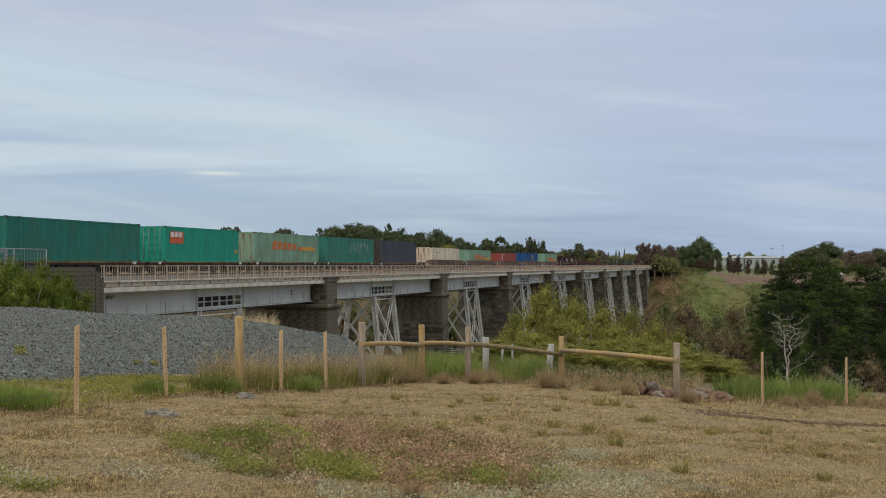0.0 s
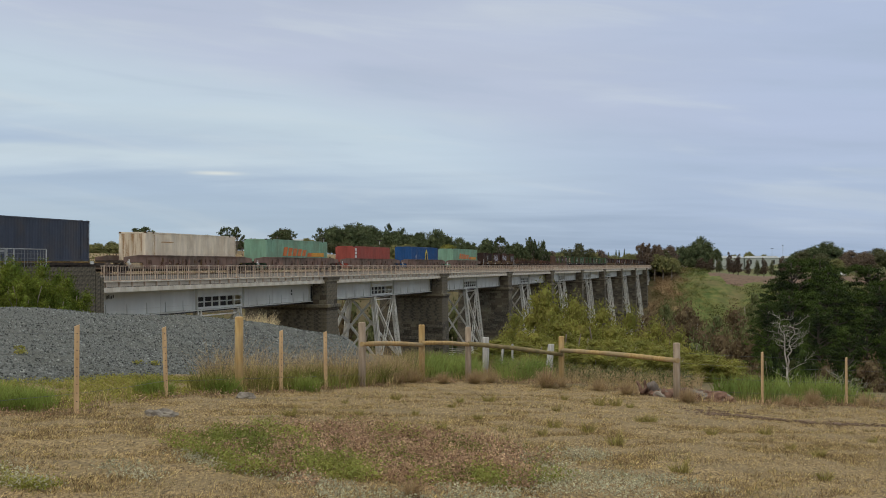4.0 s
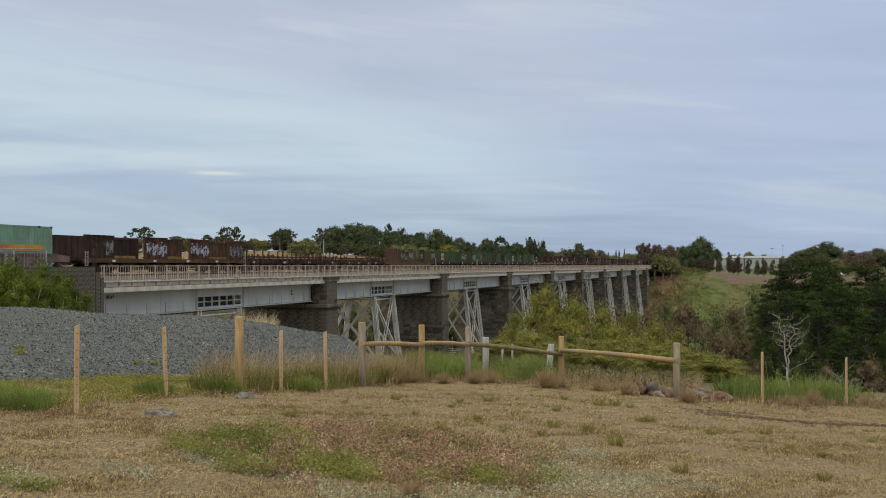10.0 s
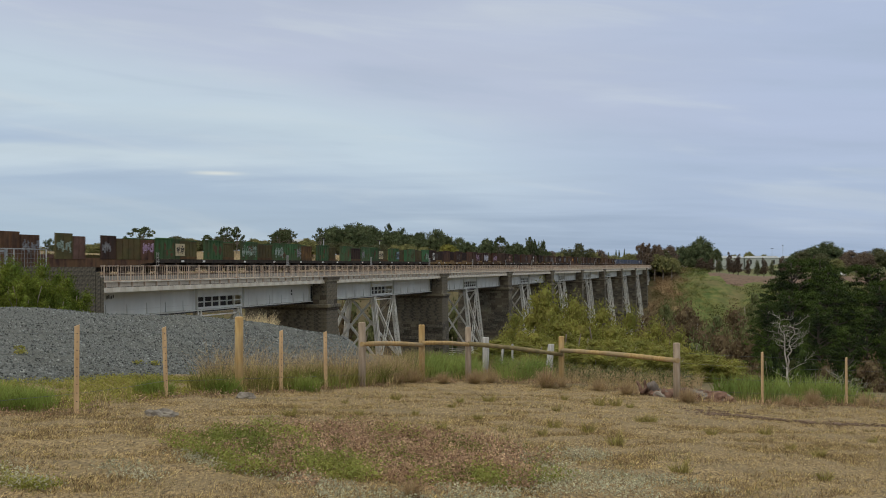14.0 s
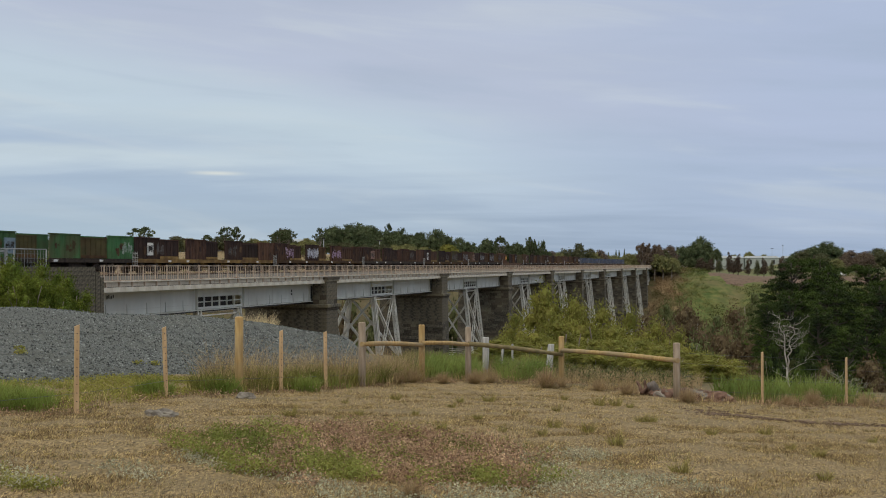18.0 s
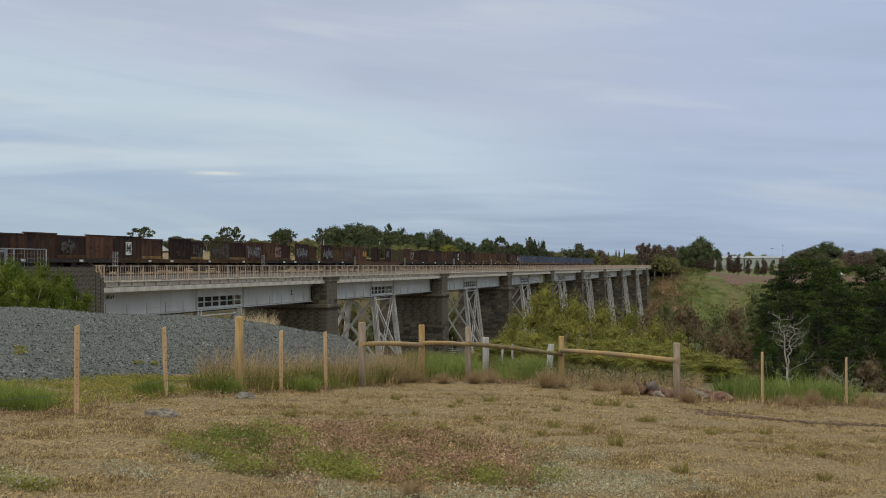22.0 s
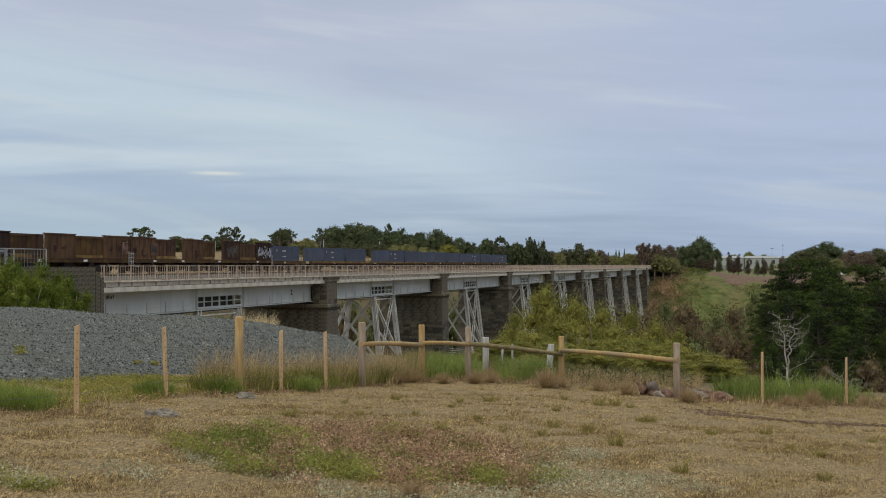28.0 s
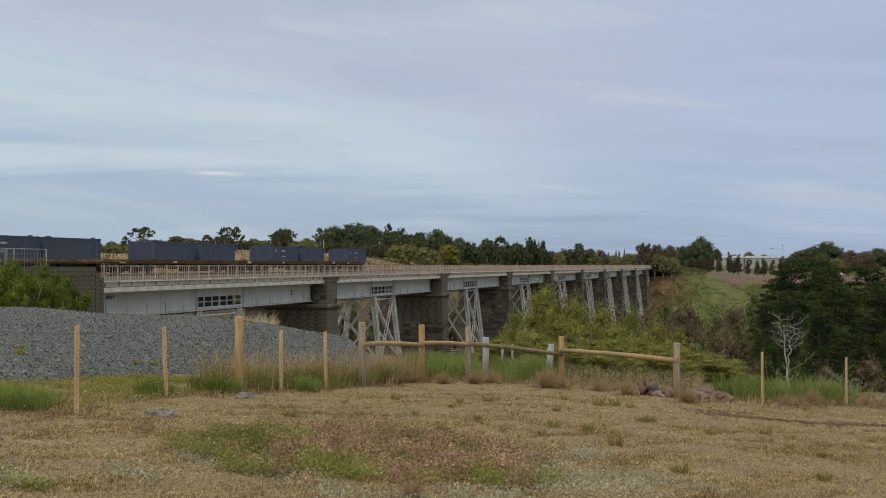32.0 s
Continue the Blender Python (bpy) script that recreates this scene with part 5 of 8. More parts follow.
def build_train():
    Z1, Z2 = 1.02, 0.42
    container(67.1, 14.63, 2.90, Z1, M_TEAL, "long dark teal corrugated container on a flat wagon", inset=1.22)
    container(85.2, 12.19, 2.90, Z1, M_GREEN, "bright green container with a red badge on a flat wagon", "doors")
    container(100.5, 14.63, 2.90, Z1, M_SAGE, "sage green container with an orange and amber marking", "stripe", 1.22, M_SAGEEND)
    container(117.3, 14.63, 2.90, Z1, M_TEAL2, "scuffed bluish green container on a flat wagon", "scuffed", 1.22)
    container(134.8, 13.72, 2.90, Z1, M_NAVY, "dark slate navy container on a flat wagon", "", 0.77, M_DARKEND)
    for s in (66.2, 82.9, 99.5, 116.3, 133.0):
        low_wagon(s, 16.6 if s < 130 else 17.6)
    container(155.5, 14.3, 2.90, Z2 + 0.04, M_CREAM, "dirty cream container sitting low in a well wagon", "white", 1.0, M_CREAMEND)
    container(175.9, 14.63, 2.90, Z2, M_SAGE, "sage green container with orange and amber marking in a well wagon", "stripe", 1.22)
    container(198.5, 12.19, 2.59, Z2, M_RED, "faded oxide red container in a well wagon", "red")
    container(219.3, 12.19, 2.90, Z2, M_BLUE, "strong blue container with a yellow arch marking in a well wagon", "blue")
    container(239.4, 14.63, 2.90, Z2 + 0.03, M_SAGE, "weathered sage green container with faded orange marking", "stripe", 1.22)
    for i in range(5):
        well_wagon(152.3 + i * 20.75, 20.75, i == 4)
    R, O, G, V, D, E = M_RUST, M_RUST2, M_WGREEN, M_WOLIVE, M_RUSTDARK, M_RUST3
    W1, W2, W3, W4 = M_GRAF, M_GRAF2, M_GREYSPRAY, M_PINKPATCH
    rusty = "rusty brown open goods wagon with panelled sides"
    open_wagon(257.2, (D, D, R, R, R, O, R), rusty + " and pale spray paint", ((7.5, 10.5, W1), (14.0, 17.0, W1), (20.5, 23.2, W3), (2.4, 3.4, W3)), (), O)
    stanchion_wagon(280.8, 23.4, 0.95, 22)
    stanchion_wagon(304.3, 13.4, 0.6, 12)
    belly_wagon(318.0, 21.1, ((0.1, 5.7, 2.92, E), (5.7, 7.6, 2.74, E), (9.1, 11.0, 2.95, V), (11.0, 12.4, 2.78, M_PINKRUST), (14.1, 16.0, 2.92, D), (16.0, 19.1, 2.74, V), (19.1, 21.0, 2.74, R)),
                ((5.8, 7.5, W3), (9.2, 10.9, M_GREENSPRAY), (14.2, 15.3, W3), (19.2, 20.9, W2)))
    green = "faded green open goods wagon with dirty panelled sides"
    open_wagon(339.1, (G, V, G, V, G, V, G), green, ((14.0, 16.8, M_GREENSPRAY), (20.6, 22.6, M_GREENSPRAY)), ((2.8, 4.2, M_BEIGE),))
    open_wagon(362.4, (G, O, G, V, G, D, G), green, ((2.4, 3.4, W3), (20.4, 21.3, W3)), ())
    open_wagon(385.7, (G, V, G, V, G, V, M_BRIGHTGREEN), green, ((21.9, 23.2, M_GREENSPRAY),), ((2.9, 4.4, M_BEIGE), (9.5, 10.5, M_PALEBLUE)))
    open_wagon(409.2, (D, D, R, D, D, D, R), rusty + " and ochre sill", ((14.2, 16.0, M_DIMSPRAY), (2.9, 4.0, M_DIMSPRAY)), ((1.7, 2.5, M_WHITE),), M_YELLOWSILL)
    open_wagon(432.7, (R, R, D, O, R, R, R), rusty + " and pale spray paint", ((2.4, 4.3, W2), (7.6, 10.5, W1), (7.8, 10.3, W1), (14.1, 16.8, W2)), (), O)
    open_wagon(456.2, (R, R, D, D, R, D, R), rusty, ((17.4, 19.0, M_DIMSPRAY),), ((2.6, 3.9, W4),))
    open_wagon(479.7, (D, R, D, D, V, D, R), rusty + " and pale spray paint", ((13.95, 17.0, M_DIMSPRAY), (20.4, 23.3, W3), (10.8, 12.4, M_DIMSPRAY)), ((1.4, 2.1, M_WHITE),), O)
    open_wagon(503.2, (E, D, D, E, D, O, E), rusty + " and pale spray paint", ((7.5, 10.2, W3), (14.2, 16.8, W3), (20.4, 22.5, M_DIMSPRAY)), ((2.6, 3.9, W4),))
    belly_wagon(526.7, 17.4, ((0.1, 1.9, 2.92, R), (1.9, 3.8, 2.74, R), (5.6, 7.6, 2.92, D), (7.6, 8.6, 2.78, D), (10.5, 12.4, 2.92, D), (12.4, 17.3, 2.76, V)),
                ((2.4, 3.7, M_AMBER), (10.6, 11.6, M_GREYSPRAY)))
    open_wagon(544.2, (E, R, D, E, D, E, E), rusty, ((2.7, 3.9, W1),), ((2.6, 3.8, W4),))
    open_wagon(567.7, (D, E, D, O, E, O, E), rusty + " streaked with ochre", ((22.4, 23.2, W4),), ((2.2, 2.7, M_WHITE),), O)
    open_wagon(591.2, (E, R, E, O, R, E, D), rusty + " and spray paint", ((14.6, 16.6, M_DIMSPRAY), (20.4, 23.3, W1)), ((2.7, 3.6, M_PINKRUST),), O)
    for a, b in ((614.8, 624.2), (624.3, 644.1), (644.2, 664.4), (664.5, 684.3), (684.4, 704.2), (704.3, 714.2)):
        flat_wagon(a, b - a - 0.1, 620 < a < 650)
    for s in (615.2, 627.4, 634.0, 648.2, 654.8, 667.7, 674.6, 688.0, 694.7, 707.4):
        half_container(s, s in (648.2, 615.2, 707.4, 688.0, 627.4))


build_train()


# ---- plants ----
def ball_faces(n):
    bm = bmesh.new()
    bmesh.ops.create_icosphere(bm, subdivisions=n, radius=1.0)
    out = np.array([[v.co[:] for v in f.verts] for f in bm.faces])
    bm.free()
    return out


BALL, ROUGH_BALL = ball_faces(2), ball_faces(1)


def lumps(c, scale, d):
    """Uneven solid hearts of foliage inside the clumps."""
    out = []
    for k, row in enumerate(c):
        r = scale * (1 + 0.16 * np.sin(d[..., 0] * 6 + k) * np.cos(d[..., 1] * 5 + 2 * k) + 0.10 * np.sin(d[..., 2] * 11 + d[..., 0] * 9 + 3 * k) + 0.06 * np.sin(d[..., 1] * 23 + d[..., 2] * 19 + k))
        out.append(row[:3] + d * row[3:6] * r[..., None])
    return np.concatenate(out)


def leaf_cloud(name, clumps, count, size, material, seed, flat=0.0, shell=0.55, aspect=0.55, core=0.0, hearts=None):
    """Small leaf faces spread through ellipsoid clumps (x, y, z, rx, ry, rz); flat turns them level."""
    g = np.random.default_rng(seed)
    c = np.array(clumps, float)
    vol = (c[:, 3] * c[:, 4] * c[:, 5]) ** 0.75
    k = g.choice(len(c), count, p=vol / vol.sum())
    d = g.normal(size=(count, 3))
    d /= np.linalg.norm(d, axis=1)[:, None]
    r = shell + (1 - shell) * g.random(count) ** 0.6
    r *= 1 + 0.22 * np.sin(d[:, 0] * 7 + k) * np.cos(d[:, 1] * 6 + 2 * k) + g.normal(0, 0.07, count)
    p = c[k, :3] + d * c[k, 3:6] * r[:, None]
    nrm = g.normal(size=(count, 3)) * (1 - flat) + d * 0.5
    nrm[:, 2] += flat * 1.5
    nrm /= np.linalg.norm(nrm, axis=1)[:, None]
    t = np.cross(nrm, g.normal(size=(count, 3)))
    t /= np.linalg.norm(t, axis=1)[:, None]
    b = np.cross(nrm, t)
    s = size * (0.6 + 0.8 * g.random(count))
    s = s[:, None]
    t, b = t * s, b * s * aspect
    v = np.stack([p - t, p - b * 0.9, p + t, p + b], 1)
    return quads(name, v, material, 4, lumps(np.array(hearts or clumps, float), core, ROUGH_BALL if hearts else BALL) if core else None)


def limb(bm, p, q, r0, r1, wob, g, n=5, sides=6):
    p, q = Vector(p), Vector(q)
    pts = []
    for i in range(n + 1):
        f = i / n
        o = Vector((g.uniform(-1, 1), g.uniform(-1, 1), g.uniform(-0.4, 0.4))) * wob * math.sin(math.pi * f)
        pts.append(p.lerp(q, f) + o)
    rod(bm, pts, [r0 + (r1 - r0) * i / n for i in range(n + 1)], sides)


def tree_kind(kind, material, seed):
    """Trunk and crown meshes of a tree one metre high."""
    g = random.Random(seed)
    cl = []
    bm = bmesh.new()
    if kind == "crown":
        # big lobes on a dome, each set with small sprays of foliage
        limb(bm, (0, 0, -0.03), (0.02, 0, 0.5), 0.035, 0.02, 0.02, g)
        hearts = []
        for i in range(30):
            a = i * 2.4 + g.uniform(-0.3, 0.3)
            u = (i + 0.3) / 30
            rr = 0.34 * math.sqrt(max(0.0, 1 - u ** 2.4)) * g.uniform(0.82, 1.08)
            z = 0.14 + 0.68 * u + g.uniform(-0.04, 0.04)
            r = g.uniform(0.125, 0.18)
            c = (rr * math.cos(a), rr * math.sin(a), z)
            if i % 3 == 0:
                limb(bm, (0, 0, max(0.1, z - 0.28)), c, 0.012, 0.004, 0.03, g, 3, 5)
            hearts.append((*c, r * 0.9, r * 0.9, r * 0.85))
            for k in range(9):
                b, e = g.uniform(0, 6.28), g.uniform(-0.4, 1.5)
                q = r * g.uniform(0.36, 0.62)
                cl.append((c[0] + r * 0.8 * math.cos(b) * math.cos(e), c[1] + r * 0.8 * math.sin(b) * math.cos(e), z + r * 0.8 * math.sin(e), q, q, q * 0.8))
        hearts.append((0, 0, 0.42, 0.30, 0.30, 0.38))
        lift = 0.985 / max(c[2] + c[5] for c in cl)
        cl = [(c[0], c[1], c[2] * lift, *c[3:]) for c in cl]
        me = leaf_cloud("crown", cl, 7500, 0.0172, material, seed, 0.15, 0.15, 0.55, 0.6, hearts)
    elif kind == "umbrella":
        # bare forking limbs under a domed, gappy crown
        fork = 0.42
        limb(bm, (0, 0, -0.03), (0.02, 0, fork), 0.03, 0.022, 0.015, g)
        for i in range(12):
            a = i * 2.4 + g.uniform(-0.4, 0.4)
            rr = 0.40 * math.sqrt((i + 0.4) / 12)
            z = 0.88 - 0.32 * (rr / 0.4) ** 2 + g.uniform(-0.03, 0.03)
            tip = (rr * math.cos(a), rr * math.sin(a), z)
            limb(bm, (0.02, 0, fork - 0.02), (tip[0] * 0.95, tip[1] * 0.95, z - 0.03), 0.013, 0.004, 0.05, g)
            for k in range(7):
                q = g.uniform(0.032, 0.062)
                cl.append((tip[0] + g.gauss(0, 0.055), tip[1] + g.gauss(0, 0.055), z + g.gauss(0, 0.026), q * 1.2, q * 1.2, q * 0.7))
        lift = 0.985 / max(c[2] + c[5] for c in cl)
        cl = [(c[0], c[1], c[2] * lift, *c[3:]) for c in cl]
        me = leaf_cloud("crown", cl, 4600, 0.0165, material, seed, 0.25, 0.1)
    elif kind == "open":
        # tall gum: a few upright limbs, each with its own small heads of leaves
        fork = 0.30
        limb(bm, (0, 0, -0.03), (0.02, 0, fork), 0.03, 0.024, 0.015, g)
        for i in range(9):
            a = i * 2.4 + g.uniform(-0.4, 0.4)
            rr = g.uniform(0.08, 0.40) if i else 0.03
            z = g.uniform(0.62, 0.95) - 0.2 * max(0, rr - 0.2)
            tip = (rr * math.cos(a), rr * math.sin(a), z)
            limb(bm, (0.02, 0, fork - 0.02), (tip[0], tip[1], z - 0.04), 0.013, 0.004, 0.05, g)
            for k in range(g.randint(5, 9)):
                q = g.uniform(0.03, 0.075)
                cl.append((tip[0] + g.gauss(0, 0.06), tip[1] + g.gauss(0, 0.06), z + g.gauss(0, 0.045), q * 1.1, q * 1.1, q * 0.8))
            mid = (tip[0] * 0.7 + g.gauss(0, 0.05), tip[1] * 0.7 + g.gauss(0, 0.05), z * 0.72)
            for k in range(3):
                q = g.uniform(0.03, 0.06)
                cl.append((mid[0] + g.gauss(0, 0.05), mid[1] + g.gauss(0, 0.05), mid[2] + g.gauss(0, 0.04), q, q, q * 0.8))
        lift = 0.985 / max(c[2] + c[5] for c in cl)
        cl = [(c[0], c[1], c[2] * lift, *c[3:]) for c in cl]
        me = leaf_cloud("crown", cl, 4400, 0.0175, material, seed, 0.2, 0.1)
    elif kind == "row":
        limb(bm, (0, 0, -0.03), (0, 0, 0.9), 0.03, 0.006, 0.01, g)
        for i in range(9):
            z = 0.22 + 0.08 * i
            r = 0.30 * (1 - (z - 0.15) / 0.9) ** 0.75 + 0.03
            a = g.uniform(0, 6.3)
            cl.append((0.06 * math.cos(a), 0.06 * math.sin(a), z, r, r, 0.1))
        me = leaf_cloud("crown", cl, 1100, 0.036, material, seed, 0.1, 0.3)
    elif kind == "pine":
        limb(bm, (0, 0, -0.05), (0.03, 0.02, 0.93), 0.028, 0.008, 0.02, g, 8)
        hearts = []
        for i in range(40):
            z = 0.10 + 0.82 * (i / 39) + g.uniform(-0.03, 0.03)
            a = i * 2.4 + g.uniform(-0.5, 0.5)
            rr = (0.36 - 0.27 * max(0, z - 0.5) / 0.47) * g.uniform(0.45, 1.05)
            tip = (rr * math.cos(a), rr * math.sin(a), z + 0.03)
            limb(bm, (0.01, 0.01, z - 0.08), tip, 0.010, 0.003, 0.02, g, 4, 5)
            r = g.uniform(0.12, 0.20) * (1.0 if z < 0.8 else 0.7)
            hearts.append((tip[0] * 0.85, tip[1] * 0.85, z, r * 0.55, r * 0.55, 0.012))
            for k in range(9):
                b, e = g.uniform(0, 6.3), g.uniform(0.2, 1.0)
                q = r * g.uniform(0.3, 0.5)
                cl.append((tip[0] + r * e * math.cos(b), tip[1] + r * e * math.sin(b), z + 0.07 * (1 - e) + 0.06 * (math.hypot(tip[0] + r * e * math.cos(b), tip[1] + r * e * math.sin(b)) - 0.2) + g.uniform(-0.012, 0.02), q, q, q * g.uniform(0.2, 0.36)))
        for k in range(6):
            cl.append((g.gauss(0, 0.05), g.gauss(0, 0.05), g.uniform(0.9, 0.97), 0.06, 0.06, 0.025))
        me = leaf_cloud("crown", cl, 22000, 0.0105, material, seed, 0.5, 0.1, 0.42, 0.6, hearts)
    elif kind == "shrub":
        for i in range(7):
            a = i * 0.9
            limb(bm, (0.03 * math.cos(a), 0.03 * math.sin(a), -0.05), (0.3 * math.cos(a), 0.3 * math.sin(a), g.uniform(0.45, 0.75)), 0.018, 0.006, 0.04, g)
        for i in range(44):
            a = g.uniform(0, 6.3)
            rr = g.uniform(0.05, 0.5)
            z = 0.18 + 0.70 * g.random() * (1 - rr)
            r = g.uniform(0.09, 0.19)
            cl.append((rr * math.cos(a), rr * math.sin(a), z, r, r, r * 0.8))
        cl.append((0, 0, 0.82, 0.16, 0.16, 0.14))
        me = leaf_cloud("crown", cl, *((14000, 0.0145) if seed in (91, 92, 101, 102) else (6000, 0.0155)), material, seed, 0.3, 0.35, 0.5, 0.46)
    return finish(bm, "trunk", M_DARKBARK if kind == "pine" else M_BARK), me


KINDS = {
    "open": [tree_kind("open", M_GUM, s) for s in (11, 12, 13)],
    "umbrella": [tree_kind("umbrella", M_GUM, s) for s in (14, 15)],
    "dense": [tree_kind("crown", M_GUM, s) for s in (31, 32, 33, 34)],
    "round": [tree_kind("crown", M_GUM2, s) for s in (21, 22)],
    "olive": [tree_kind("crown", M_OLIVE, s) for s in (41, 42)],
    "yellow": [tree_kind("crown", M_WATTLE, s) for s in (51,)],
    "bronze": [tree_kind("crown", M_BROWNLEAF, s) for s in (61, 62)],
    "browngum": [tree_kind("open", M_BROWNLEAF, s) for s in (63,)],
    "poplar": [tree_kind("row", M_GUM, s) for s in (75,)],
    "greenrow": [tree_kind("row", M_GUM2, s) for s in (76,)],
    "row": [tree_kind("row", M_BRONZE_ROW, s) for s in (71, 72)],
    "pine": [tree_kind("pine", M_PINE, s) for s in (81, 82, 83)],
    "w": [tree_kind("shrub", M_WATTLE, s) for s in (91, 92)],
    "g": [tree_kind("shrub", M_SCRUBGREEN, s) for s in (95,)],
    "b": [tree_kind("shrub", M_SCRUB, s) for s in (97, 98)],
    "p": [tree_kind("shrub", M_PINE, s) for s in (105, 106)],
    "s": [tree_kind("shrub", M_SHRUB, s) for s in (101, 102)],
}
HALF = {"open": 0.44, "umbrella": 0.46, "dense": 0.46, "round": 0.46, "olive": 0.46, "yellow": 0.46, "bronze": 0.46, "browngum": 0.44, "row": 0.30, "poplar": 0.30, "greenrow": 0.30, "pine": 0.46, "w": 0.55, "g": 0.55, "b": 0.55, "s": 0.55, "p": 0.55}
WORDS = {
    "open": ("tree", "tall dark gum tree with gappy heads of leaves", "tree", "gum trees"),
    "umbrella": ("tree", "spreading dark gum tree with an umbrella crown", "tree", "gum trees"),
    "browngum": ("tree", "bronze-brown gum tree with a gappy crown", "tree", "gum trees"),
    "poplar": ("tree", "narrow dark tree on the far skyline", "tree", "skyline trees"),
    "greenrow": ("tree", "small conical green tree in a planted row", "tree", "planted tree row"),
    "round": ("tree", "rounded olive-green gum tree on the far paddock", "tree", "paddock trees"),
    "dense": ("tree", "dense dark green tree with a broken outline", "tree", "grove trees"),
    "olive": ("tree", "light olive-green bushy tree beyond the viaduct", "tree", "paddock trees"),
    "yellow": ("tree", "small yellow-green tree among darker trees", "tree", "paddock trees"),
    "bronze": ("tree", "bronze-brown leafy tree beyond the far bank", "tree", "far bank trees"),
    "row": ("tree", "small conical bronze tree in a planted row", "tree", "planted tree row"),
    "pine": ("cypress_tree", "dark green cypress with layered pads of foliage", "tree", "valley cypresses"),
    "w": ("shrub", "yellow-green wattle shrub on the valley side", "shrub", "wattle shrubs"),
    "g": ("shrub", "green scrub bush in the valley", "shrub", "valley scrub"),
    "b": ("shrub", "brownish scrub bush in the valley", "shrub", "valley scrub"),
    "p": ("shrub", "dark green shrub growing under the cypresses", "shrub", "cypress undergrowth"),
    "s": ("shrub", "bright green leafy bush beside the abutment", "shrub", "abutment bushes"),
}
PLANT = random.Random(9)


LEAFY = ("dense", "round", "olive", "yellow", "bronze")


def plant(x, y, top, half, kind, base=None):
    b = gz(x, y) - 0.1 if base is None else base
    h = max(top - b, 1.0) * (1.16 if kind in ("w", "s", "g", "b", "p") else 1.04 if kind == "pine" else 1.0)
    w = half / HALF[kind] * (1.2 if kind == "dense" else 1.0)
    if kind in ("g", "b"):
        w = max(w, 0.55 * h)
    if kind in LEAFY and w > 1.5 * h:
        k = math.ceil(w / (1.2 * h))        # a wide low canopy is several trees
        for i in range(k):
            o = (2 * (i + 0.5) / k - 1) * half * (1 - 0.5 / k)
            plant(x + o, y + PLANT.uniform(-4, 4), top - PLANT.uniform(0, 0.16) * h, half / k * 1.35, kind)
        return
    trunk, crown = PLANT.choice(KINDS[kind])
    name, label, cat, group = WORDS[kind]
    turn = Euler((0, 0, PLANT.uniform(0, 6.28)))
    tall = h
    if kind == "pine":
        h = min(h, 1.35 * w)
    if kind in LEAFY:
        h = min(h, max(1.15 * w, 0.55 * h))  # the crown keeps its round shape on a longer stem
    ob = thing(name, Matrix.LocRotScale((x, y, b + tall - h), turn, (w, w, h)), label, cat, group)
    part("trunk", trunk, None, ob)
    part("crown", crown, None, ob)
    if tall - h > 0.3:
        bm = bmesh.new()
        rod(bm, [(0, 0, -(tall - h) / h), (0, 0, 0.1)], [0.045, 0.035], 7)
        part("stem", bm, M_BARK, ob)


FAR_TREES_A = [
    (-102.7, 235, 7.1, 1.7, 'open'), (-99.0, 250, 6.8, 1.6, 'open'), (-94.3, 250, 6.8, 2.0, 'open'), (-92.4, 270, 6.9, 3.7, 'round'),
    (-94.8, 265, 5.6, 2.1, 'olive'), (-115.9, 275, 6.4, 3.4, 'round'), (-72.3, 240, 9.4, 3.9, 'umbrella'), (-76.4, 240, 7.1, 1.2, 'open'),
    (-76.4, 255, 7.4, 3.5, 'round'), (-69.8, 260, 7.8, 2.5, 'round'), (-66.9, 265, 7.2, 2.3, 'olive'), (-59.2, 250, 7.7, 2.0, 'open'),
    (-54.4, 250, 9.8, 2.4, 'open'), (-52.1, 252, 9.9, 1.9, 'open'), (-57.0, 262, 7.9, 3.3, 'round'), (-51.4, 255, 6.5, 1.7, 'open'),
    (-53.0, 280, 7.6, 2.4, 'olive'), (-46.7, 290, 11.0, 3.8, 'round'), (-46.5, 284, 9.8, 3.2, 'open'), (-44.1, 286, 10.5, 2.3, 'open'),
    (-40.6, 300, 8.2, 2.9, 'olive'), (-42.9, 296, 6.5, 2.3, 'olive'),
]
FAR_TREES_B = [
    (-40.6, 330, 12.7, 2.2, 'open'), (-40.2, 335, 10.8, 3.0, 'dense'), (-34.1, 350, 15.5, 8.3, 'dense'), (-38.2, 348, 14.4, 4.3, 'dense'),
    (-25.6, 350, 14.5, 4.8, 'dense'), (-28.9, 340, 12.9, 5.0, 'dense'), (-19.1, 352, 15.0, 2.2, 'open'), (-14.4, 352, 13.6, 1.8, 'open'),
    (-19.0, 350, 12.5, 5.9, 'dense'), (-12.3, 350, 11.5, 3.6, 'dense'), (-8.4, 352, 12.0, 2.8, 'dense'), (-2.4, 350, 13.1, 5.0, 'dense'),
    (1.6, 345, 10.4, 2.3, 'dense'), (-33.9, 325, 8.1, 5.5, 'round'), (-22.8, 325, 7.6, 5.5, 'round'), (-13.3, 325, 7.2, 5.5, 'olive'),
]
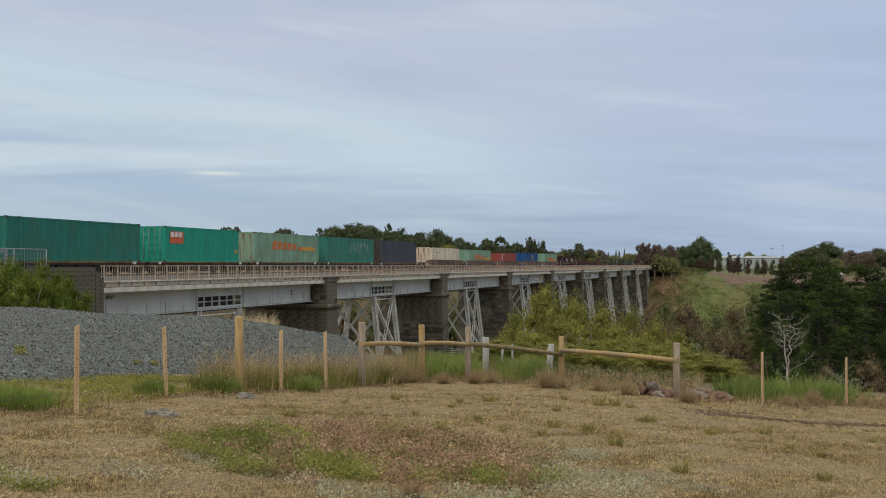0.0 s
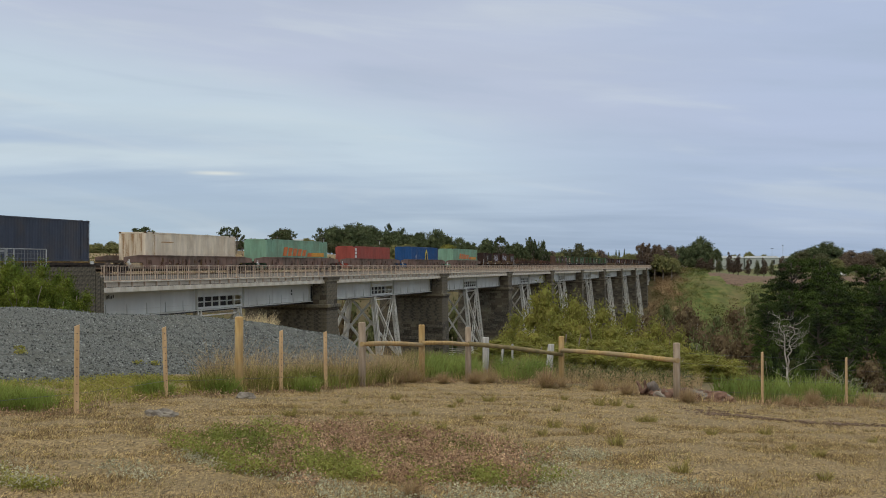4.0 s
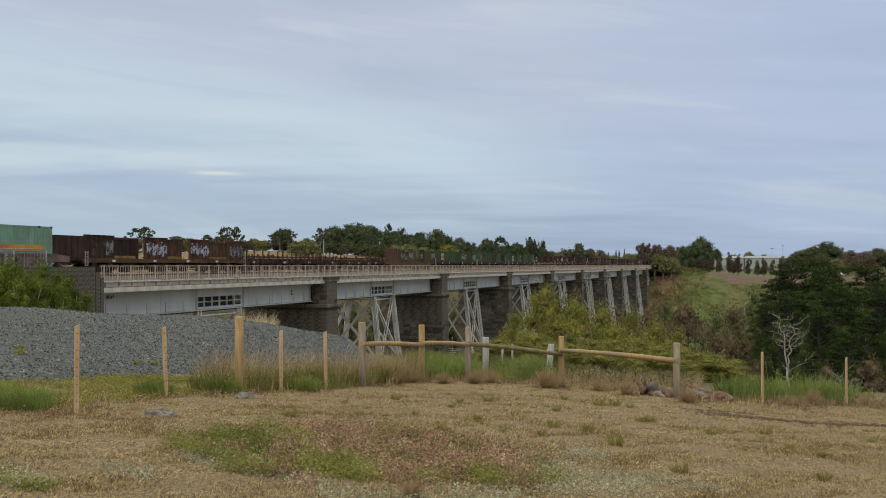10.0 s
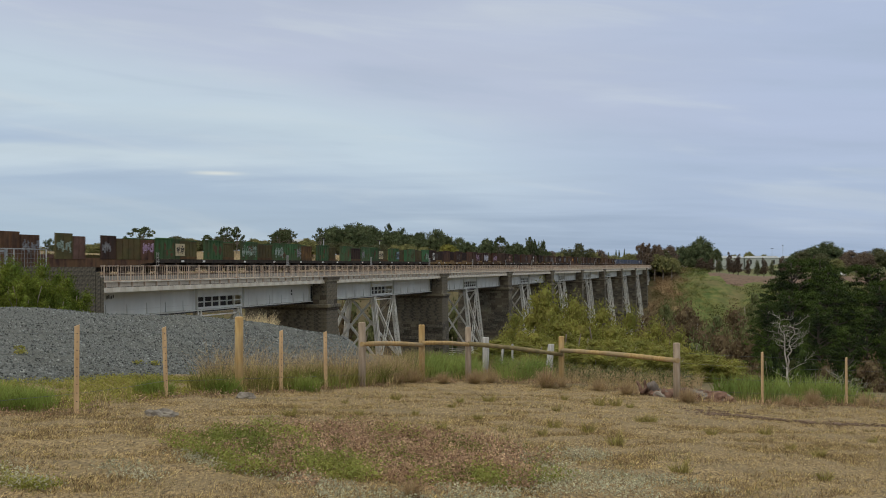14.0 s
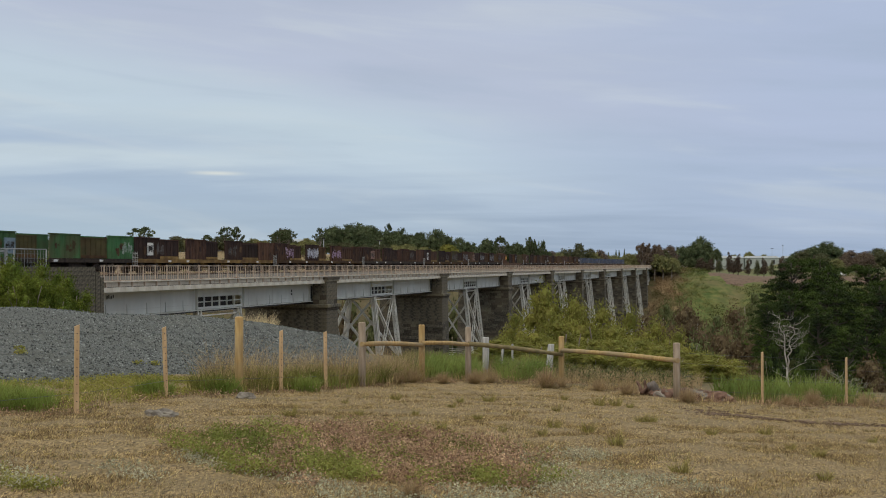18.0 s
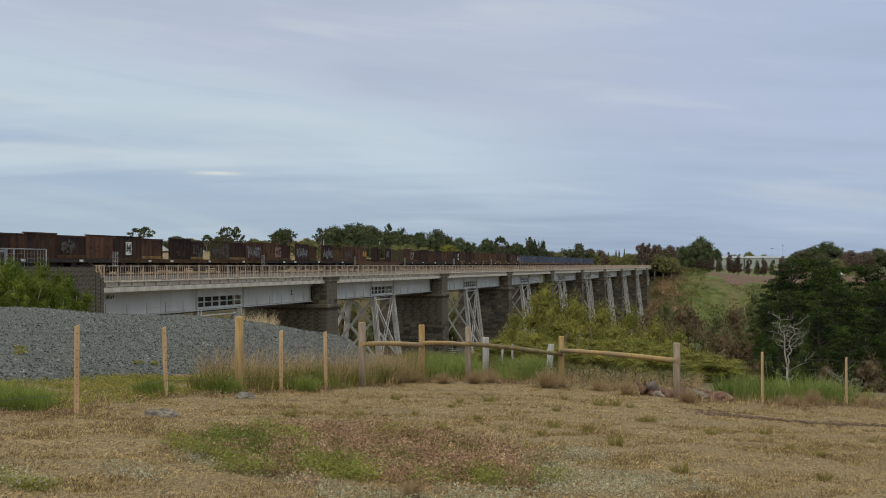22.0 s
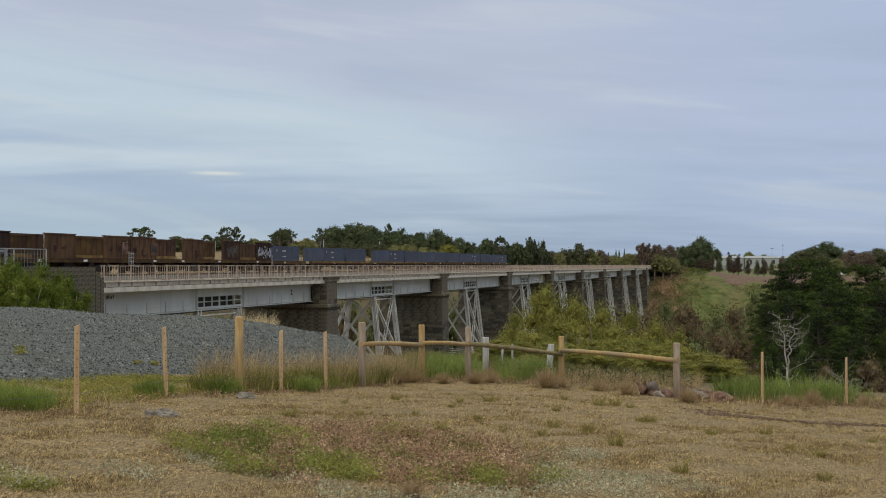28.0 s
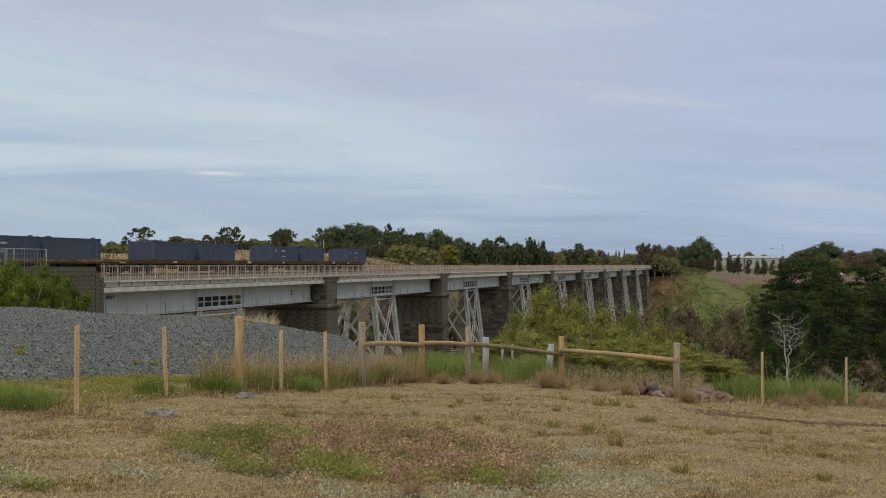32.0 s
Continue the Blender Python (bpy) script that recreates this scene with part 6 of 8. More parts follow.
FAR_TREES_C = [
    (-5.3, 320, 6.0, 4.3, 'olive'), (2.1, 338, 7.5, 4.4, 'yellow'), (6.1, 360, 10.4, 3.7, 'dense'), (9.8, 360, 8.8, 3.3, 'dense'),
    (12.7, 362, 6.8, 2.5, 'dense'), (16.3, 370, 10.5, 2.7, 'dense'), (21.7, 380, 11.4, 3.7, 'umbrella'), (22.5, 382, 8.4, 3.2, 'dense'),
    (28.9, 390, 9.5, 2.9, 'dense'), (35.8, 400, 11.6, 2.7, 'open'), (35.5, 402, 10.3, 2.5, 'dense'), (40.1, 400, 10.4, 2.5, 'open'),
    (35.3, 405, 7.4, 9.2, 'dense'), (20.9, 392, 6.4, 7.5, 'round'),
]
FAR_TREES_D = [
    (51.4, 420, 7.6, 5.2, 'round'), (57.3, 420, 9.8, 2.9, 'round'), (62.3, 425, 7.5, 3.4, 'round'), (67.7, 430, 7.1, 4.4, 'bronze'),
    (46.7, 425, 6.3, 2.9, 'bronze'), (78.0, 470, 6.4, 0.8, 'poplar'), (81.4, 470, 7.7, 0.8, 'poplar'), (83.0, 470, 7.5, 0.8, 'poplar'),
    (85.4, 470, 8.0, 0.8, 'poplar'), (75.0, 440, 4.7, 5.0, 'olive'), (86.2, 430, 10.0, 3.9, 'browngum'), (87.6, 432, 8.8, 3.9, 'bronze'),
    (94.4, 440, 9.5, 3.7, 'bronze'), (102.4, 450, 9.4, 3.8, 'bronze'), (97.8, 445, 7.3, 5.0, 'round'), (114.7, 480, 9.8, 4.3, 'dense'),
    (120.1, 482, 10.9, 4.4, 'dense'), (125.5, 484, 14.5, 5.8, 'dense'), (122.9, 480, 12.2, 5.4, 'dense'), (134.3, 490, 8.6, 2.5, 'dense'),
    (93.7, 440, 4.2, 4.5, 'olive'), (101.1, 440, 3.5, 4.5, 'olive'), (84.2, 436, 5.7, 4.9, 'olive'),
]
FAR_TREES_E = [
    (214.4, 700, 9.9, 5.5, 'olive'), (225.1, 700, 7.9, 4.0, 'olive'), (200.8, 690, 7.8, 3.5, 'olive'), (187.3, 520, 8.6, 5.9, 'round'),
    (193.2, 520, 11.2, 5.9, 'dense'), (199.7, 520, 13.0, 7.1, 'dense'), (204.9, 520, 10.3, 4.7, 'dense'), (183.8, 522, 6.8, 4.1, 'dense'),
    (206.2, 505, 8.0, 6.3, 'bronze'), (211.2, 500, 7.4, 5.7, 'bronze'), (198.6, 490, 4.7, 7.2, 'bronze'), (226.1, 520, 9.4, 7.1, 'round'),
    (235.9, 520, 9.4, 7.7, 'round'), (189.1, 480, 3.5, 4.9, 'olive'), (190.0, 500, 6.5, 4.5, 'round'),
]
FAR_BASE = [
    (4.4, 352, 7.4, 3.2, 'dense'), (14.3, 372, 7.4, 3.4, 'dense'), (19.1, 384, 8.1, 3.0, 'dense'), (26.2, 392, 8.2, 3.3, 'dense'),
    (32.6, 400, 7.9, 3.2, 'dense'), (38.4, 404, 8.0, 3.2, 'dense'), (42.5, 404, 6.4, 2.3, 'dense'), (-27.6, 338, 9.8, 3.8, 'dense'),
    (-22.7, 345, 10.6, 4.3, 'dense'), (-15.7, 346, 10.8, 3.9, 'dense'), (-9.4, 346, 10.0, 3.9, 'dense'), (48.4, 415, 5.7, 3.8, 'olive'),
    (55.4, 418, 6.9, 3.8, 'round'), (63.9, 424, 5.5, 4.3, 'olive'), (80.5, 436, 5.4, 3.9, 'olive'),
]
DECK_END_BUSHES = [
    (91.6, 432, 5.0, 3.4, 'olive'), (95.2, 432, 4.4, 3.2, 'olive'), (99.0, 432, 3.4, 2.9, 'olive'),
]
ROW_TREES = [
    (117.5, 455, 3.6, 2.6, 'row'), (122.1, 455, 3.4, 2.3, 'row'), (126.0, 455, 2.8, 2.1, 'greenrow'), (130.4, 455, 6.5, 1.8, 'row'),
    (134.5, 455, 5.2, 2.3, 'row'), (139.1, 455, 3.6, 1.5, 'row'), (143.2, 455, 2.8, 1.8, 'greenrow'), (146.3, 455, 3.6, 2.1, 'row'),
    (149.9, 455, 2.6, 1.5, 'greenrow'), (154.8, 455, 4.7, 2.3, 'row'), (162.6, 455, 4.4, 1.8, 'row'), (169.0, 455, 4.7, 2.3, 'row'),
    (119.3, 455, 1.8, 2.1, 'row'), (132.4, 455, 2.3, 2.1, 'row'),
]
PINES = [
    (40.6, 120, -1.9, 3.7, 'pine'), (44.6, 118, 0.2, 4.3, 'pine'), (43.0, 112, -1.0, 4.4, 'pine'), (40.8, 116, -0.1, 4.1, 'pine'), (48.1, 124, -0.9, 4.6, 'pine'), (51.9, 122, -0.5, 5.0, 'pine'),
    (55.4, 120, -0.6, 4.8, 'pine'), (33.5, 96, -3.0, 3.6, 'pine'), (41.0, 104, -2.5, 4.1, 'pine'), (45.7, 104, -2.3, 4.4, 'pine'),
    (30.0, 92, -3.9, 2.3, 'pine'), (33.2, 88, -4.1, 3.0, 'pine'), (36.5, 86, -4.2, 3.2, 'pine'), (38.8, 84, -4.3, 2.9, 'pine'),
    (27.0, 80, -4.8, 2.3, 'pine'), (31.6, 78, -5.3, 2.5, 'pine'),
]
WATTLES = [
    (4.8, 66, -3.4, 2.2, 'w'), (7.2, 70, -1.8, 3.3, 'w'), (8.9, 68, -2.5, 3.1, 'w'), (10.2, 64, -2.9, 2.9, 'w'),
    (12.4, 66, -3.3, 2.8, 'w'), (13.2, 62, -3.7, 2.3, 'w'), (13.7, 58, -4.0, 2.0, 'w'), (13.8, 53, -4.7, 1.6, 'w'),
    (6.4, 56, -3.2, 2.5, 'w'), (9.1, 54, -3.5, 2.6, 'w'), (14.0, 51, -5.0, 1.3, 'w'), (10.6, 51, -4.0, 1.8, 'w'),
    (4.6, 56, -4.0, 1.8, 'w'), (3.6, 44, -3.8, 1.2, 'w'), (5.5, 45, -3.7, 1.5, 'w'), (7.1, 44, -3.8, 1.4, 'w'),
    (8.5, 42, -3.8, 1.2, 'w'), (9.6, 40, -3.8, 1.0, 'w'), (10.6, 39, -4.0, 0.8, 'w'), (2.1, 42, -4.1, 0.9, 'w'),
]
BAND = [
    (15.2, 440, 5.2, 7.5, 'olive'), (23.9, 440, 4.7, 7.5, 'olive'), (31.4, 440, 5.0, 7.5, 'olive'), (38.9, 440, 5.7, 7.5, 'olive'),
    (45.8, 440, 4.7, 7.5, 'olive'), (53.8, 440, 5.0, 7.5, 'olive'), (61.3, 440, 5.5, 7.5, 'olive'), (69.3, 440, 4.7, 7.5, 'olive'),
    (77.5, 440, 5.0, 7.5, 'olive'), (85.0, 440, 4.5, 7.5, 'olive'), (91.7, 440, 4.0, 7.5, 'olive'), (97.2, 440, 2.7, 5.5, 'olive'),
]
HEDGE = [
    (-126.3, 292, 6.3, 5.2, 'round'), (-116.4, 284, 5.5, 4.6, 'olive'), (-109.9, 288, 6.5, 4.7, 'round'), (-100.5, 280, 6.0, 4.1, 'olive'),
    (-91.5, 272, 6.2, 4.0, 'olive'), (-92.8, 288, 7.2, 4.2, 'olive'), (-85.0, 276, 6.6, 4.1, 'olive'), (-81.4, 288, 7.8, 4.7, 'round'),
    (-72.8, 280, 7.9, 4.9, 'round'), (-67.2, 280, 7.3, 4.5, 'round'), (-64.3, 288, 7.2, 5.1, 'round'), (-55.2, 268, 6.7, 3.9, 'round'),
    (-54.5, 284, 7.4, 4.2, 'olive'), (-51.1, 292, 7.9, 4.7, 'olive'), (-45.3, 292, 7.6, 4.7, 'round'), (-37.6, 272, 7.1, 4.4, 'olive'),
]
THICKET = [
    (1.8, 33, -3.2, 1.25, 'w'), (2.6, 33, -3.0, 1.25, 'w'), (3.5, 34, -2.9, 1.25, 'w'), (4.2, 33, -2.7, 1.25, 'w'),
    (5.1, 34, -2.6, 1.25, 'w'), (5.7, 33, -2.5, 1.25, 'w'), (6.7, 34, -2.6, 1.25, 'w'), (7.1, 33, -2.7, 1.25, 'w'),
    (8.0, 34, -2.9, 1.25, 'w'), (8.4, 33, -3.1, 1.25, 'w'), (9.3, 34, -3.5, 1.25, 'w'), (3.7, 30.5, -2.9, 1.0, 'w'),
    (4.8, 30.5, -2.9, 1.0, 'w'), (5.8, 30.5, -2.8, 1.0, 'w'), (6.8, 30.5, -3.0, 1.0, 'w'),
]
SCRUB_A = [
    (76.0, 340, -14.0, 5.2, 'g'), (72.0, 330, -14.5, 5.0, 'g'), (60.0, 262, -16.0, 5.6, 'b'), (64.5, 270, -17.5, 5.6, 'b'), (58.0, 240, -17.0, 5.2, 'b'),
    (62.0, 250, -13.7, 7.1, 'b'), (58.7, 220, -13.3, 7.0, 'g'),
    (48.9, 210, -14.2, 5.5, 'b'), (70.1, 240, -11.3, 7.6, 'b'), (54.4, 180, -11.3, 5.7, 'g'), (41.7, 150, -11.0, 4.8, 'b'),
    (37.1, 120, -9.3, 3.0, 'b'), (35.4, 140, -11.3, 4.0, 'g'), (93.6, 300, -8.7, 6.8, 'g'), 
    (26.2, 120, -10.8, 2.3, 'g'), (28.3, 95, -9.2, 1.8, 'b'), (26.8, 85, -8.7, 1.4, 'b'), (27.9, 80, -7.7, 1.4, 'g'),
    (29.1, 76, -7.8, 1.7, 'b'), (32.5, 76, -7.4, 1.7, 'b'), (-15.8, 170, -6.8, 3.5, 'g'), (-13.3, 190, -8.2, 3.9, 'g'),
]
SCRUB_B = [
    (-6.1, 200, -8.9, 4.5, 'b'), (-16.5, 150, -6.5, 3.1, 'b'), (-8.5, 160, -8.2, 3.6, 'g'), (2.0, 220, -9.5, 4.2, 'g'),
    (11.2, 260, -9.0, 5.0, 'b'), (24.8, 300, -8.7, 5.8, 'g'), (-18.7, 135, -6.0, 2.3, 'b'), (44.0, 360, -6.3, 6.9, 'g'),
    (67.3, 300, -12.3, 5.0, 'g'),
    (39.4, 190, -9.8, 4.3, 'b'), (56.1, 230, -9.9, 5.2, 'b'), (63.3, 230, -11.9, 6.5, 'g'), (43.9, 170, -11.6, 4.8, 'b'),
    (35.1, 120, -9.6, 3.4, 'b'), (26.4, 100, -9.1, 2.5, 'g'), (23.2, 70, -5.7, 1.8, 'p'), (23.8, 66, -5.7, 1.9, 'p'),
]
SCRUB_C = [
    (26.8, 68, -5.6, 2.1, 'p'), (28.3, 66, -5.3, 2.0, 'p'), (29.2, 64, -5.4, 1.8, 'p'), (22.3, 72, -6.5, 1.4, 'p'),
    (22.6, 60, -6.2, 1.5, 'p'), (25.0, 60, -6.1, 1.6, 'p'), (20.4, 60, -6.3, 1.2, 'p'),
]
for table in (FAR_TREES_A, FAR_TREES_B, FAR_TREES_C, FAR_TREES_D, FAR_TREES_E, FAR_BASE, DECK_END_BUSHES, ROW_TREES, BAND, HEDGE, PINES, WATTLES, THICKET, SCRUB_A, SCRUB_B):
    for x, y, top, half, kind in table:
        plant(x, y, top, half, kind)
for x, y, top, half in ((-25.0, 57.5, 0.05, 2.3), (-22.9, 57.0, -0.1, 1.9), (-21.7, 56.4, -0.6, 1.3), (-27.3, 56.5, 0.0, 2.2), (-23.8, 55.5, -0.8, 2.2), (-26.3, 55.0, -0.8, 2.2), (-22.3, 55.2, -1.2, 1.5), (-24.3, 56.6, -0.1, 2.0), (-25.6, 55.8, -0.25, 2.0), (-21.0, 56.0, -0.75, 1.5), (-21.6, 55.0, -1.3, 1.6), (-22.8, 54.6, -0.55, 1.7), (-26.8, 54.4, -0.5, 1.9)):
    plant(x, y, top, half, "s")


def dead_tree(x, y, h, seed):
    g = random.Random(seed)
    ob = thing("dead_tree", Matrix.Translation((x, y, gz(x, y) - 0.1)), "bleached leafless dead tree in front of the cypresses", "tree")
    fork = Vector((-0.08, 0, h * 0.52))
    tips = (Vector((-0.55, 0.1, h)), Vector((0.35, -0.1, h * 0.93)))
    bm = bmesh.new()
    limb(bm, (0, 0, 0), fork, 0.11, 0.065, 0.10, g, 6, 8)
    part("trunk", bm, M_DEADWOOD, ob)
    for n, tip in enumerate(tips):
        bm = bmesh.new()
        limb(bm, fork, tip, 0.055, 0.008, 0.16, g, 8, 7)
        part("leader", bm, M_DEADWOOD, ob)
        for i in range(17):
            f = 0.05 + 0.88 * i / 16
            p = fork.lerp(tip, f) if i > 4 else Vector((0, 0, h * (0.22 + 0.065 * i)))
            a = (0.0 if (i + n) % 2 else 3.14) + g.uniform(-0.8, 0.8)
            ln = g.uniform(0.5, 1.9) * (1.15 - 0.6 * f)
            q = p + Vector((ln * math.cos(a), ln * math.sin(a), ln * g.uniform(0.05, 0.75)))
            bm = bmesh.new()
            limb(bm, p, q, 0.016, 0.003, 0.17, g, 7, 5)
            for k in (0.3, 0.45, 0.6, 0.75, 0.9):
                s = p.lerp(q, k)
                limb(bm, s, s + Vector((ln * g.uniform(-0.1, 0.3) * math.cos(a), 0.1, ln * g.uniform(0.15, 0.4))), 0.007, 0.002, 0.05, g, 3, 4)
            part("branch", bm, M_DEADWOOD, ob)


dead_tree(20.75, 60.0, 6.7, 3)
dead_tree(26.6, 66.0, 4.6, 8)


# ---- grass ----
def blades(name, spots, h, spread, material, seed, per=10, width=0.006, lean=0.5, bent=True):
    """Bent grass blades, per of them round each spot (x, y, z, size)."""
    g = np.random.default_rng(seed)
    s = np.repeat(np.asarray(spots, float), per, axis=0)
    n = len(s)
    a = g.uniform(0, 2 * np.pi, n)
    r = spread * np.sqrt(g.random(n)) * s[:, 3]
    base = s[:, :3] + np.stack([r * np.cos(a), r * np.sin(a), np.zeros(n)], 1)
    hh = h * s[:, 3] * g.uniform(0.5, 1.1, n)
    a2 = a + g.normal(0, 0.8, n)
    le = lean * g.uniform(0.1, 1.0, n) * hh
    out = np.stack([np.cos(a2), np.sin(a2), np.zeros(n)], 1)
    side = np.stack([-np.sin(a2 + 1.0), np.cos(a2 + 1.0), np.zeros(n)], 1) * (width * g.uniform(0.6, 1.4, n))[:, None]
    up = np.array([0, 0, 1.0])
    mid = base + out * (le * 0.35)[:, None] + up * (hh * 0.6)[:, None]
    tip = base + out * le[:, None] + up * (hh * np.sqrt(np.clip(1 - (le / hh) ** 2 * 0.6, 0.15, 1)))[:, None]
    if not bent:
        return quads(name, np.stack([base - side, base + side, tip + side * 0.2, tip - side * 0.2], 1), material)
    v = np.stack([base - side, base + side, mid + side * 0.8, mid - side * 0.8, mid - side * 0.8, mid + side * 0.8, tip + side * 0.15, tip - side * 0.15], 1)
    return quads(name, v, material)


def strew(n, x0, x1, y0, y1, seed, keep=None, size=(0.7, 1.3)):
    g = np.random.default_rng(seed)
    x, y = g.uniform(x0, x1, n), g.uniform(y0, y1, n)
    if keep is not None:
        k = keep(x, y)
        x, y = x[k], y[k]
    return np.stack([x, y, ground_z(x, y) - 0.01, g.uniform(*size, len(x))], 1)


FENCE_L = [(-5.6, 9.8), (-4.69, 12.8), (-4.39, 15.9), (-3.53, 17.3), (-2.95, 18.2), (-2.27, 19.4), (-1.66, 20.5)]
FENCE_R = [(-1.66, 20.5), (-0.5, 23.5), (0.62, 24.5), (3.08, 26.0), (5.05, 21.6), (6.8, 21.3), (9.04, 22.4), (12.4, 23.4)]


def edge_y(x):
    """The fence line's distance at x, where the mown paddock ends."""
    xs = [p[0] for p in (FENCE_L[1:] + FENCE_R[1:])]
    ys = [p[1] for p in (FENCE_L[1:] + FENCE_R[1:])]
    return np.interp(x, xs, ys)


def patch(x, y, cx, cy, rx, ry):
    return ((x - cx) / rx) ** 2 + ((y - cy) / ry) ** 2


def wobble(x, y, f=0.8, p=0.0):
    return np.sin(x * f * 1.7 + p) * np.sin(y * f * 1.3 + 2 * p) + 0.5 * np.sin(x * f * 4.1 + y * f * 3.3 + p)


def build_grass():
    def inside(x, y):
        return (np.abs(x) < 0.47 * y + 1.0) & (y < edge_y(x) - 0.2)
    tagged(new("dry_grass", blades("dry_grass", strew(75000, -13, 13, 6.8, 25, 1, inside, (0.5, 1.4)), 0.042, 0.05, M_STRAW, 2, 4, 0.0042, 1.7, False)), "short dry straw-coloured mown grass of the paddock", "grass", kind="stuff")
    near = strew(110000, -7.5, 7.5, 6.8, 15.5, 201, inside, (0.4, 1.3))
    tagged(new("fine_straw", blades("fine_straw", near[::2], 0.034, 0.045, M_STRAW, 202, 3, 0.0042, 1.6, False)), "fine broken straw lying over the paddock", "grass", kind="stuff")
    tagged(new("fine_litter", blades("fine_litter", near[1::2], 0.032, 0.045, M_DEADGRASS, 203, 3, 0.0042, 1.6, False)), "fine brown litter lying over the paddock", "grass", kind="stuff")
    tagged(new("dead_grass", blades("dead_grass", strew(42000, -13, 13, 6.8, 25, 71, lambda x, y: inside(x, y) & (wobble(x, y, 2.2, 0.3) + 0.8 * wobble(x, y, 0.5, 1.1) > 0.0), (0.5, 1.5)), 0.036, 0.05, M_DEADGRASS, 72, 4, 0.0042, 1.5, False)), "brown dead grass in patches over the paddock", "grass", kind="stuff")
    tagged(new("sparse_green_grass", blades("sparse_green_grass", strew(16000, -13, 13, 6.8, 25, 3, lambda x, y: inside(x, y) & (wobble(x, y, 0.6) + 0.6 * wobble(x, y, 2.6, 2.0) > 0.3), (0.5, 1.4)), 0.036, 0.07, M_DULLGREEN, 4, 4, 0.0032, 1.6, False)), "sparse dull green grass among the straw", "grass", kind="stuff")
    # small raised tufts that roughen the mown paddock
    def tufted(x, y):
        return inside(x, y) & (wobble(x, y, 1.7, 0.9) + 0.7 * wobble(x, y, 0.45, 2.1) > -0.6)
    tu = strew(26000, -13, 13, 6.8, 25, 161, tufted, (0.4, 1.5))
    for name, part_of, material, words in (("straw_tufts", tu[::3], M_STRAW, "straw-coloured raised tufts in the mown paddock"), ("dead_tufts", tu[1::3], M_DEADGRASS, "brown dead tufts in the mown paddock"), ("dull_tufts", tu[2::5], M_DULLGREEN, "dull green tufts in the mown paddock")):
        tagged(new(name, blades(name, part_of, 0.045, 0.035, material, len(name), 11, 0.0028, 1.3, False)), words, "grass", kind="stuff")
    # long grass on and behind the fence line
    def verge(x, y):
        e = edge_y(x)
        return (y > e - 0.5 - 0.4 * wobble(x, y, 1.1)) & (y < e + 3.2) & (np.abs(x) < 0.5 * y + 1)
    g1 = strew(5200, -8, 13, 10, 30, 5, lambda x, y: verge(x, y) & (x > -2.2) & ((x < 2.2) | (x > 6.5)) & (wobble(x, y, 0.9, 1.0) > 0.25 + 0.75 * (x > 5)), (0.4, 1.15))
    tagged(new("long_green_grass", blades("long_green_grass", g1, 0.32, 0.10, M_GREENBLADE, 6, 9, 0.006, 0.7)), "long green grass along the fence line", "grass", kind="stuff")
    g2 = strew(4200, -8, 13, 10, 30, 7, lambda x, y: verge(x, y) & (wobble(x, y, 0.9, 1.0) < 0.45) & ((x > -3) | (y < edge_y(x) + 2.4)), (0.5, 1.2))
    tagged(new("long_dry_grass", blades("long_dry_grass", g2, 0.26, 0.10, M_STRAW, 8, 8, 0.004, 0.7)), "long dry straw grass along the fence line", "grass", kind="stuff")
    g3 = strew(2600, -8, 13, 17, 30, 9, lambda x, y: verge(x, y) & (wobble(x, y, 0.7, 2.2) > 0.2), (0.6, 1.1))
    tagged(new("seeding_grass", blades("seeding_grass", g3, 0.26, 0.16, M_SEED, 10, 10, 0.003, 1.2)), "hazy pinkish seeding grass along the fence line", "grass", kind="stuff")
    # tall weeds behind the rails and on the edge of the drop
    g4 = strew(5200, -2.5, 15, 22, 40, 11, lambda x, y: (y > edge_y(x) + 0.4) & (y < edge_y(x) + 3.2) & (wobble(x, y, 0.5, 0.4) > 0.3) & ((x < 2.4) | ((x > 6.5) & (wobble(x, y, 1.6, 1.2) > 0.7))), (0.4, 1.1))
    tagged(new("tall_weeds", blades("tall_weeds", g4, 0.36, 0.18, M_WEED, 12, 8, 0.009, 0.7)), "tall green weeds at the edge of the drop", "grass", kind="stuff")
    # low yellow-green ground cover at the foot of the gravel
    g5 = strew(22000, -10.5, -2, 11, 26, 13, lambda x, y: (y > edge_y(x) + 0.1) & (y < edge_y(x) + np.where(x < -4.2, 7.5, 3.6)) & (wobble(x, y, 1.0, 3.0) > -0.9), (0.6, 1.2))
    tagged(new("ground_cover", leaf_rows("ground_cover", g5, 0.018, M_COVER, 14, 9, 0.09)), "low yellow-green ground cover at the foot of the gravel", "ground cover", kind="stuff")
    g7 = strew(4200, -4.4, -0.6, 17, 27, 31, lambda x, y: (y > edge_y(x) + 0.3) & (y < edge_y(x) + 3.4) & (wobble(x, y, 1.2, 0.3) > -0.1), (0.4, 1.25))
    tagged(new("tall_dry_grass", blades("tall_dry_grass", g7[::3], 0.80, 0.16, M_STRAW, 32, 7, 0.003, 0.9)), "tall straw grass behind the fence stakes", "grass", kind="stuff")
    tagged(new("tall_seeding_grass", blades("tall_seeding_grass", g7[1::2], 0.82, 0.16, M_SEED, 132, 7, 0.003, 0.9)), "tall pinkish seeding grass behind the fence stakes", "grass", kind="stuff")
    gt = strew(5200, -4.3, -0.5, 17, 26, 98, lambda x, y: (y > edge_y(x)) & (y < edge_y(x) + 2.6) & (wobble(x, y, 1.4, 0.7) > -0.7), (0.4, 1.2))
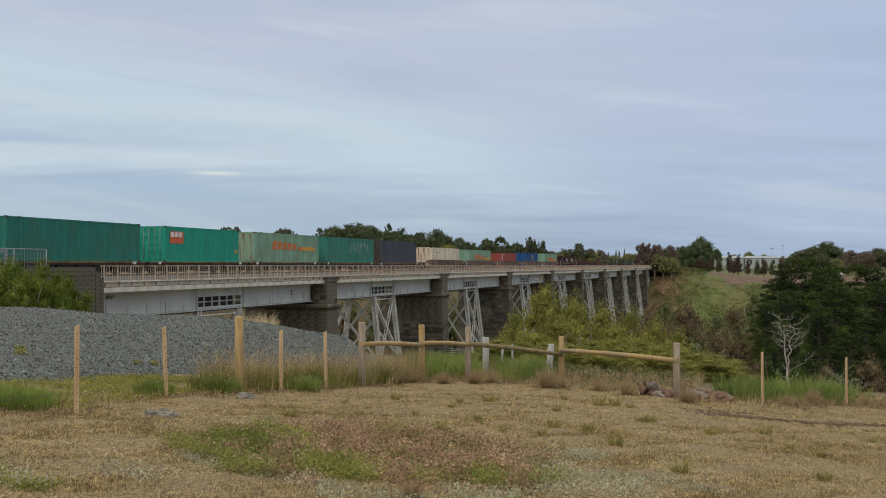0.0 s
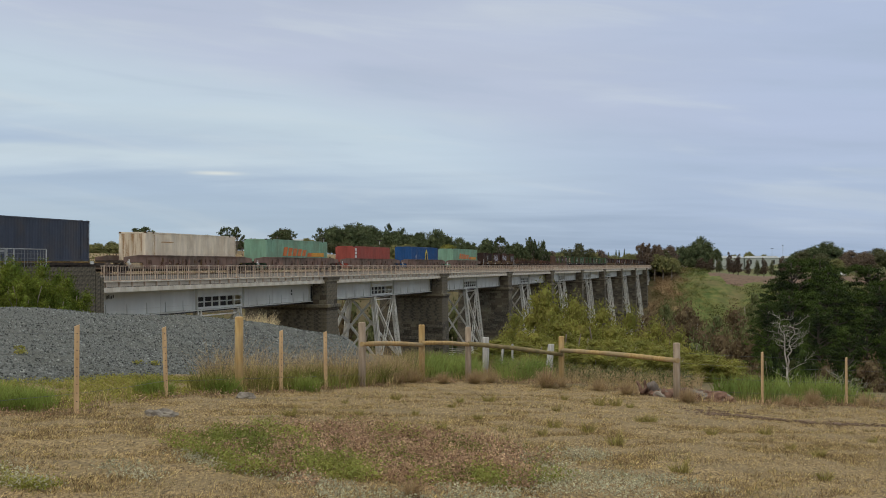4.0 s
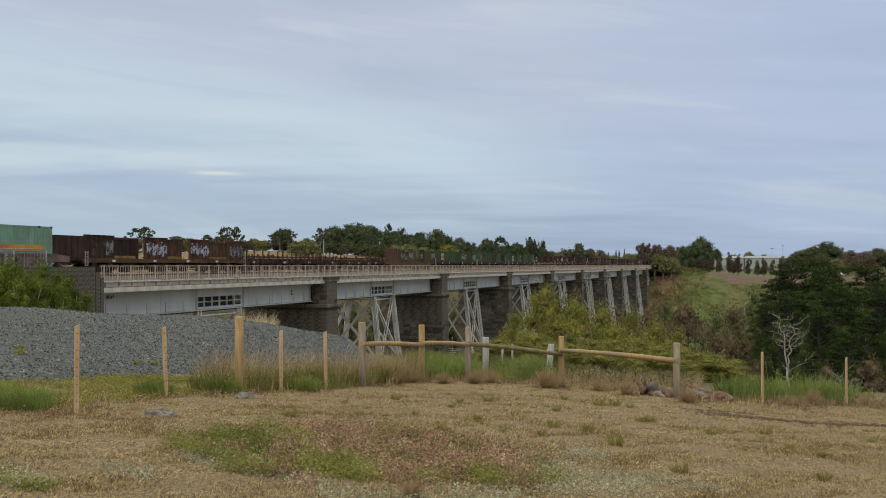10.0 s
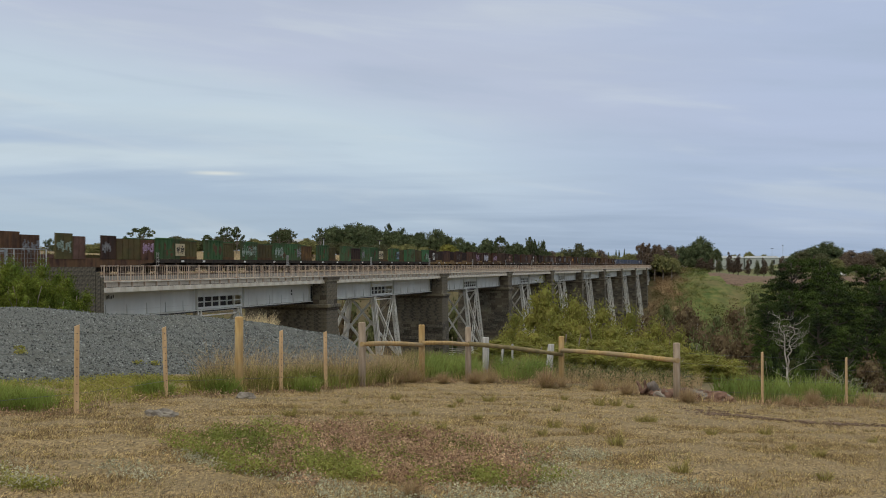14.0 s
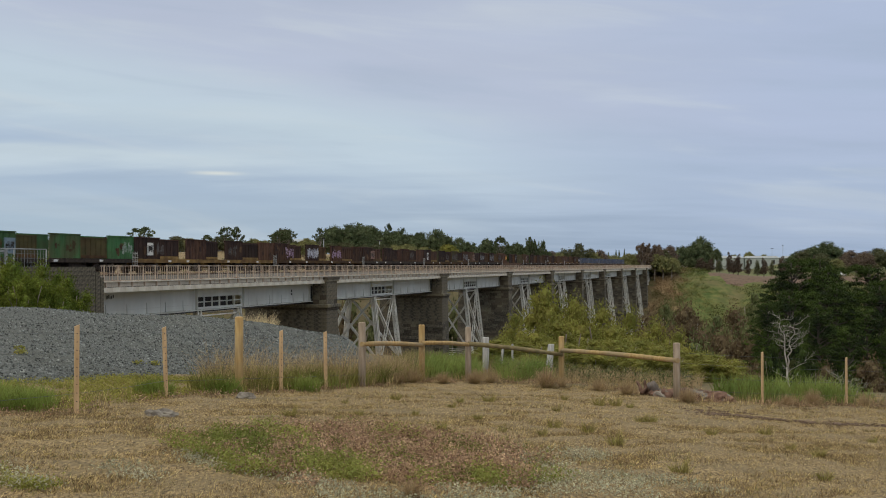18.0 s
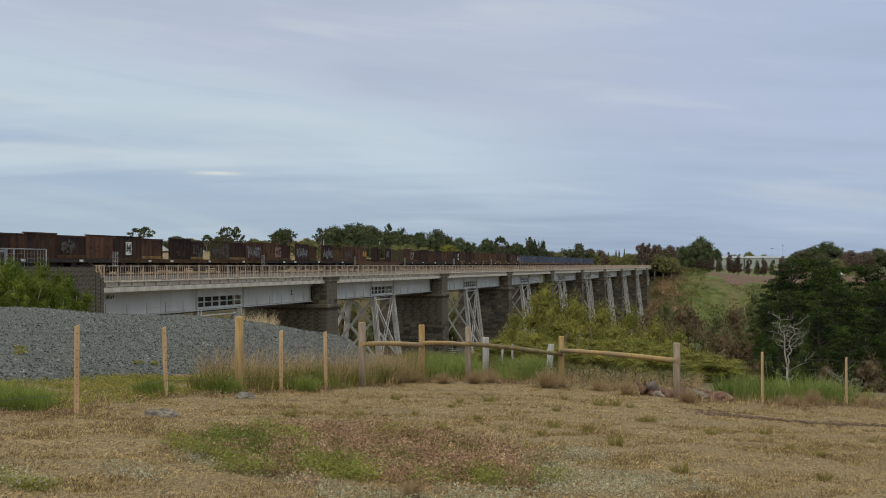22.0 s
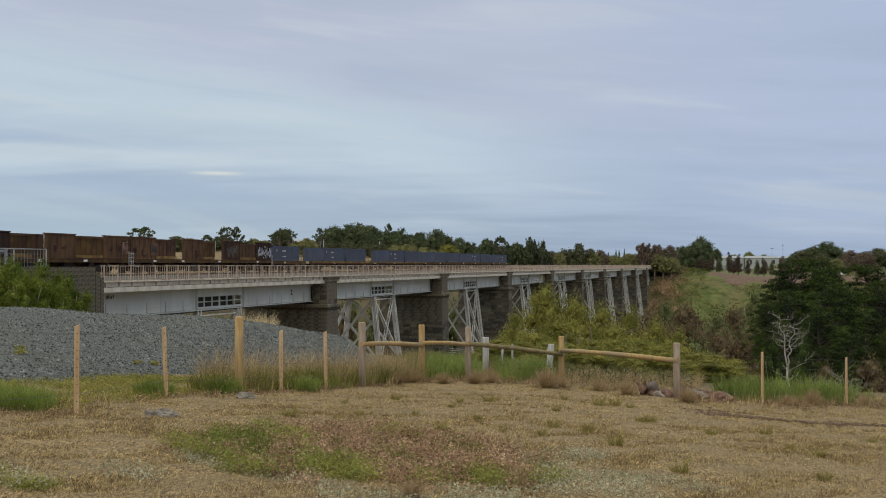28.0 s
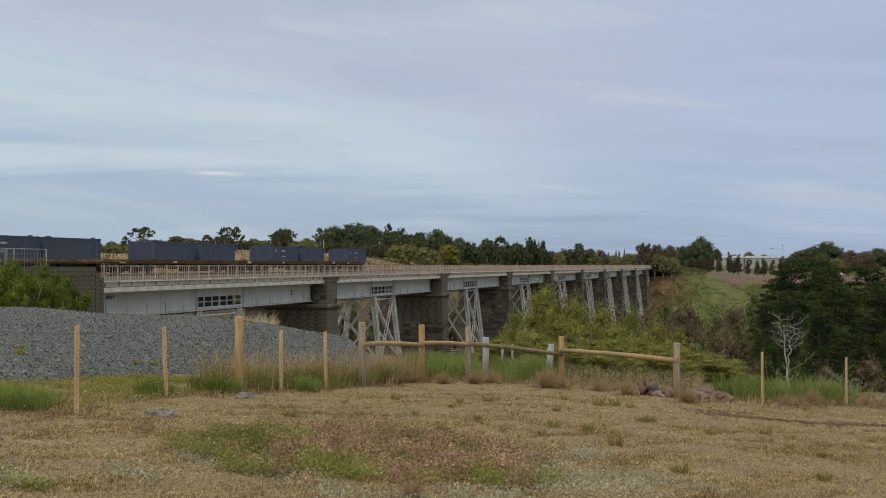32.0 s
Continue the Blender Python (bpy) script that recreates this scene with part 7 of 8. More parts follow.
    tagged(new("olive_grass", blades("olive_grass", gt, 0.44, 0.14, M_VERGEGREEN, 99, 8, 0.005, 0.9)), "olive-green rough grass behind the fence stakes", "grass", kind="stuff")
    gl = strew(60000, -8.5, 13, 10, 30, 91, lambda x, y: (y > edge_y(x) - 0.8 - 0.4 * wobble(x, y, 1.3, 0.6)) & (y < edge_y(x) + 0.9) & (wobble(x, y, 2.0, 1.4) > -0.5) & (np.abs(x) < 0.5 * y + 1), (0.4, 1.3))
    tagged(new("verge_growth", leaf_rows("verge_growth", gl[::2], 0.017, M_REDLEAF, 92, 7, 0.10)), "low reddish-brown growth along the fence line", "ground cover", kind="stuff")
    tagged(new("verge_litter", blades("verge_litter", gl[1::2], 0.11, 0.09, M_DEADGRASS, 93, 8, 0.004, 1.4, False)), "dead brown grass along the fence line", "grass", kind="stuff")
    g8 = strew(1500, -0.45, 2.9, 24.2, 29, 33, lambda x, y: (y > edge_y(x) + 0.3) & ((x < 0.9) | (x > 1.5)) & (wobble(x, y, 1.5, 0.2) > -0.5), (0.4, 1.2))
    tagged(new("tall_green_grass", blades("tall_green_grass", g8, 0.58, 0.12, M_WEED, 34, 9, 0.007, 0.6)), "tall light green grass behind the rails", "grass", kind="stuff")
    g9 = strew(5000, 5.4, 12.5, 21.0, 26, 35, lambda x, y: (y > edge_y(x) + 0.1) & (y < edge_y(x) + 2.6) & (((wobble(x, y, 1.1, 0.9) > 0.6) & (x > 8)) | (patch(x, y, 6.95, 22.6, 0.75, 0.8) < 1) | (patch(x, y, 9.0, 23.3, 0.45, 0.7) < 1)), (0.25, 1.5))
    tagged(new("green_weeds", blades("green_weeds", g9, 0.46, 0.12, M_WEED, 36, 9, 0.008, 0.7)), "tall light green weeds by the wire fence", "weeds", kind="stuff")
    ga = strew(3500, -1.5, 22, 27, 50, 37, lambda x, y: (y > edge_y(x) + 2.5) & (x < 2.5), (0.5, 1.4))
    tagged(new("slope_grass", blades("slope_grass", ga, 0.32, 0.3, M_DULLGREEN, 38, 9, 0.010, 0.8)), "rough olive grass on the slope below the fence", "grass", kind="stuff")
    gs = strew(9000, 1.5, 8, 26.3, 40, 95, lambda x, y: (y > edge_y(x) + 1.2) & (x < 0.25 * y), (0.4, 1.4))
    tagged(new("slope_growth", leaf_rows("slope_growth", gs[::2], 0.03, M_SCRUBGREEN, 96, 10, 0.35)), "low yellow-green growth on the slope behind the rails", "ground cover", kind="stuff")
    tagged(new("slope_seed_grass", blades("slope_seed_grass", gs[1::2], 0.36, 0.25, M_SEED, 97, 7, 0.005, 1.0)), "brown seeding grass on the slope behind the rails", "grass", kind="stuff")
    gb = np.concatenate([strew(n, x - r, x + r, y - r, y + r, 51 + k, lambda u, v, x=x, y=y, r=r: patch(u, v, x, y, r, r) < 1, (0.5, 1.2)) for k, (x, y, r, n) in enumerate(((-6.2, 13.4, 0.9, 420), (-5.55, 12.9, 0.45, 150), (-4.62, 16.05, 0.26, 90), (-3.78, 17.1, 0.30, 100), (-2.62, 18.6, 0.32, 90)))])
    tagged(new("lush_green_grass", blades("lush_green_grass", gb, 0.31, 0.11, M_GREENBLADE, 58, 12, 0.005, 1.0)), "lush green grass clumps at the fence stakes", "grass", kind="stuff")
    # pale dry reeds behind the bank
    g6 = strew(60, -8.2, -7.2, 40, 43, 15, None, (0.6, 1.15))
    g6[:, 2] = -3.1
    tagged(new("pale_reeds", blades("pale_reeds", g6, 1.1, 0.25, M_PALESTRAW, 16, 14, 0.011, 0.5)), "pale dry reeds standing behind the gravel bank", "grass", kind="stuff")


def scatter_scrub():
    """Rough low growth over the valley sides and the far bank."""
    r = np.random.default_rng(61)
    for name, n, material, size, words in (("rough_green_growth", 8000, M_SCRUBGREEN, 0.32, "rough green growth over the valley sides"), ("rough_brown_growth", 4500, M_SCRUB, 0.6, "rough brown growth over the valley sides"),
                                           ("slope_tufts", 9000, M_SLOPETUFT, 0.34, "tufted green grass over the far slope"), ("rough_dry_growth", 3500, M_DULLGREEN, 0.4, "rough dry grass over the valley sides"), ("dry_bank_grass", 1500, M_DRYBANK, 0.45, "dry brown grass on the bank beside the far abutment")):
        s, l = r.uniform(15, 440, n), r.uniform(-170, 70, n)
        l = l - 60 * (s > 300) * r.random(n)
        ux, uy = math.sin(TH), math.cos(TH)
        x, y = -23.69 + s * ux - l * uy, 66.46 + s * uy + l * ux
        k = (np.abs(x) < 0.5 * y) & ~((l > -2) & (l < 12)) & ~((s > 290) & (l > -70) & (l < 0)) & (y > 70) & ((s < 300) | (not name.startswith("rough_brown")))
        x, y = x[k], y[k]
        if name.startswith("dry_bank"):
            s, l = r.uniform(325, 412, n), r.uniform(-16, -1.5, n)
            x, y = -23.69 + s * ux - l * uy, 66.46 + s * uy + l * ux
            keep = l > -6 - 10 * r.random(n)
            x, y = x[keep], y[keep]
        if name.startswith("slope"):
            s, l = r.uniform(300, 440, n), r.uniform(-95, -9, n)
            x, y = -23.69 + s * ux - l * uy, 66.46 + s * uy + l * ux
            keep = (wobble(x, y, 0.10, 0.6) > -0.5) & ~((s > 384) & (l < -22))
            x, y = x[keep], y[keep]
        if name.startswith("rough_brown"):
            keep = wobble(x, y, 0.06, 1.0) > 0.0
            x, y = x[keep], y[keep]
        spots = np.stack([x, y, ground_z(x, y), r.uniform(0.5, 1.3, len(x))], 1)
        g = np.random.default_rng(len(x))
        q = np.repeat(spots, 14, axis=0)
        m = len(q)
        p = q[:, :3] + np.stack([g.normal(0, 0.8, m) * q[:, 3], g.normal(0, 0.8, m) * q[:, 3], g.random(m) * 1.3 * q[:, 3]], 1)
        nrm = g.normal(size=(m, 3)); nrm[:, 2] += 0.6
        nrm /= np.linalg.norm(nrm, axis=1)[:, None]
        t = np.cross(nrm, g.normal(size=(m, 3))); t /= np.linalg.norm(t, axis=1)[:, None]
        b = np.cross(nrm, t)
        k = (size * 0.6 * g.uniform(0.5, 1.3, m))[:, None]
        me = quads(name, np.stack([p - t * k, p - b * k * 0.5, p + t * k, p + b * k * 0.5], 1), material)
        tagged(new(name, me), words, "scrub", kind="stuff")


def leaf_rows(name, spots, size, material, seed, per, height):
    g = np.random.default_rng(seed)
    s = np.repeat(np.asarray(spots, float), per, axis=0)
    n = len(s)
    p = s[:, :3] + np.stack([g.normal(0, 0.06, n), g.normal(0, 0.06, n), g.random(n) * height * s[:, 3]], 1)
    nrm = g.normal(size=(n, 3)); nrm[:, 2] += 0.6
    nrm /= np.linalg.norm(nrm, axis=1)[:, None]
    t = np.cross(nrm, g.normal(size=(n, 3)))
    t /= np.linalg.norm(t, axis=1)[:, None]
    b = np.cross(nrm, t)
    k = (size * g.uniform(0.5, 1.3, n))[:, None]
    return quads(name, np.stack([p - t * k, p - b * k * 0.5, p + t * k, p + b * k * 0.5], 1), material)


def build_creeper():
    """The low red and green patch in the middle of the paddock."""
    def body(x, y, grow):
        return patch(x, y, -0.75 - 0.12 * (y - 10), 10.2, 1.68 * grow, 2.0 * grow) + 0.28 * wobble(x, y, 1.6) + 0.15 * wobble(x, y, 4.1, 0.5)
    def olive(x, y):
        return (x < -1.55 - 0.1 * (y - 10) + 0.35 * wobble(x, y, 1.9, 0.4)) | (y < 9.2 + 0.4 * wobble(x, y, 1.2, 1.7))
    def mound(p):
        p = p.copy()
        p[:, 2] += 0.05 * np.clip(wobble(p[:, 0], p[:, 1], 3.2, 0.8), -0.6, 1) + 0.03 * wobble(p[:, 0], p[:, 1], 7.0, 0.1)
        return p
    a = strew(26000, -4.0, 2.3, 7.9, 13.4, 21, lambda x, y: (body(x, y, 1.0) < 1) & (~olive(x, y) | (wobble(x, y, 3.1, 0.2) > 0.1)), (0.4, 1.3))
    tagged(new("red_creeper", leaf_rows("red_creeper", mound(a), 0.015, M_REDLEAF, 22, 11, 0.15)), "reddish-brown low creeping plants in the dry grass", "creeping plants", kind="stuff")
    b = strew(26000, -4.0, 2.3, 7.9, 13.4, 23, lambda x, y: (body(x, y, 1.08) < 1) & (y > 8.55 + 0.15 * wobble(x, y, 2.2, 0.3)) & ((olive(x, y) & (wobble(x, y, 3.1, 0.2) < 0.35)) | (wobble(x, y, 2.3, 0.9) > 0.7) | (wobble(x, y, 5.3, 1.4) > 0.8)), (0.4, 1.3))
    tagged(new("green_creeper", leaf_rows("green_creeper", mound(b), 0.0145, M_PATCHGREEN, 24, 11, 0.14)), "yellow-green low creeping plants in the dry grass", "creeping plants", kind="stuff")
    c = strew(9000, -4.0, 2.6, 7.4, 11.6, 25, lambda x, y: ((wobble(x, y, 1.1, 1.9) > 0.25) & (y < 9.6)) | ((x > 0.5) & (x < 1.8) & (y > 8.3) & (y < 11.5) & (wobble(x, y, 2.6, 0.9) > 0)))
    tagged(new("grey_leaves", leaf_rows("grey_leaves", c, 0.013, M_PALELEAF, 26, 7, 0.08)), "small pale grey-leaved herbs in the dry grass", "herbs", kind="stuff")
    e = np.concatenate([strew(260, x - r, x + r, y - r, y + r, 101 + k, lambda u, v, x=x, y=y, r=r: patch(u, v, x, y, r, r) + 0.5 * wobble(u, v, 3.0, 0.4) < 0.8, (0.4, 1.2)) for k, (x, y, r) in enumerate(((-3.55, 7.75, 0.3), (-3.9, 8.2, 0.3), (-3.05, 7.6, 0.22)))])
    tagged(new("low_herbs", leaf_rows("low_herbs", e, 0.0125, M_SHRUBLOW, 103, 9, 0.07)), "low green herbs in the dry grass", "herbs", kind="stuff")
    d = strew(160, -0.75, -0.4, 10.5, 11.0, 27)
    tagged(new("green_tuft", blades("green_tuft", d, 0.10, 0.06, M_GREENBLADE, 28, 8, 0.004, 1.2)), "small bright green grass patch among the creeper", "grass", kind="stuff")


def tussock_mesh(seed, material, h, n, spread, lean):
    rows = [(0, 0, -0.01, k) for k in (0.55, 0.75, 0.9, 1.0, 1.1)]
    return blades("tussock", rows, h, spread, material, seed, n // 5, 0.0028, lean)


def dome_mesh(seed, n=900):
    """A rounded tussock: olive blades low down, fine seeding stems out to a half ball."""
    g = np.random.default_rng(seed)
    a, e = g.uniform(0, 2 * np.pi, n), np.arcsin(g.uniform(0.12, 1.0, n))
    d = np.stack([np.cos(a) * np.cos(e), np.sin(a) * np.cos(e), np.sin(e) * 1.3], 1)
    base = np.stack([np.cos(a), np.sin(a), np.zeros(n)], 1) * (0.13 * g.random(n))[:, None]
    ln = (0.42 * g.uniform(0.65, 1.08, n))[:, None]
    side = np.stack([-np.sin(a), np.cos(a), np.zeros(n)], 1) * 0.0022
    mid, tip = base + d * ln * 0.5, base + d * ln - np.array([0, 0, 1.0]) * ln * 0.08
    stems = np.stack([base - side, base + side, mid + side, mid - side, mid - side, mid + side, tip + side * 1.2, tip - side * 1.2], 1).reshape(-1, 4, 3)
    k = n // 2
    low = base[:k] + d[:k] * ln[:k] * 0.5
    green = np.stack([base[:k] - side[:k] * 1.5, base[:k] + side[:k] * 1.5, low + side[:k] * 0.3, low - side[:k] * 0.3], 1)
    me = quads("tussock", np.concatenate([stems, green]), M_SEED)
    me.materials.append(M_TUSSOCK)
    me.polygons.foreach_set("material_index", np.concatenate([np.zeros(len(stems), np.int32), np.ones(k, np.int32)]))
    return me


def build_tussocks():
    green = [tussock_mesh(s, M_TUSSOCK, 0.17, 110, 0.07, 1.5) for s in (1, 2, 3)]
    haze = [dome_mesh(s) for s in (4, 5, 6)]
    g = random.Random(17)
    for x, y, s in ((-2.09, 13.78, 1.1), (-1.21, 14.42, 0.7), (-0.03, 13.07, 1.0), (-0.83, 17.52, 1.0), (0.15, 16.47, 0.7), (0.83, 18.07, 1.3), (0.31, 17.74, 0.8), (1.54, 13.96, 1.0),
                    (1.97, 13.65, 1.0), (2.12, 12.26, 1.2), (2.9, 18.58, 1.5), (3.25, 18.8, 1.3), (2.39, 19.62, 0.9), (1.91, 16.84, 0.8), (1.29, 13.0, 0.8), (0.78, 13.1, 0.7),
                    (0.51, 14.73, 0.7), (-0.41, 14.86, 0.7), (-1.43, 13.72, 0.6), (-1.59, 16.2, 0.7), (3.08, 15.52, 1.0), (3.24, 15.6, 1.1), (3.44, 18.41, 0.8), (2.39, 10.05, 1.1),
                    (3.79, 14.12, 0.9), (4.68, 14.52, 1.1), (4.45, 12.8, 0.7), (4.56, 12.14, 1.0), (6.04, 14.06, 0.8), (3.85, 10.09, 0.9), (0.45, 11.21, 0.9), (-1.66, 12.3, 0.7)):
        ob = new("grass_tussock", g.choice(green))
        ob.matrix_basis = Matrix.LocRotScale((x, y, gz(x, y)), Euler((0, 0, g.uniform(0, 6.3))), (s, s, s))
        tagged(ob, "small olive-green tussock in the dry paddock", "grass tussock", "paddock tussocks")
    for x, y, s in ((2.4, 23.2, 0.98), (2.85, 23.9, 0.5), (1.1, 24.0, 0.75), (0.75, 23.4, 0.7), (-0.7, 22.6, 0.75), (-1.0, 22.0, 0.6), (3.6, 23.0, 0.6), (4.1, 22.2, 0.6), (5.05, 20.6, 0.65), (7.3, 21.2, 0.5), (8.1, 21.9, 0.7), (9.4, 22.3, 0.55), (10.2, 22.6, 0.6), (0.0, 22.9, 0.55), (-0.25, 7.9, 0.3)):
        ob = new("grass_tussock", g.choice(haze))
        ob.matrix_basis = Matrix.LocRotScale((x, y, gz(x, y)), Euler((0, 0, g.uniform(0, 6.3))), (s, s, s))
        tagged(ob, "rounded hazy brown seeding grass tussock", "grass tussock", "seeding tussocks")


build_grass()
scatter_scrub()
build_creeper()
build_tussocks()


# ---- fence ----
def post(x, y, h, r, material, label, name="fence_post", lean=(0, 0)):
    ob = thing(name, Matrix.Translation((x, y, gz(x, y))), label, "fence post", "fence posts")
    bm = bmesh.new()
    rod(bm, [(0, 0, -0.3), (lean[0] * 0.5, lean[1] * 0.5, h * 0.5), (lean[0], lean[1], h - 0.02), (lean[0], lean[1], h)], [r, r * 1.02, r, r * 0.88], 14)
    part("shaft", bm, material, ob)
    return ob


def stake(x, y, h, lean, w=0.029):
    ob = thing("fence_stake", Matrix.LocRotScale((x, y, gz(x, y)), Euler((0, 0, 0.5)), None), "sawn hardwood stake with wire holes along the fence", "fence stake", "fence stakes")
    bm = bmesh.new()
    lo = [bm.verts.new((a * w, b * w * 0.8, -0.3)) for a, b in ((-1, -1), (1, -1), (1, 1), (-1, 1))]
    hi = [bm.verts.new((a * w + lean, b * w * 0.8, h + 0.012 * a)) for a, b in ((-1, -1), (1, -1), (1, 1), (-1, 1))]
    bm.faces.new(lo[::-1]); bm.faces.new(hi)
    for i in range(4):
        bm.faces.new((lo[i], lo[(i + 1) % 4], hi[(i + 1) % 4], hi[i]))
    part("shaft", bm, M_STAKE, ob)
    bm = bmesh.new()
    for k in range(9):
        z = 0.15 + k * (h - 0.25) / 8
        box(bm, lean * z / h - 0.006, lean * z / h + 0.006, -w * 0.8 - 0.002, -w * 0.8 + 0.004, z - 0.006, z + 0.006)
    part("wire_holes", bm, M_STEEL_DARK, ob)


def rail_between(a, b, za, zb, r, material, label):
    p, q = Vector((a[0], a[1], gz(*a) + za)), Vector((b[0], b[1], gz(*b) + zb))
    bm = bmesh.new()
    d = (q - p)
    pts = [d * (i / 6) + Vector((0, 0, 0.025 * math.sin(math.pi * i / 6 + 0.4))) for i in range(7)]
    rod(bm, pts, [r * (1 + 0.06 * math.sin(i * 2.1)) for i in range(7)], 10)
    ob = part("fence_rail", bm, material, m=Matrix.Translation(p))
    tagged(ob, label, "fence rail", "fence rails")


def build_fence():
    pine = "round treated-pine fence post at the paddock edge"
    for x, y, h in ((-3.53, 17.3, 1.32), (-0.5, 23.5, 1.32), (3.08, 26.0, 1.19)):
        post(x, y, h, 0.073, M_POST, pine)
    post(-1.66, 20.5, 1.32, 0.075, M_POSTOLD, "weathered round strainer post with a rail fixed to it")
    post(0.62, 24.5, 1.32, 0.073, M_POSTOLD, "weathered round fence post carrying two rails")
    post(5.05, 21.6, 1.21, 0.073, M_POSTOLD, "weathered round end post of the rail fence")
    for (x, y), h, l in zip(((-4.69, 12.8), (-4.39, 15.9), (-2.95, 18.2), (-2.27, 19.4), (6.8, 21.3), (9.04, 22.4)), (1.12, 1.1, 1.1, 1.1, 1.1, 1.06), (0.0, -0.05, 0.0, -0.02, 0.0, -0.01)):
        stake(x, y, h, l, 0.029 if x < 0 else 0.022)
    rail_between((-1.66, 20.4), (-0.5, 23.4), 0.86, 0.86, 0.05, M_POST, "round pine fence rail between posts")
    rail_between((-0.5, 23.4), (0.62, 24.4), 0.88, 0.90, 0.05, M_POST, "round pine fence rail between posts")
    rail_between((0.62, 24.4), (3.08, 25.9), 0.90, 0.73, 0.055, M_MOSSPOST, "greenish weathered fence rail between posts")
    rail_between((3.08, 25.9), (5.05, 21.5), 0.82, 0.84, 0.055, M_POST, "yellow round pine fence rail between posts")
    post(1.2, 28.0, 1.05, 0.09, M_GREYWOOD, "short silvered old fence post among weeds", "old_fence_post")
    post(1.62, 28.5, 0.85, 0.035, M_GREYWOOD, "thin silvered old fence stake among weeds", "old_fence_post", (0.1, 0))
    post(2.95, 28.0, 0.95, 0.09, M_GREYWOOD, "leaning silvered old fence post among weeds", "old_fence_post", (0.08, 0))
    post(2.05, 29.5, 0.9, 0.03, M_GREYWOOD, "thin silvered old fence stake among weeds", "old_fence_post")
    # wires
    for line, zs in ((FENCE_L, (0.25, 0.5, 0.78, 1.02)), (FENCE_R[4:], (0.22, 0.5, 0.78, 1.0))):
        for z in zs:
            for a, b in zip(line, line[1:]):
                bm = bmesh.new()
                p, q = Vector((a[0], a[1], gz(*a) + z)), Vector((b[0], b[1], gz(*b) + z))
                rod(bm, [Vector((0, 0, 0)), (q - p) * 0.5 + Vector((0, 0, -0.01)), q - p], [0.0028] * 3, 4)
                tagged(part("fence_wire", bm, M_WIRE, m=Matrix.Translation(p)), "thin galvanised fence wire between stakes", "fence wire", "fence wires")


build_fence()


# ---- loose things ----
def rock(x, y, sx, sy, sz, seed, label, material, group=""):
    g = random.Random(seed)
    bm = bmesh.new()
    bmesh.ops.create_icosphere(bm, subdivisions=3, radius=1.0)
    for v in bm.verts:
        n = noise.noise(v.co * 1.6 + Vector((seed, 0, 0))) * 0.55 + noise.noise(v.co * 4 + Vector((0, seed, 0))) * 0.22
        v.co = Vector((v.co.x * sx, v.co.y * sy, v.co.z * sz)) * (1 + n)
    ob = part("rock", bm, material, m=Matrix.LocRotScale((x, y, gz(x, y) + sz * 0.35), Euler((g.uniform(-0.2, 0.2), g.uniform(-0.2, 0.2), g.uniform(0, 3))), None))
    tagged(ob, label, "rock", group)


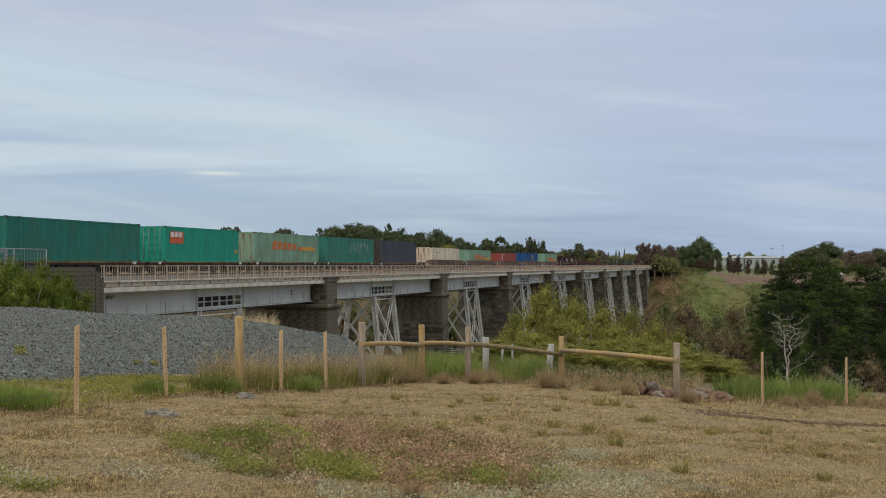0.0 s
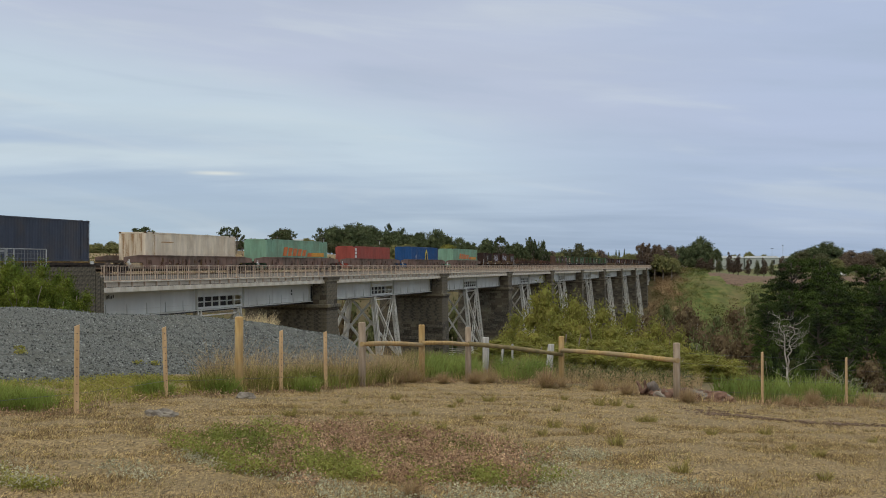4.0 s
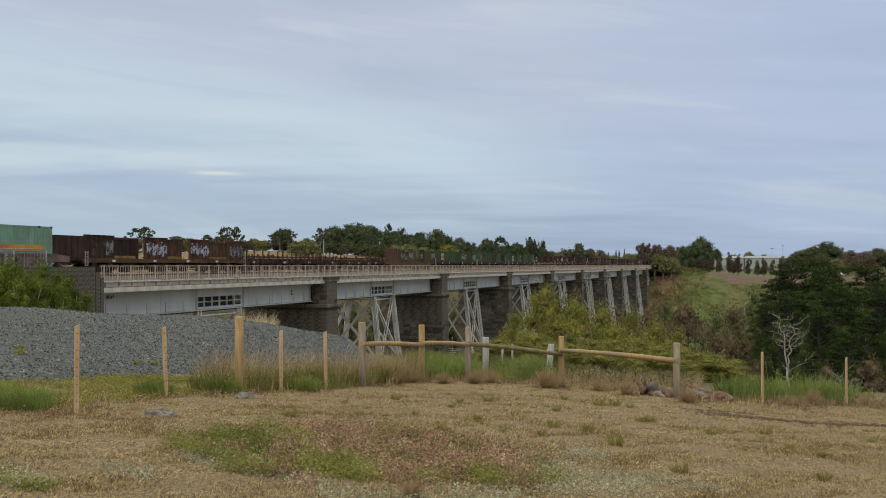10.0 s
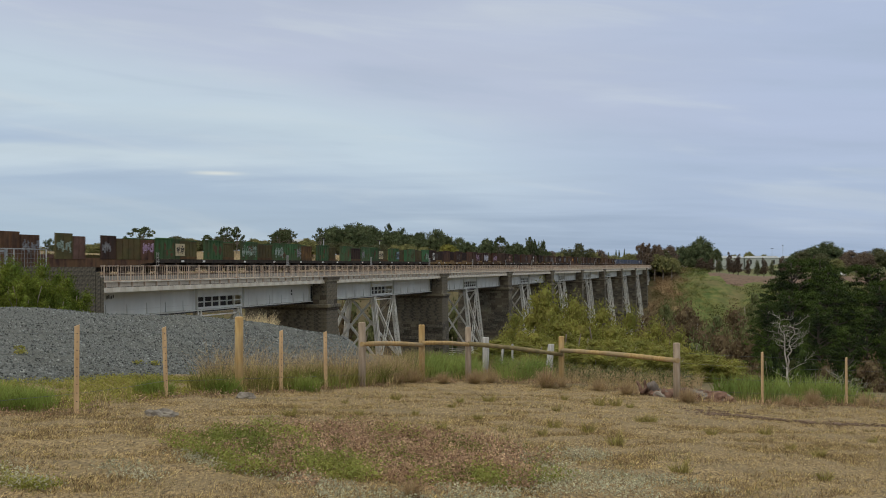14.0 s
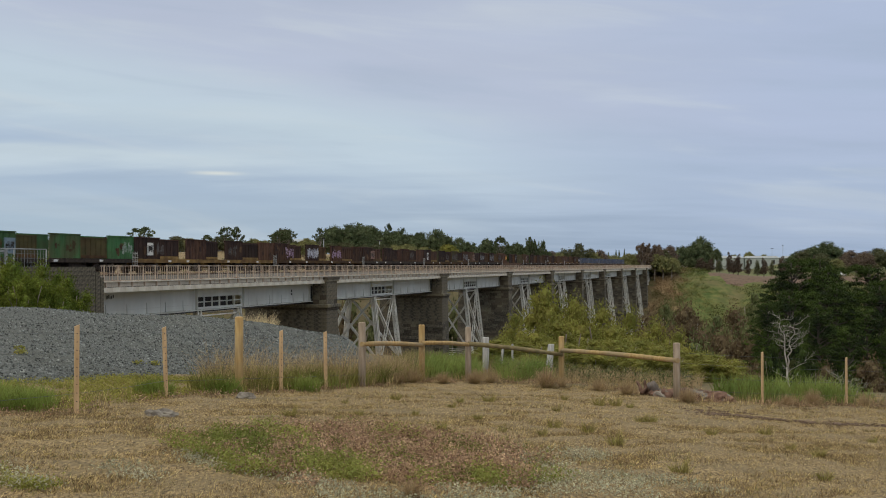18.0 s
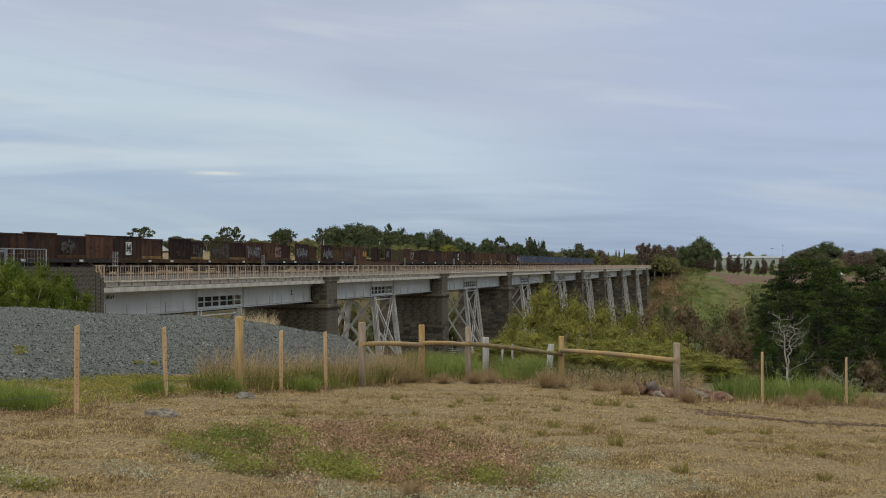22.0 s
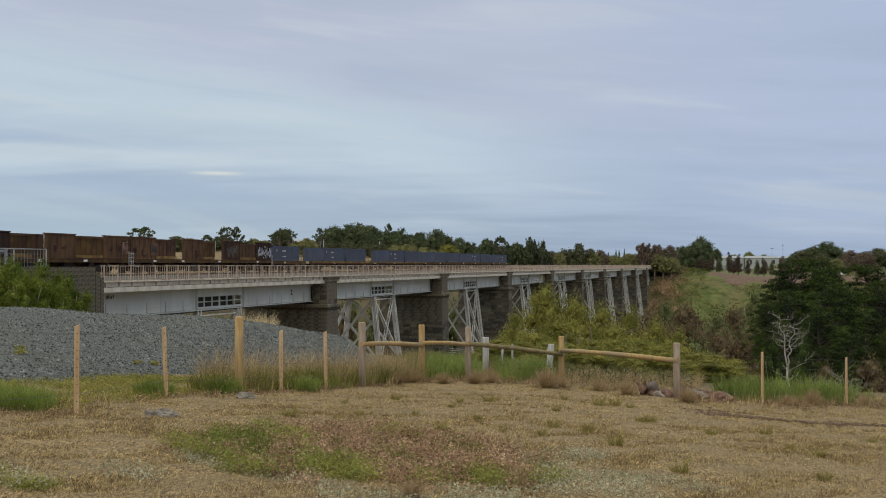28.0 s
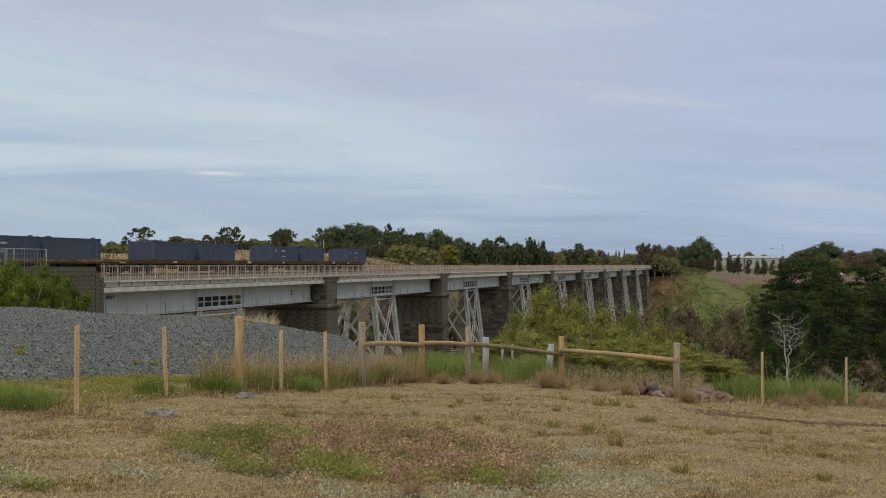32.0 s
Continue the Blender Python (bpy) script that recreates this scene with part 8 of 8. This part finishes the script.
def build_loose():
    g = random.Random(33)
    for i in range(52):
        x = 4.75 + 1.5 * g.random()
        y = 21.9 - 0.35 * (x - 4.75) + 0.7 * g.random()
        s = g.uniform(0.06, 0.2)
        rock(x, y, s * 1.2, s, s * 0.7, i, "reddish broken rubble heaped beside the fence" if i % 4 else "pale grey stone in the rubble heap", M_ROCK if i % 4 else M_PALEROCK, "rubble heap")
    for x, y, a in ((4.45, 22.4, 0.9), (4.55, 22.6, 0.5), (4.62, 22.3, 1.2), (4.5, 22.5, 2.0), (4.6, 22.5, 1.7), (4.7, 22.4, 0.3)):
        bm = bmesh.new()
        limb(bm, (0, 0, 0), (0.30 * math.cos(a), 0.1, 0.24 * abs(math.sin(a)) + 0.05), 0.05, 0.03, 0.03, g, 4, 7)
        tagged(part("broken_branch", bm, M_ROCK, m=Matrix.Translation((x, y, gz(x, y) + 0.02))), "broken reddish-brown branch on the rubble heap", "branch", "rubble branches")
    bm = bmesh.new()
    limb(bm, (0, 0, -0.1), (-0.22, 0.05, 0.30), 0.14, 0.10, 0.05, g, 7, 11)
    tagged(part("log", bm, M_LOG, m=Matrix.Translation((4.86, 22.3, gz(4.86, 22.3)))), "grey weathered stump leaning on the rubble heap", "log")
    rock(-3.65, 12.95, 0.20, 0.12, 0.07, 71, "flat grey stone lying in the grass", M_PALEROCK)
    rock(-3.2, 16.2, 0.14, 0.1, 0.08, 72, "small grey stone lying in the grass", M_PALEROCK)
    # dark clods along a shallow furrow
    r = np.random.default_rng(81)
    n = 700
    u = r.random(n)
    x = 4.6 + 3.4 * u
    y = 17.75 - 0.9 * u + 0.15 * np.sin(u * 9) + r.normal(0, 0.16, n)
    x[:120], y[:120] = 4.4 + 1.4 * r.random(120), 18.4 + r.normal(0, 0.4, 120)
    s = r.uniform(0.005, 0.02, n) * (0.4 + 0.8 * np.abs(np.sin(u * 23)))
    rows = [(a - k * 1.5, a + k * 1.5, b - k, b + k, gz(a, b) - k, gz(a, b) + k * 0.9) for a, b, k in zip(x, y, s)]
    tagged(new("soil_clods", boxes("soil_clods", rows, M_SOIL)), "dark broken soil along a shallow furrow", "soil", kind="stuff")
    # loose stones on the gravel
    n = 44000
    r = np.random.default_rng(44)
    u, v = r.random(n) * 88, r.random(n) ** 1.2 * 41
    i, j = u.astype(int), v.astype(int)
    fu, fv = (u - i)[:, None], (v - j)[:, None]
    p = bank[i, j] * (1 - fu) * (1 - fv) + bank[i + 1, j] * fu * (1 - fv) + bank[i, j + 1] * (1 - fu) * fv + bank[i + 1, j + 1] * fu * fv
    s = r.uniform(0.014, 0.042, n)[:, None]
    base = np.array([(1, 0, -0.35), (-0.5, 0.87, -0.35), (-0.5, -0.87, -0.35), (0.1, 0.1, 0.75)])
    rot = r.uniform(0, 6.28, n)
    c, q = np.cos(rot), np.sin(rot)
    pts = []
    for k in base:
        w = k * r.uniform(0.7, 1.3, (n, 3))
        pts.append(p + np.stack([w[:, 0] * c - w[:, 1] * q, w[:, 0] * q + w[:, 1] * c, w[:, 2]], 1) * s)
    verts = np.stack(pts, 1).reshape(-1, 3)
    me = bpy.data.meshes.new("loose_stones")
    idx = np.arange(n)[:, None, None] * 4 + np.array([(0, 1, 3), (1, 2, 3), (2, 0, 3)])[None]
    me.from_pydata(verts.tolist(), [], idx.reshape(-1, 3).tolist())
    me.materials.append(M_STONES)
    tagged(new("loose_stones", me), "loose grey crushed stones over the gravel bank", "gravel", kind="stuff")
    # weeds on the gravel
    w = []
    for x, y in ((-8.3, 19.6), (-8.6, 20.0), (-6.6, 21.5), (-6.3, 21.8), (-11.3, 22.5), (-10.6, 18.5)):
        d = ((bank[:, :, 0] - x) ** 2 + (bank[:, :, 1] - y) ** 2)
        k = np.unravel_index(np.argmin(d), d.shape)
        w += [(*bank[k], 1.0)] * 4
    tagged(new("gravel_weeds", leaf_rows("gravel_weeds", w, 0.03, M_SHRUBLOW, 45, 20, 0.08)), "small green weeds growing in the gravel", "weeds", kind="stuff")


build_loose()


def build_gate():
    """Pipe and mesh barrier at the end of the walkway."""
    ob = thing("walkway_gate", BR @ Matrix.Translation((-9.2, 0.6, -1.35)), "grey galvanised pipe and mesh gate at the viaduct's end", "gate")
    for x in (0, 3.0, 5.9):
        bm = bmesh.new()
        rod(bm, [(x, 0, -0.6), (x, 0, 2.35)], [0.035, 0.035], 8)
        part("upright", bm, M_GALV, ob)
    for z in (2.33, 1.2):
        bm = bmesh.new()
        rod(bm, [(-4.0, 0, z), (5.9, 0, z)], [0.03, 0.03], 8)
        part("pipe_rail", bm, M_GALV, ob)
    bm = bmesh.new()
    for x in (0.05, 2.2):
        box(bm, x, x + 0.22, -0.03, 0.03, 0.6, 2.3)
    box(bm, 0.05, 2.4, -0.03, 0.03, 2.1, 2.26)
    part("gate_frame", bm, M_GALV, ob)
    bm = bmesh.new()
    box(bm, 0.95, 1.55, -0.05, -0.031, 1.35, 1.75)
    part("sign_plate", bm, M_GRAF, ob)
    rows = []
    for i in range(34):
        x = -3.9 + i * 0.29
        rows.append((x - 0.006, x + 0.006, -0.006, 0.006, 0.2, 2.3))
    for i in range(7):
        rows.append((-3.95, 5.9, -0.006, 0.006, 0.35 + i * 0.28, 0.362 + i * 0.28))
    part("mesh", boxes("mesh", rows, M_GALV), None, ob)["kind"] = "stuff"


build_gate()


def house(x, y, z, w, d, h, turn, wall_m, roof_m, label):
    ob = thing("house", Matrix.LocRotScale((x, y, z), Euler((0, 0, turn)), None), label, "house", "far houses")
    bm = bmesh.new()
    box(bm, -w / 2, w / 2, -d / 2, d / 2, -2, h)
    part("wall", bm, wall_m, ob)
    bm = bmesh.new()
    e = 0.4
    a = [bm.verts.new(c) for c in ((-w / 2 - e, -d / 2 - e, h), (w / 2 + e, -d / 2 - e, h), (w / 2 + e, d / 2 + e, h), (-w / 2 - e, d / 2 + e, h))]
    b = [bm.verts.new(c) for c in ((-w / 2 + d * 0.3, 0, h + d * 0.28), (w / 2 - d * 0.3, 0, h + d * 0.28))]
    for f in ((a[0], a[1], b[1], b[0]), (a[2], a[3], b[0], b[1]), (a[1], a[2], b[1]), (a[3], a[0], b[0]), tuple(a[::-1])):
        bm.faces.new(f)
    part("roof", bm, roof_m, ob)
    for i in range(3):
        bm = bmesh.new()
        cx = -w / 2 + w * (i + 0.5) / 3
        box(bm, cx - 0.6, cx + 0.6, -d / 2 - 0.03, -d / 2 + 0.03, h * 0.35, h * 0.8)
        part("window", bm, M_STEEL_DARK, ob)


def pole(x, y, top, lamp):
    z = gz(x, y)
    ob = thing("light_pole", Matrix.Translation((x, y, z)), "thin grey pole standing in the distance", "pole", "far poles")
    bm = bmesh.new()
    rod(bm, [(0, 0, -0.5), (0, 0, top - z)], [0.13, 0.09], 6)
    part("shaft", bm, M_GALV, ob)
    bm = bmesh.new()
    box(bm, -0.9 if lamp else -0.3, 0.9 if lamp else 0.3, -0.15, 0.15, top - z - 0.1, top - z + 0.15)
    part("head", bm, M_STEEL_DARK, ob)


house(-74.5, 258, 1.2, 7, 5, 2.4, 0.2, M_BRICKRED, M_GALV, "low dull brick house with a pale roof")
house(-47, 320, 3.6, 10, 7, 2.6, 0.1, M_GALV, M_ROOF, "grey shed with a pale metal roof")
for x, y, w, h in ((204, 640, 22, 1.9), (226, 640, 20, 1.9), (182, 640, 20, 1.7)):
    house(x, y, gz(x, y), w, 5, 4.3 - gz(x, y), 0.0, M_BUILDING, M_ROOF, "long pale low building on the far plateau")
house(174.5, 440, -5.9, 4.5, 4, 1.7, 0.3, M_WHITEHOUSE, M_WHITEHOUSE, "white house half hidden behind trees")
house(169.6, 445, -3.0, 2.6, 3, 1.4, 0.3, M_WHITEHOUSE, M_WHITEHOUSE, "white house half hidden behind trees")
for x, y, top, l in ((211, 640, 10.5, 1), (218, 640, 12.5, 0), (234, 640, 6.2, 1), (128, 505, 5.2, 0), (-57, 250, 6.2, 0), (-27.5, 230, 6.0, 0), (-21, 330, 8.0, 1)):
    pole(x, y, top, l)

def motions():
    for ob, x, y, z in MOVING:
        rows = []
        for t in (0.0, 8.0, 16.0, 24.0, 32.0):
            rows.append((t, BR @ Matrix.Translation((x - SPEED * t, TRACK_Y + y, RAIL_Z + z))))
        walk(ob, rows)


motions()
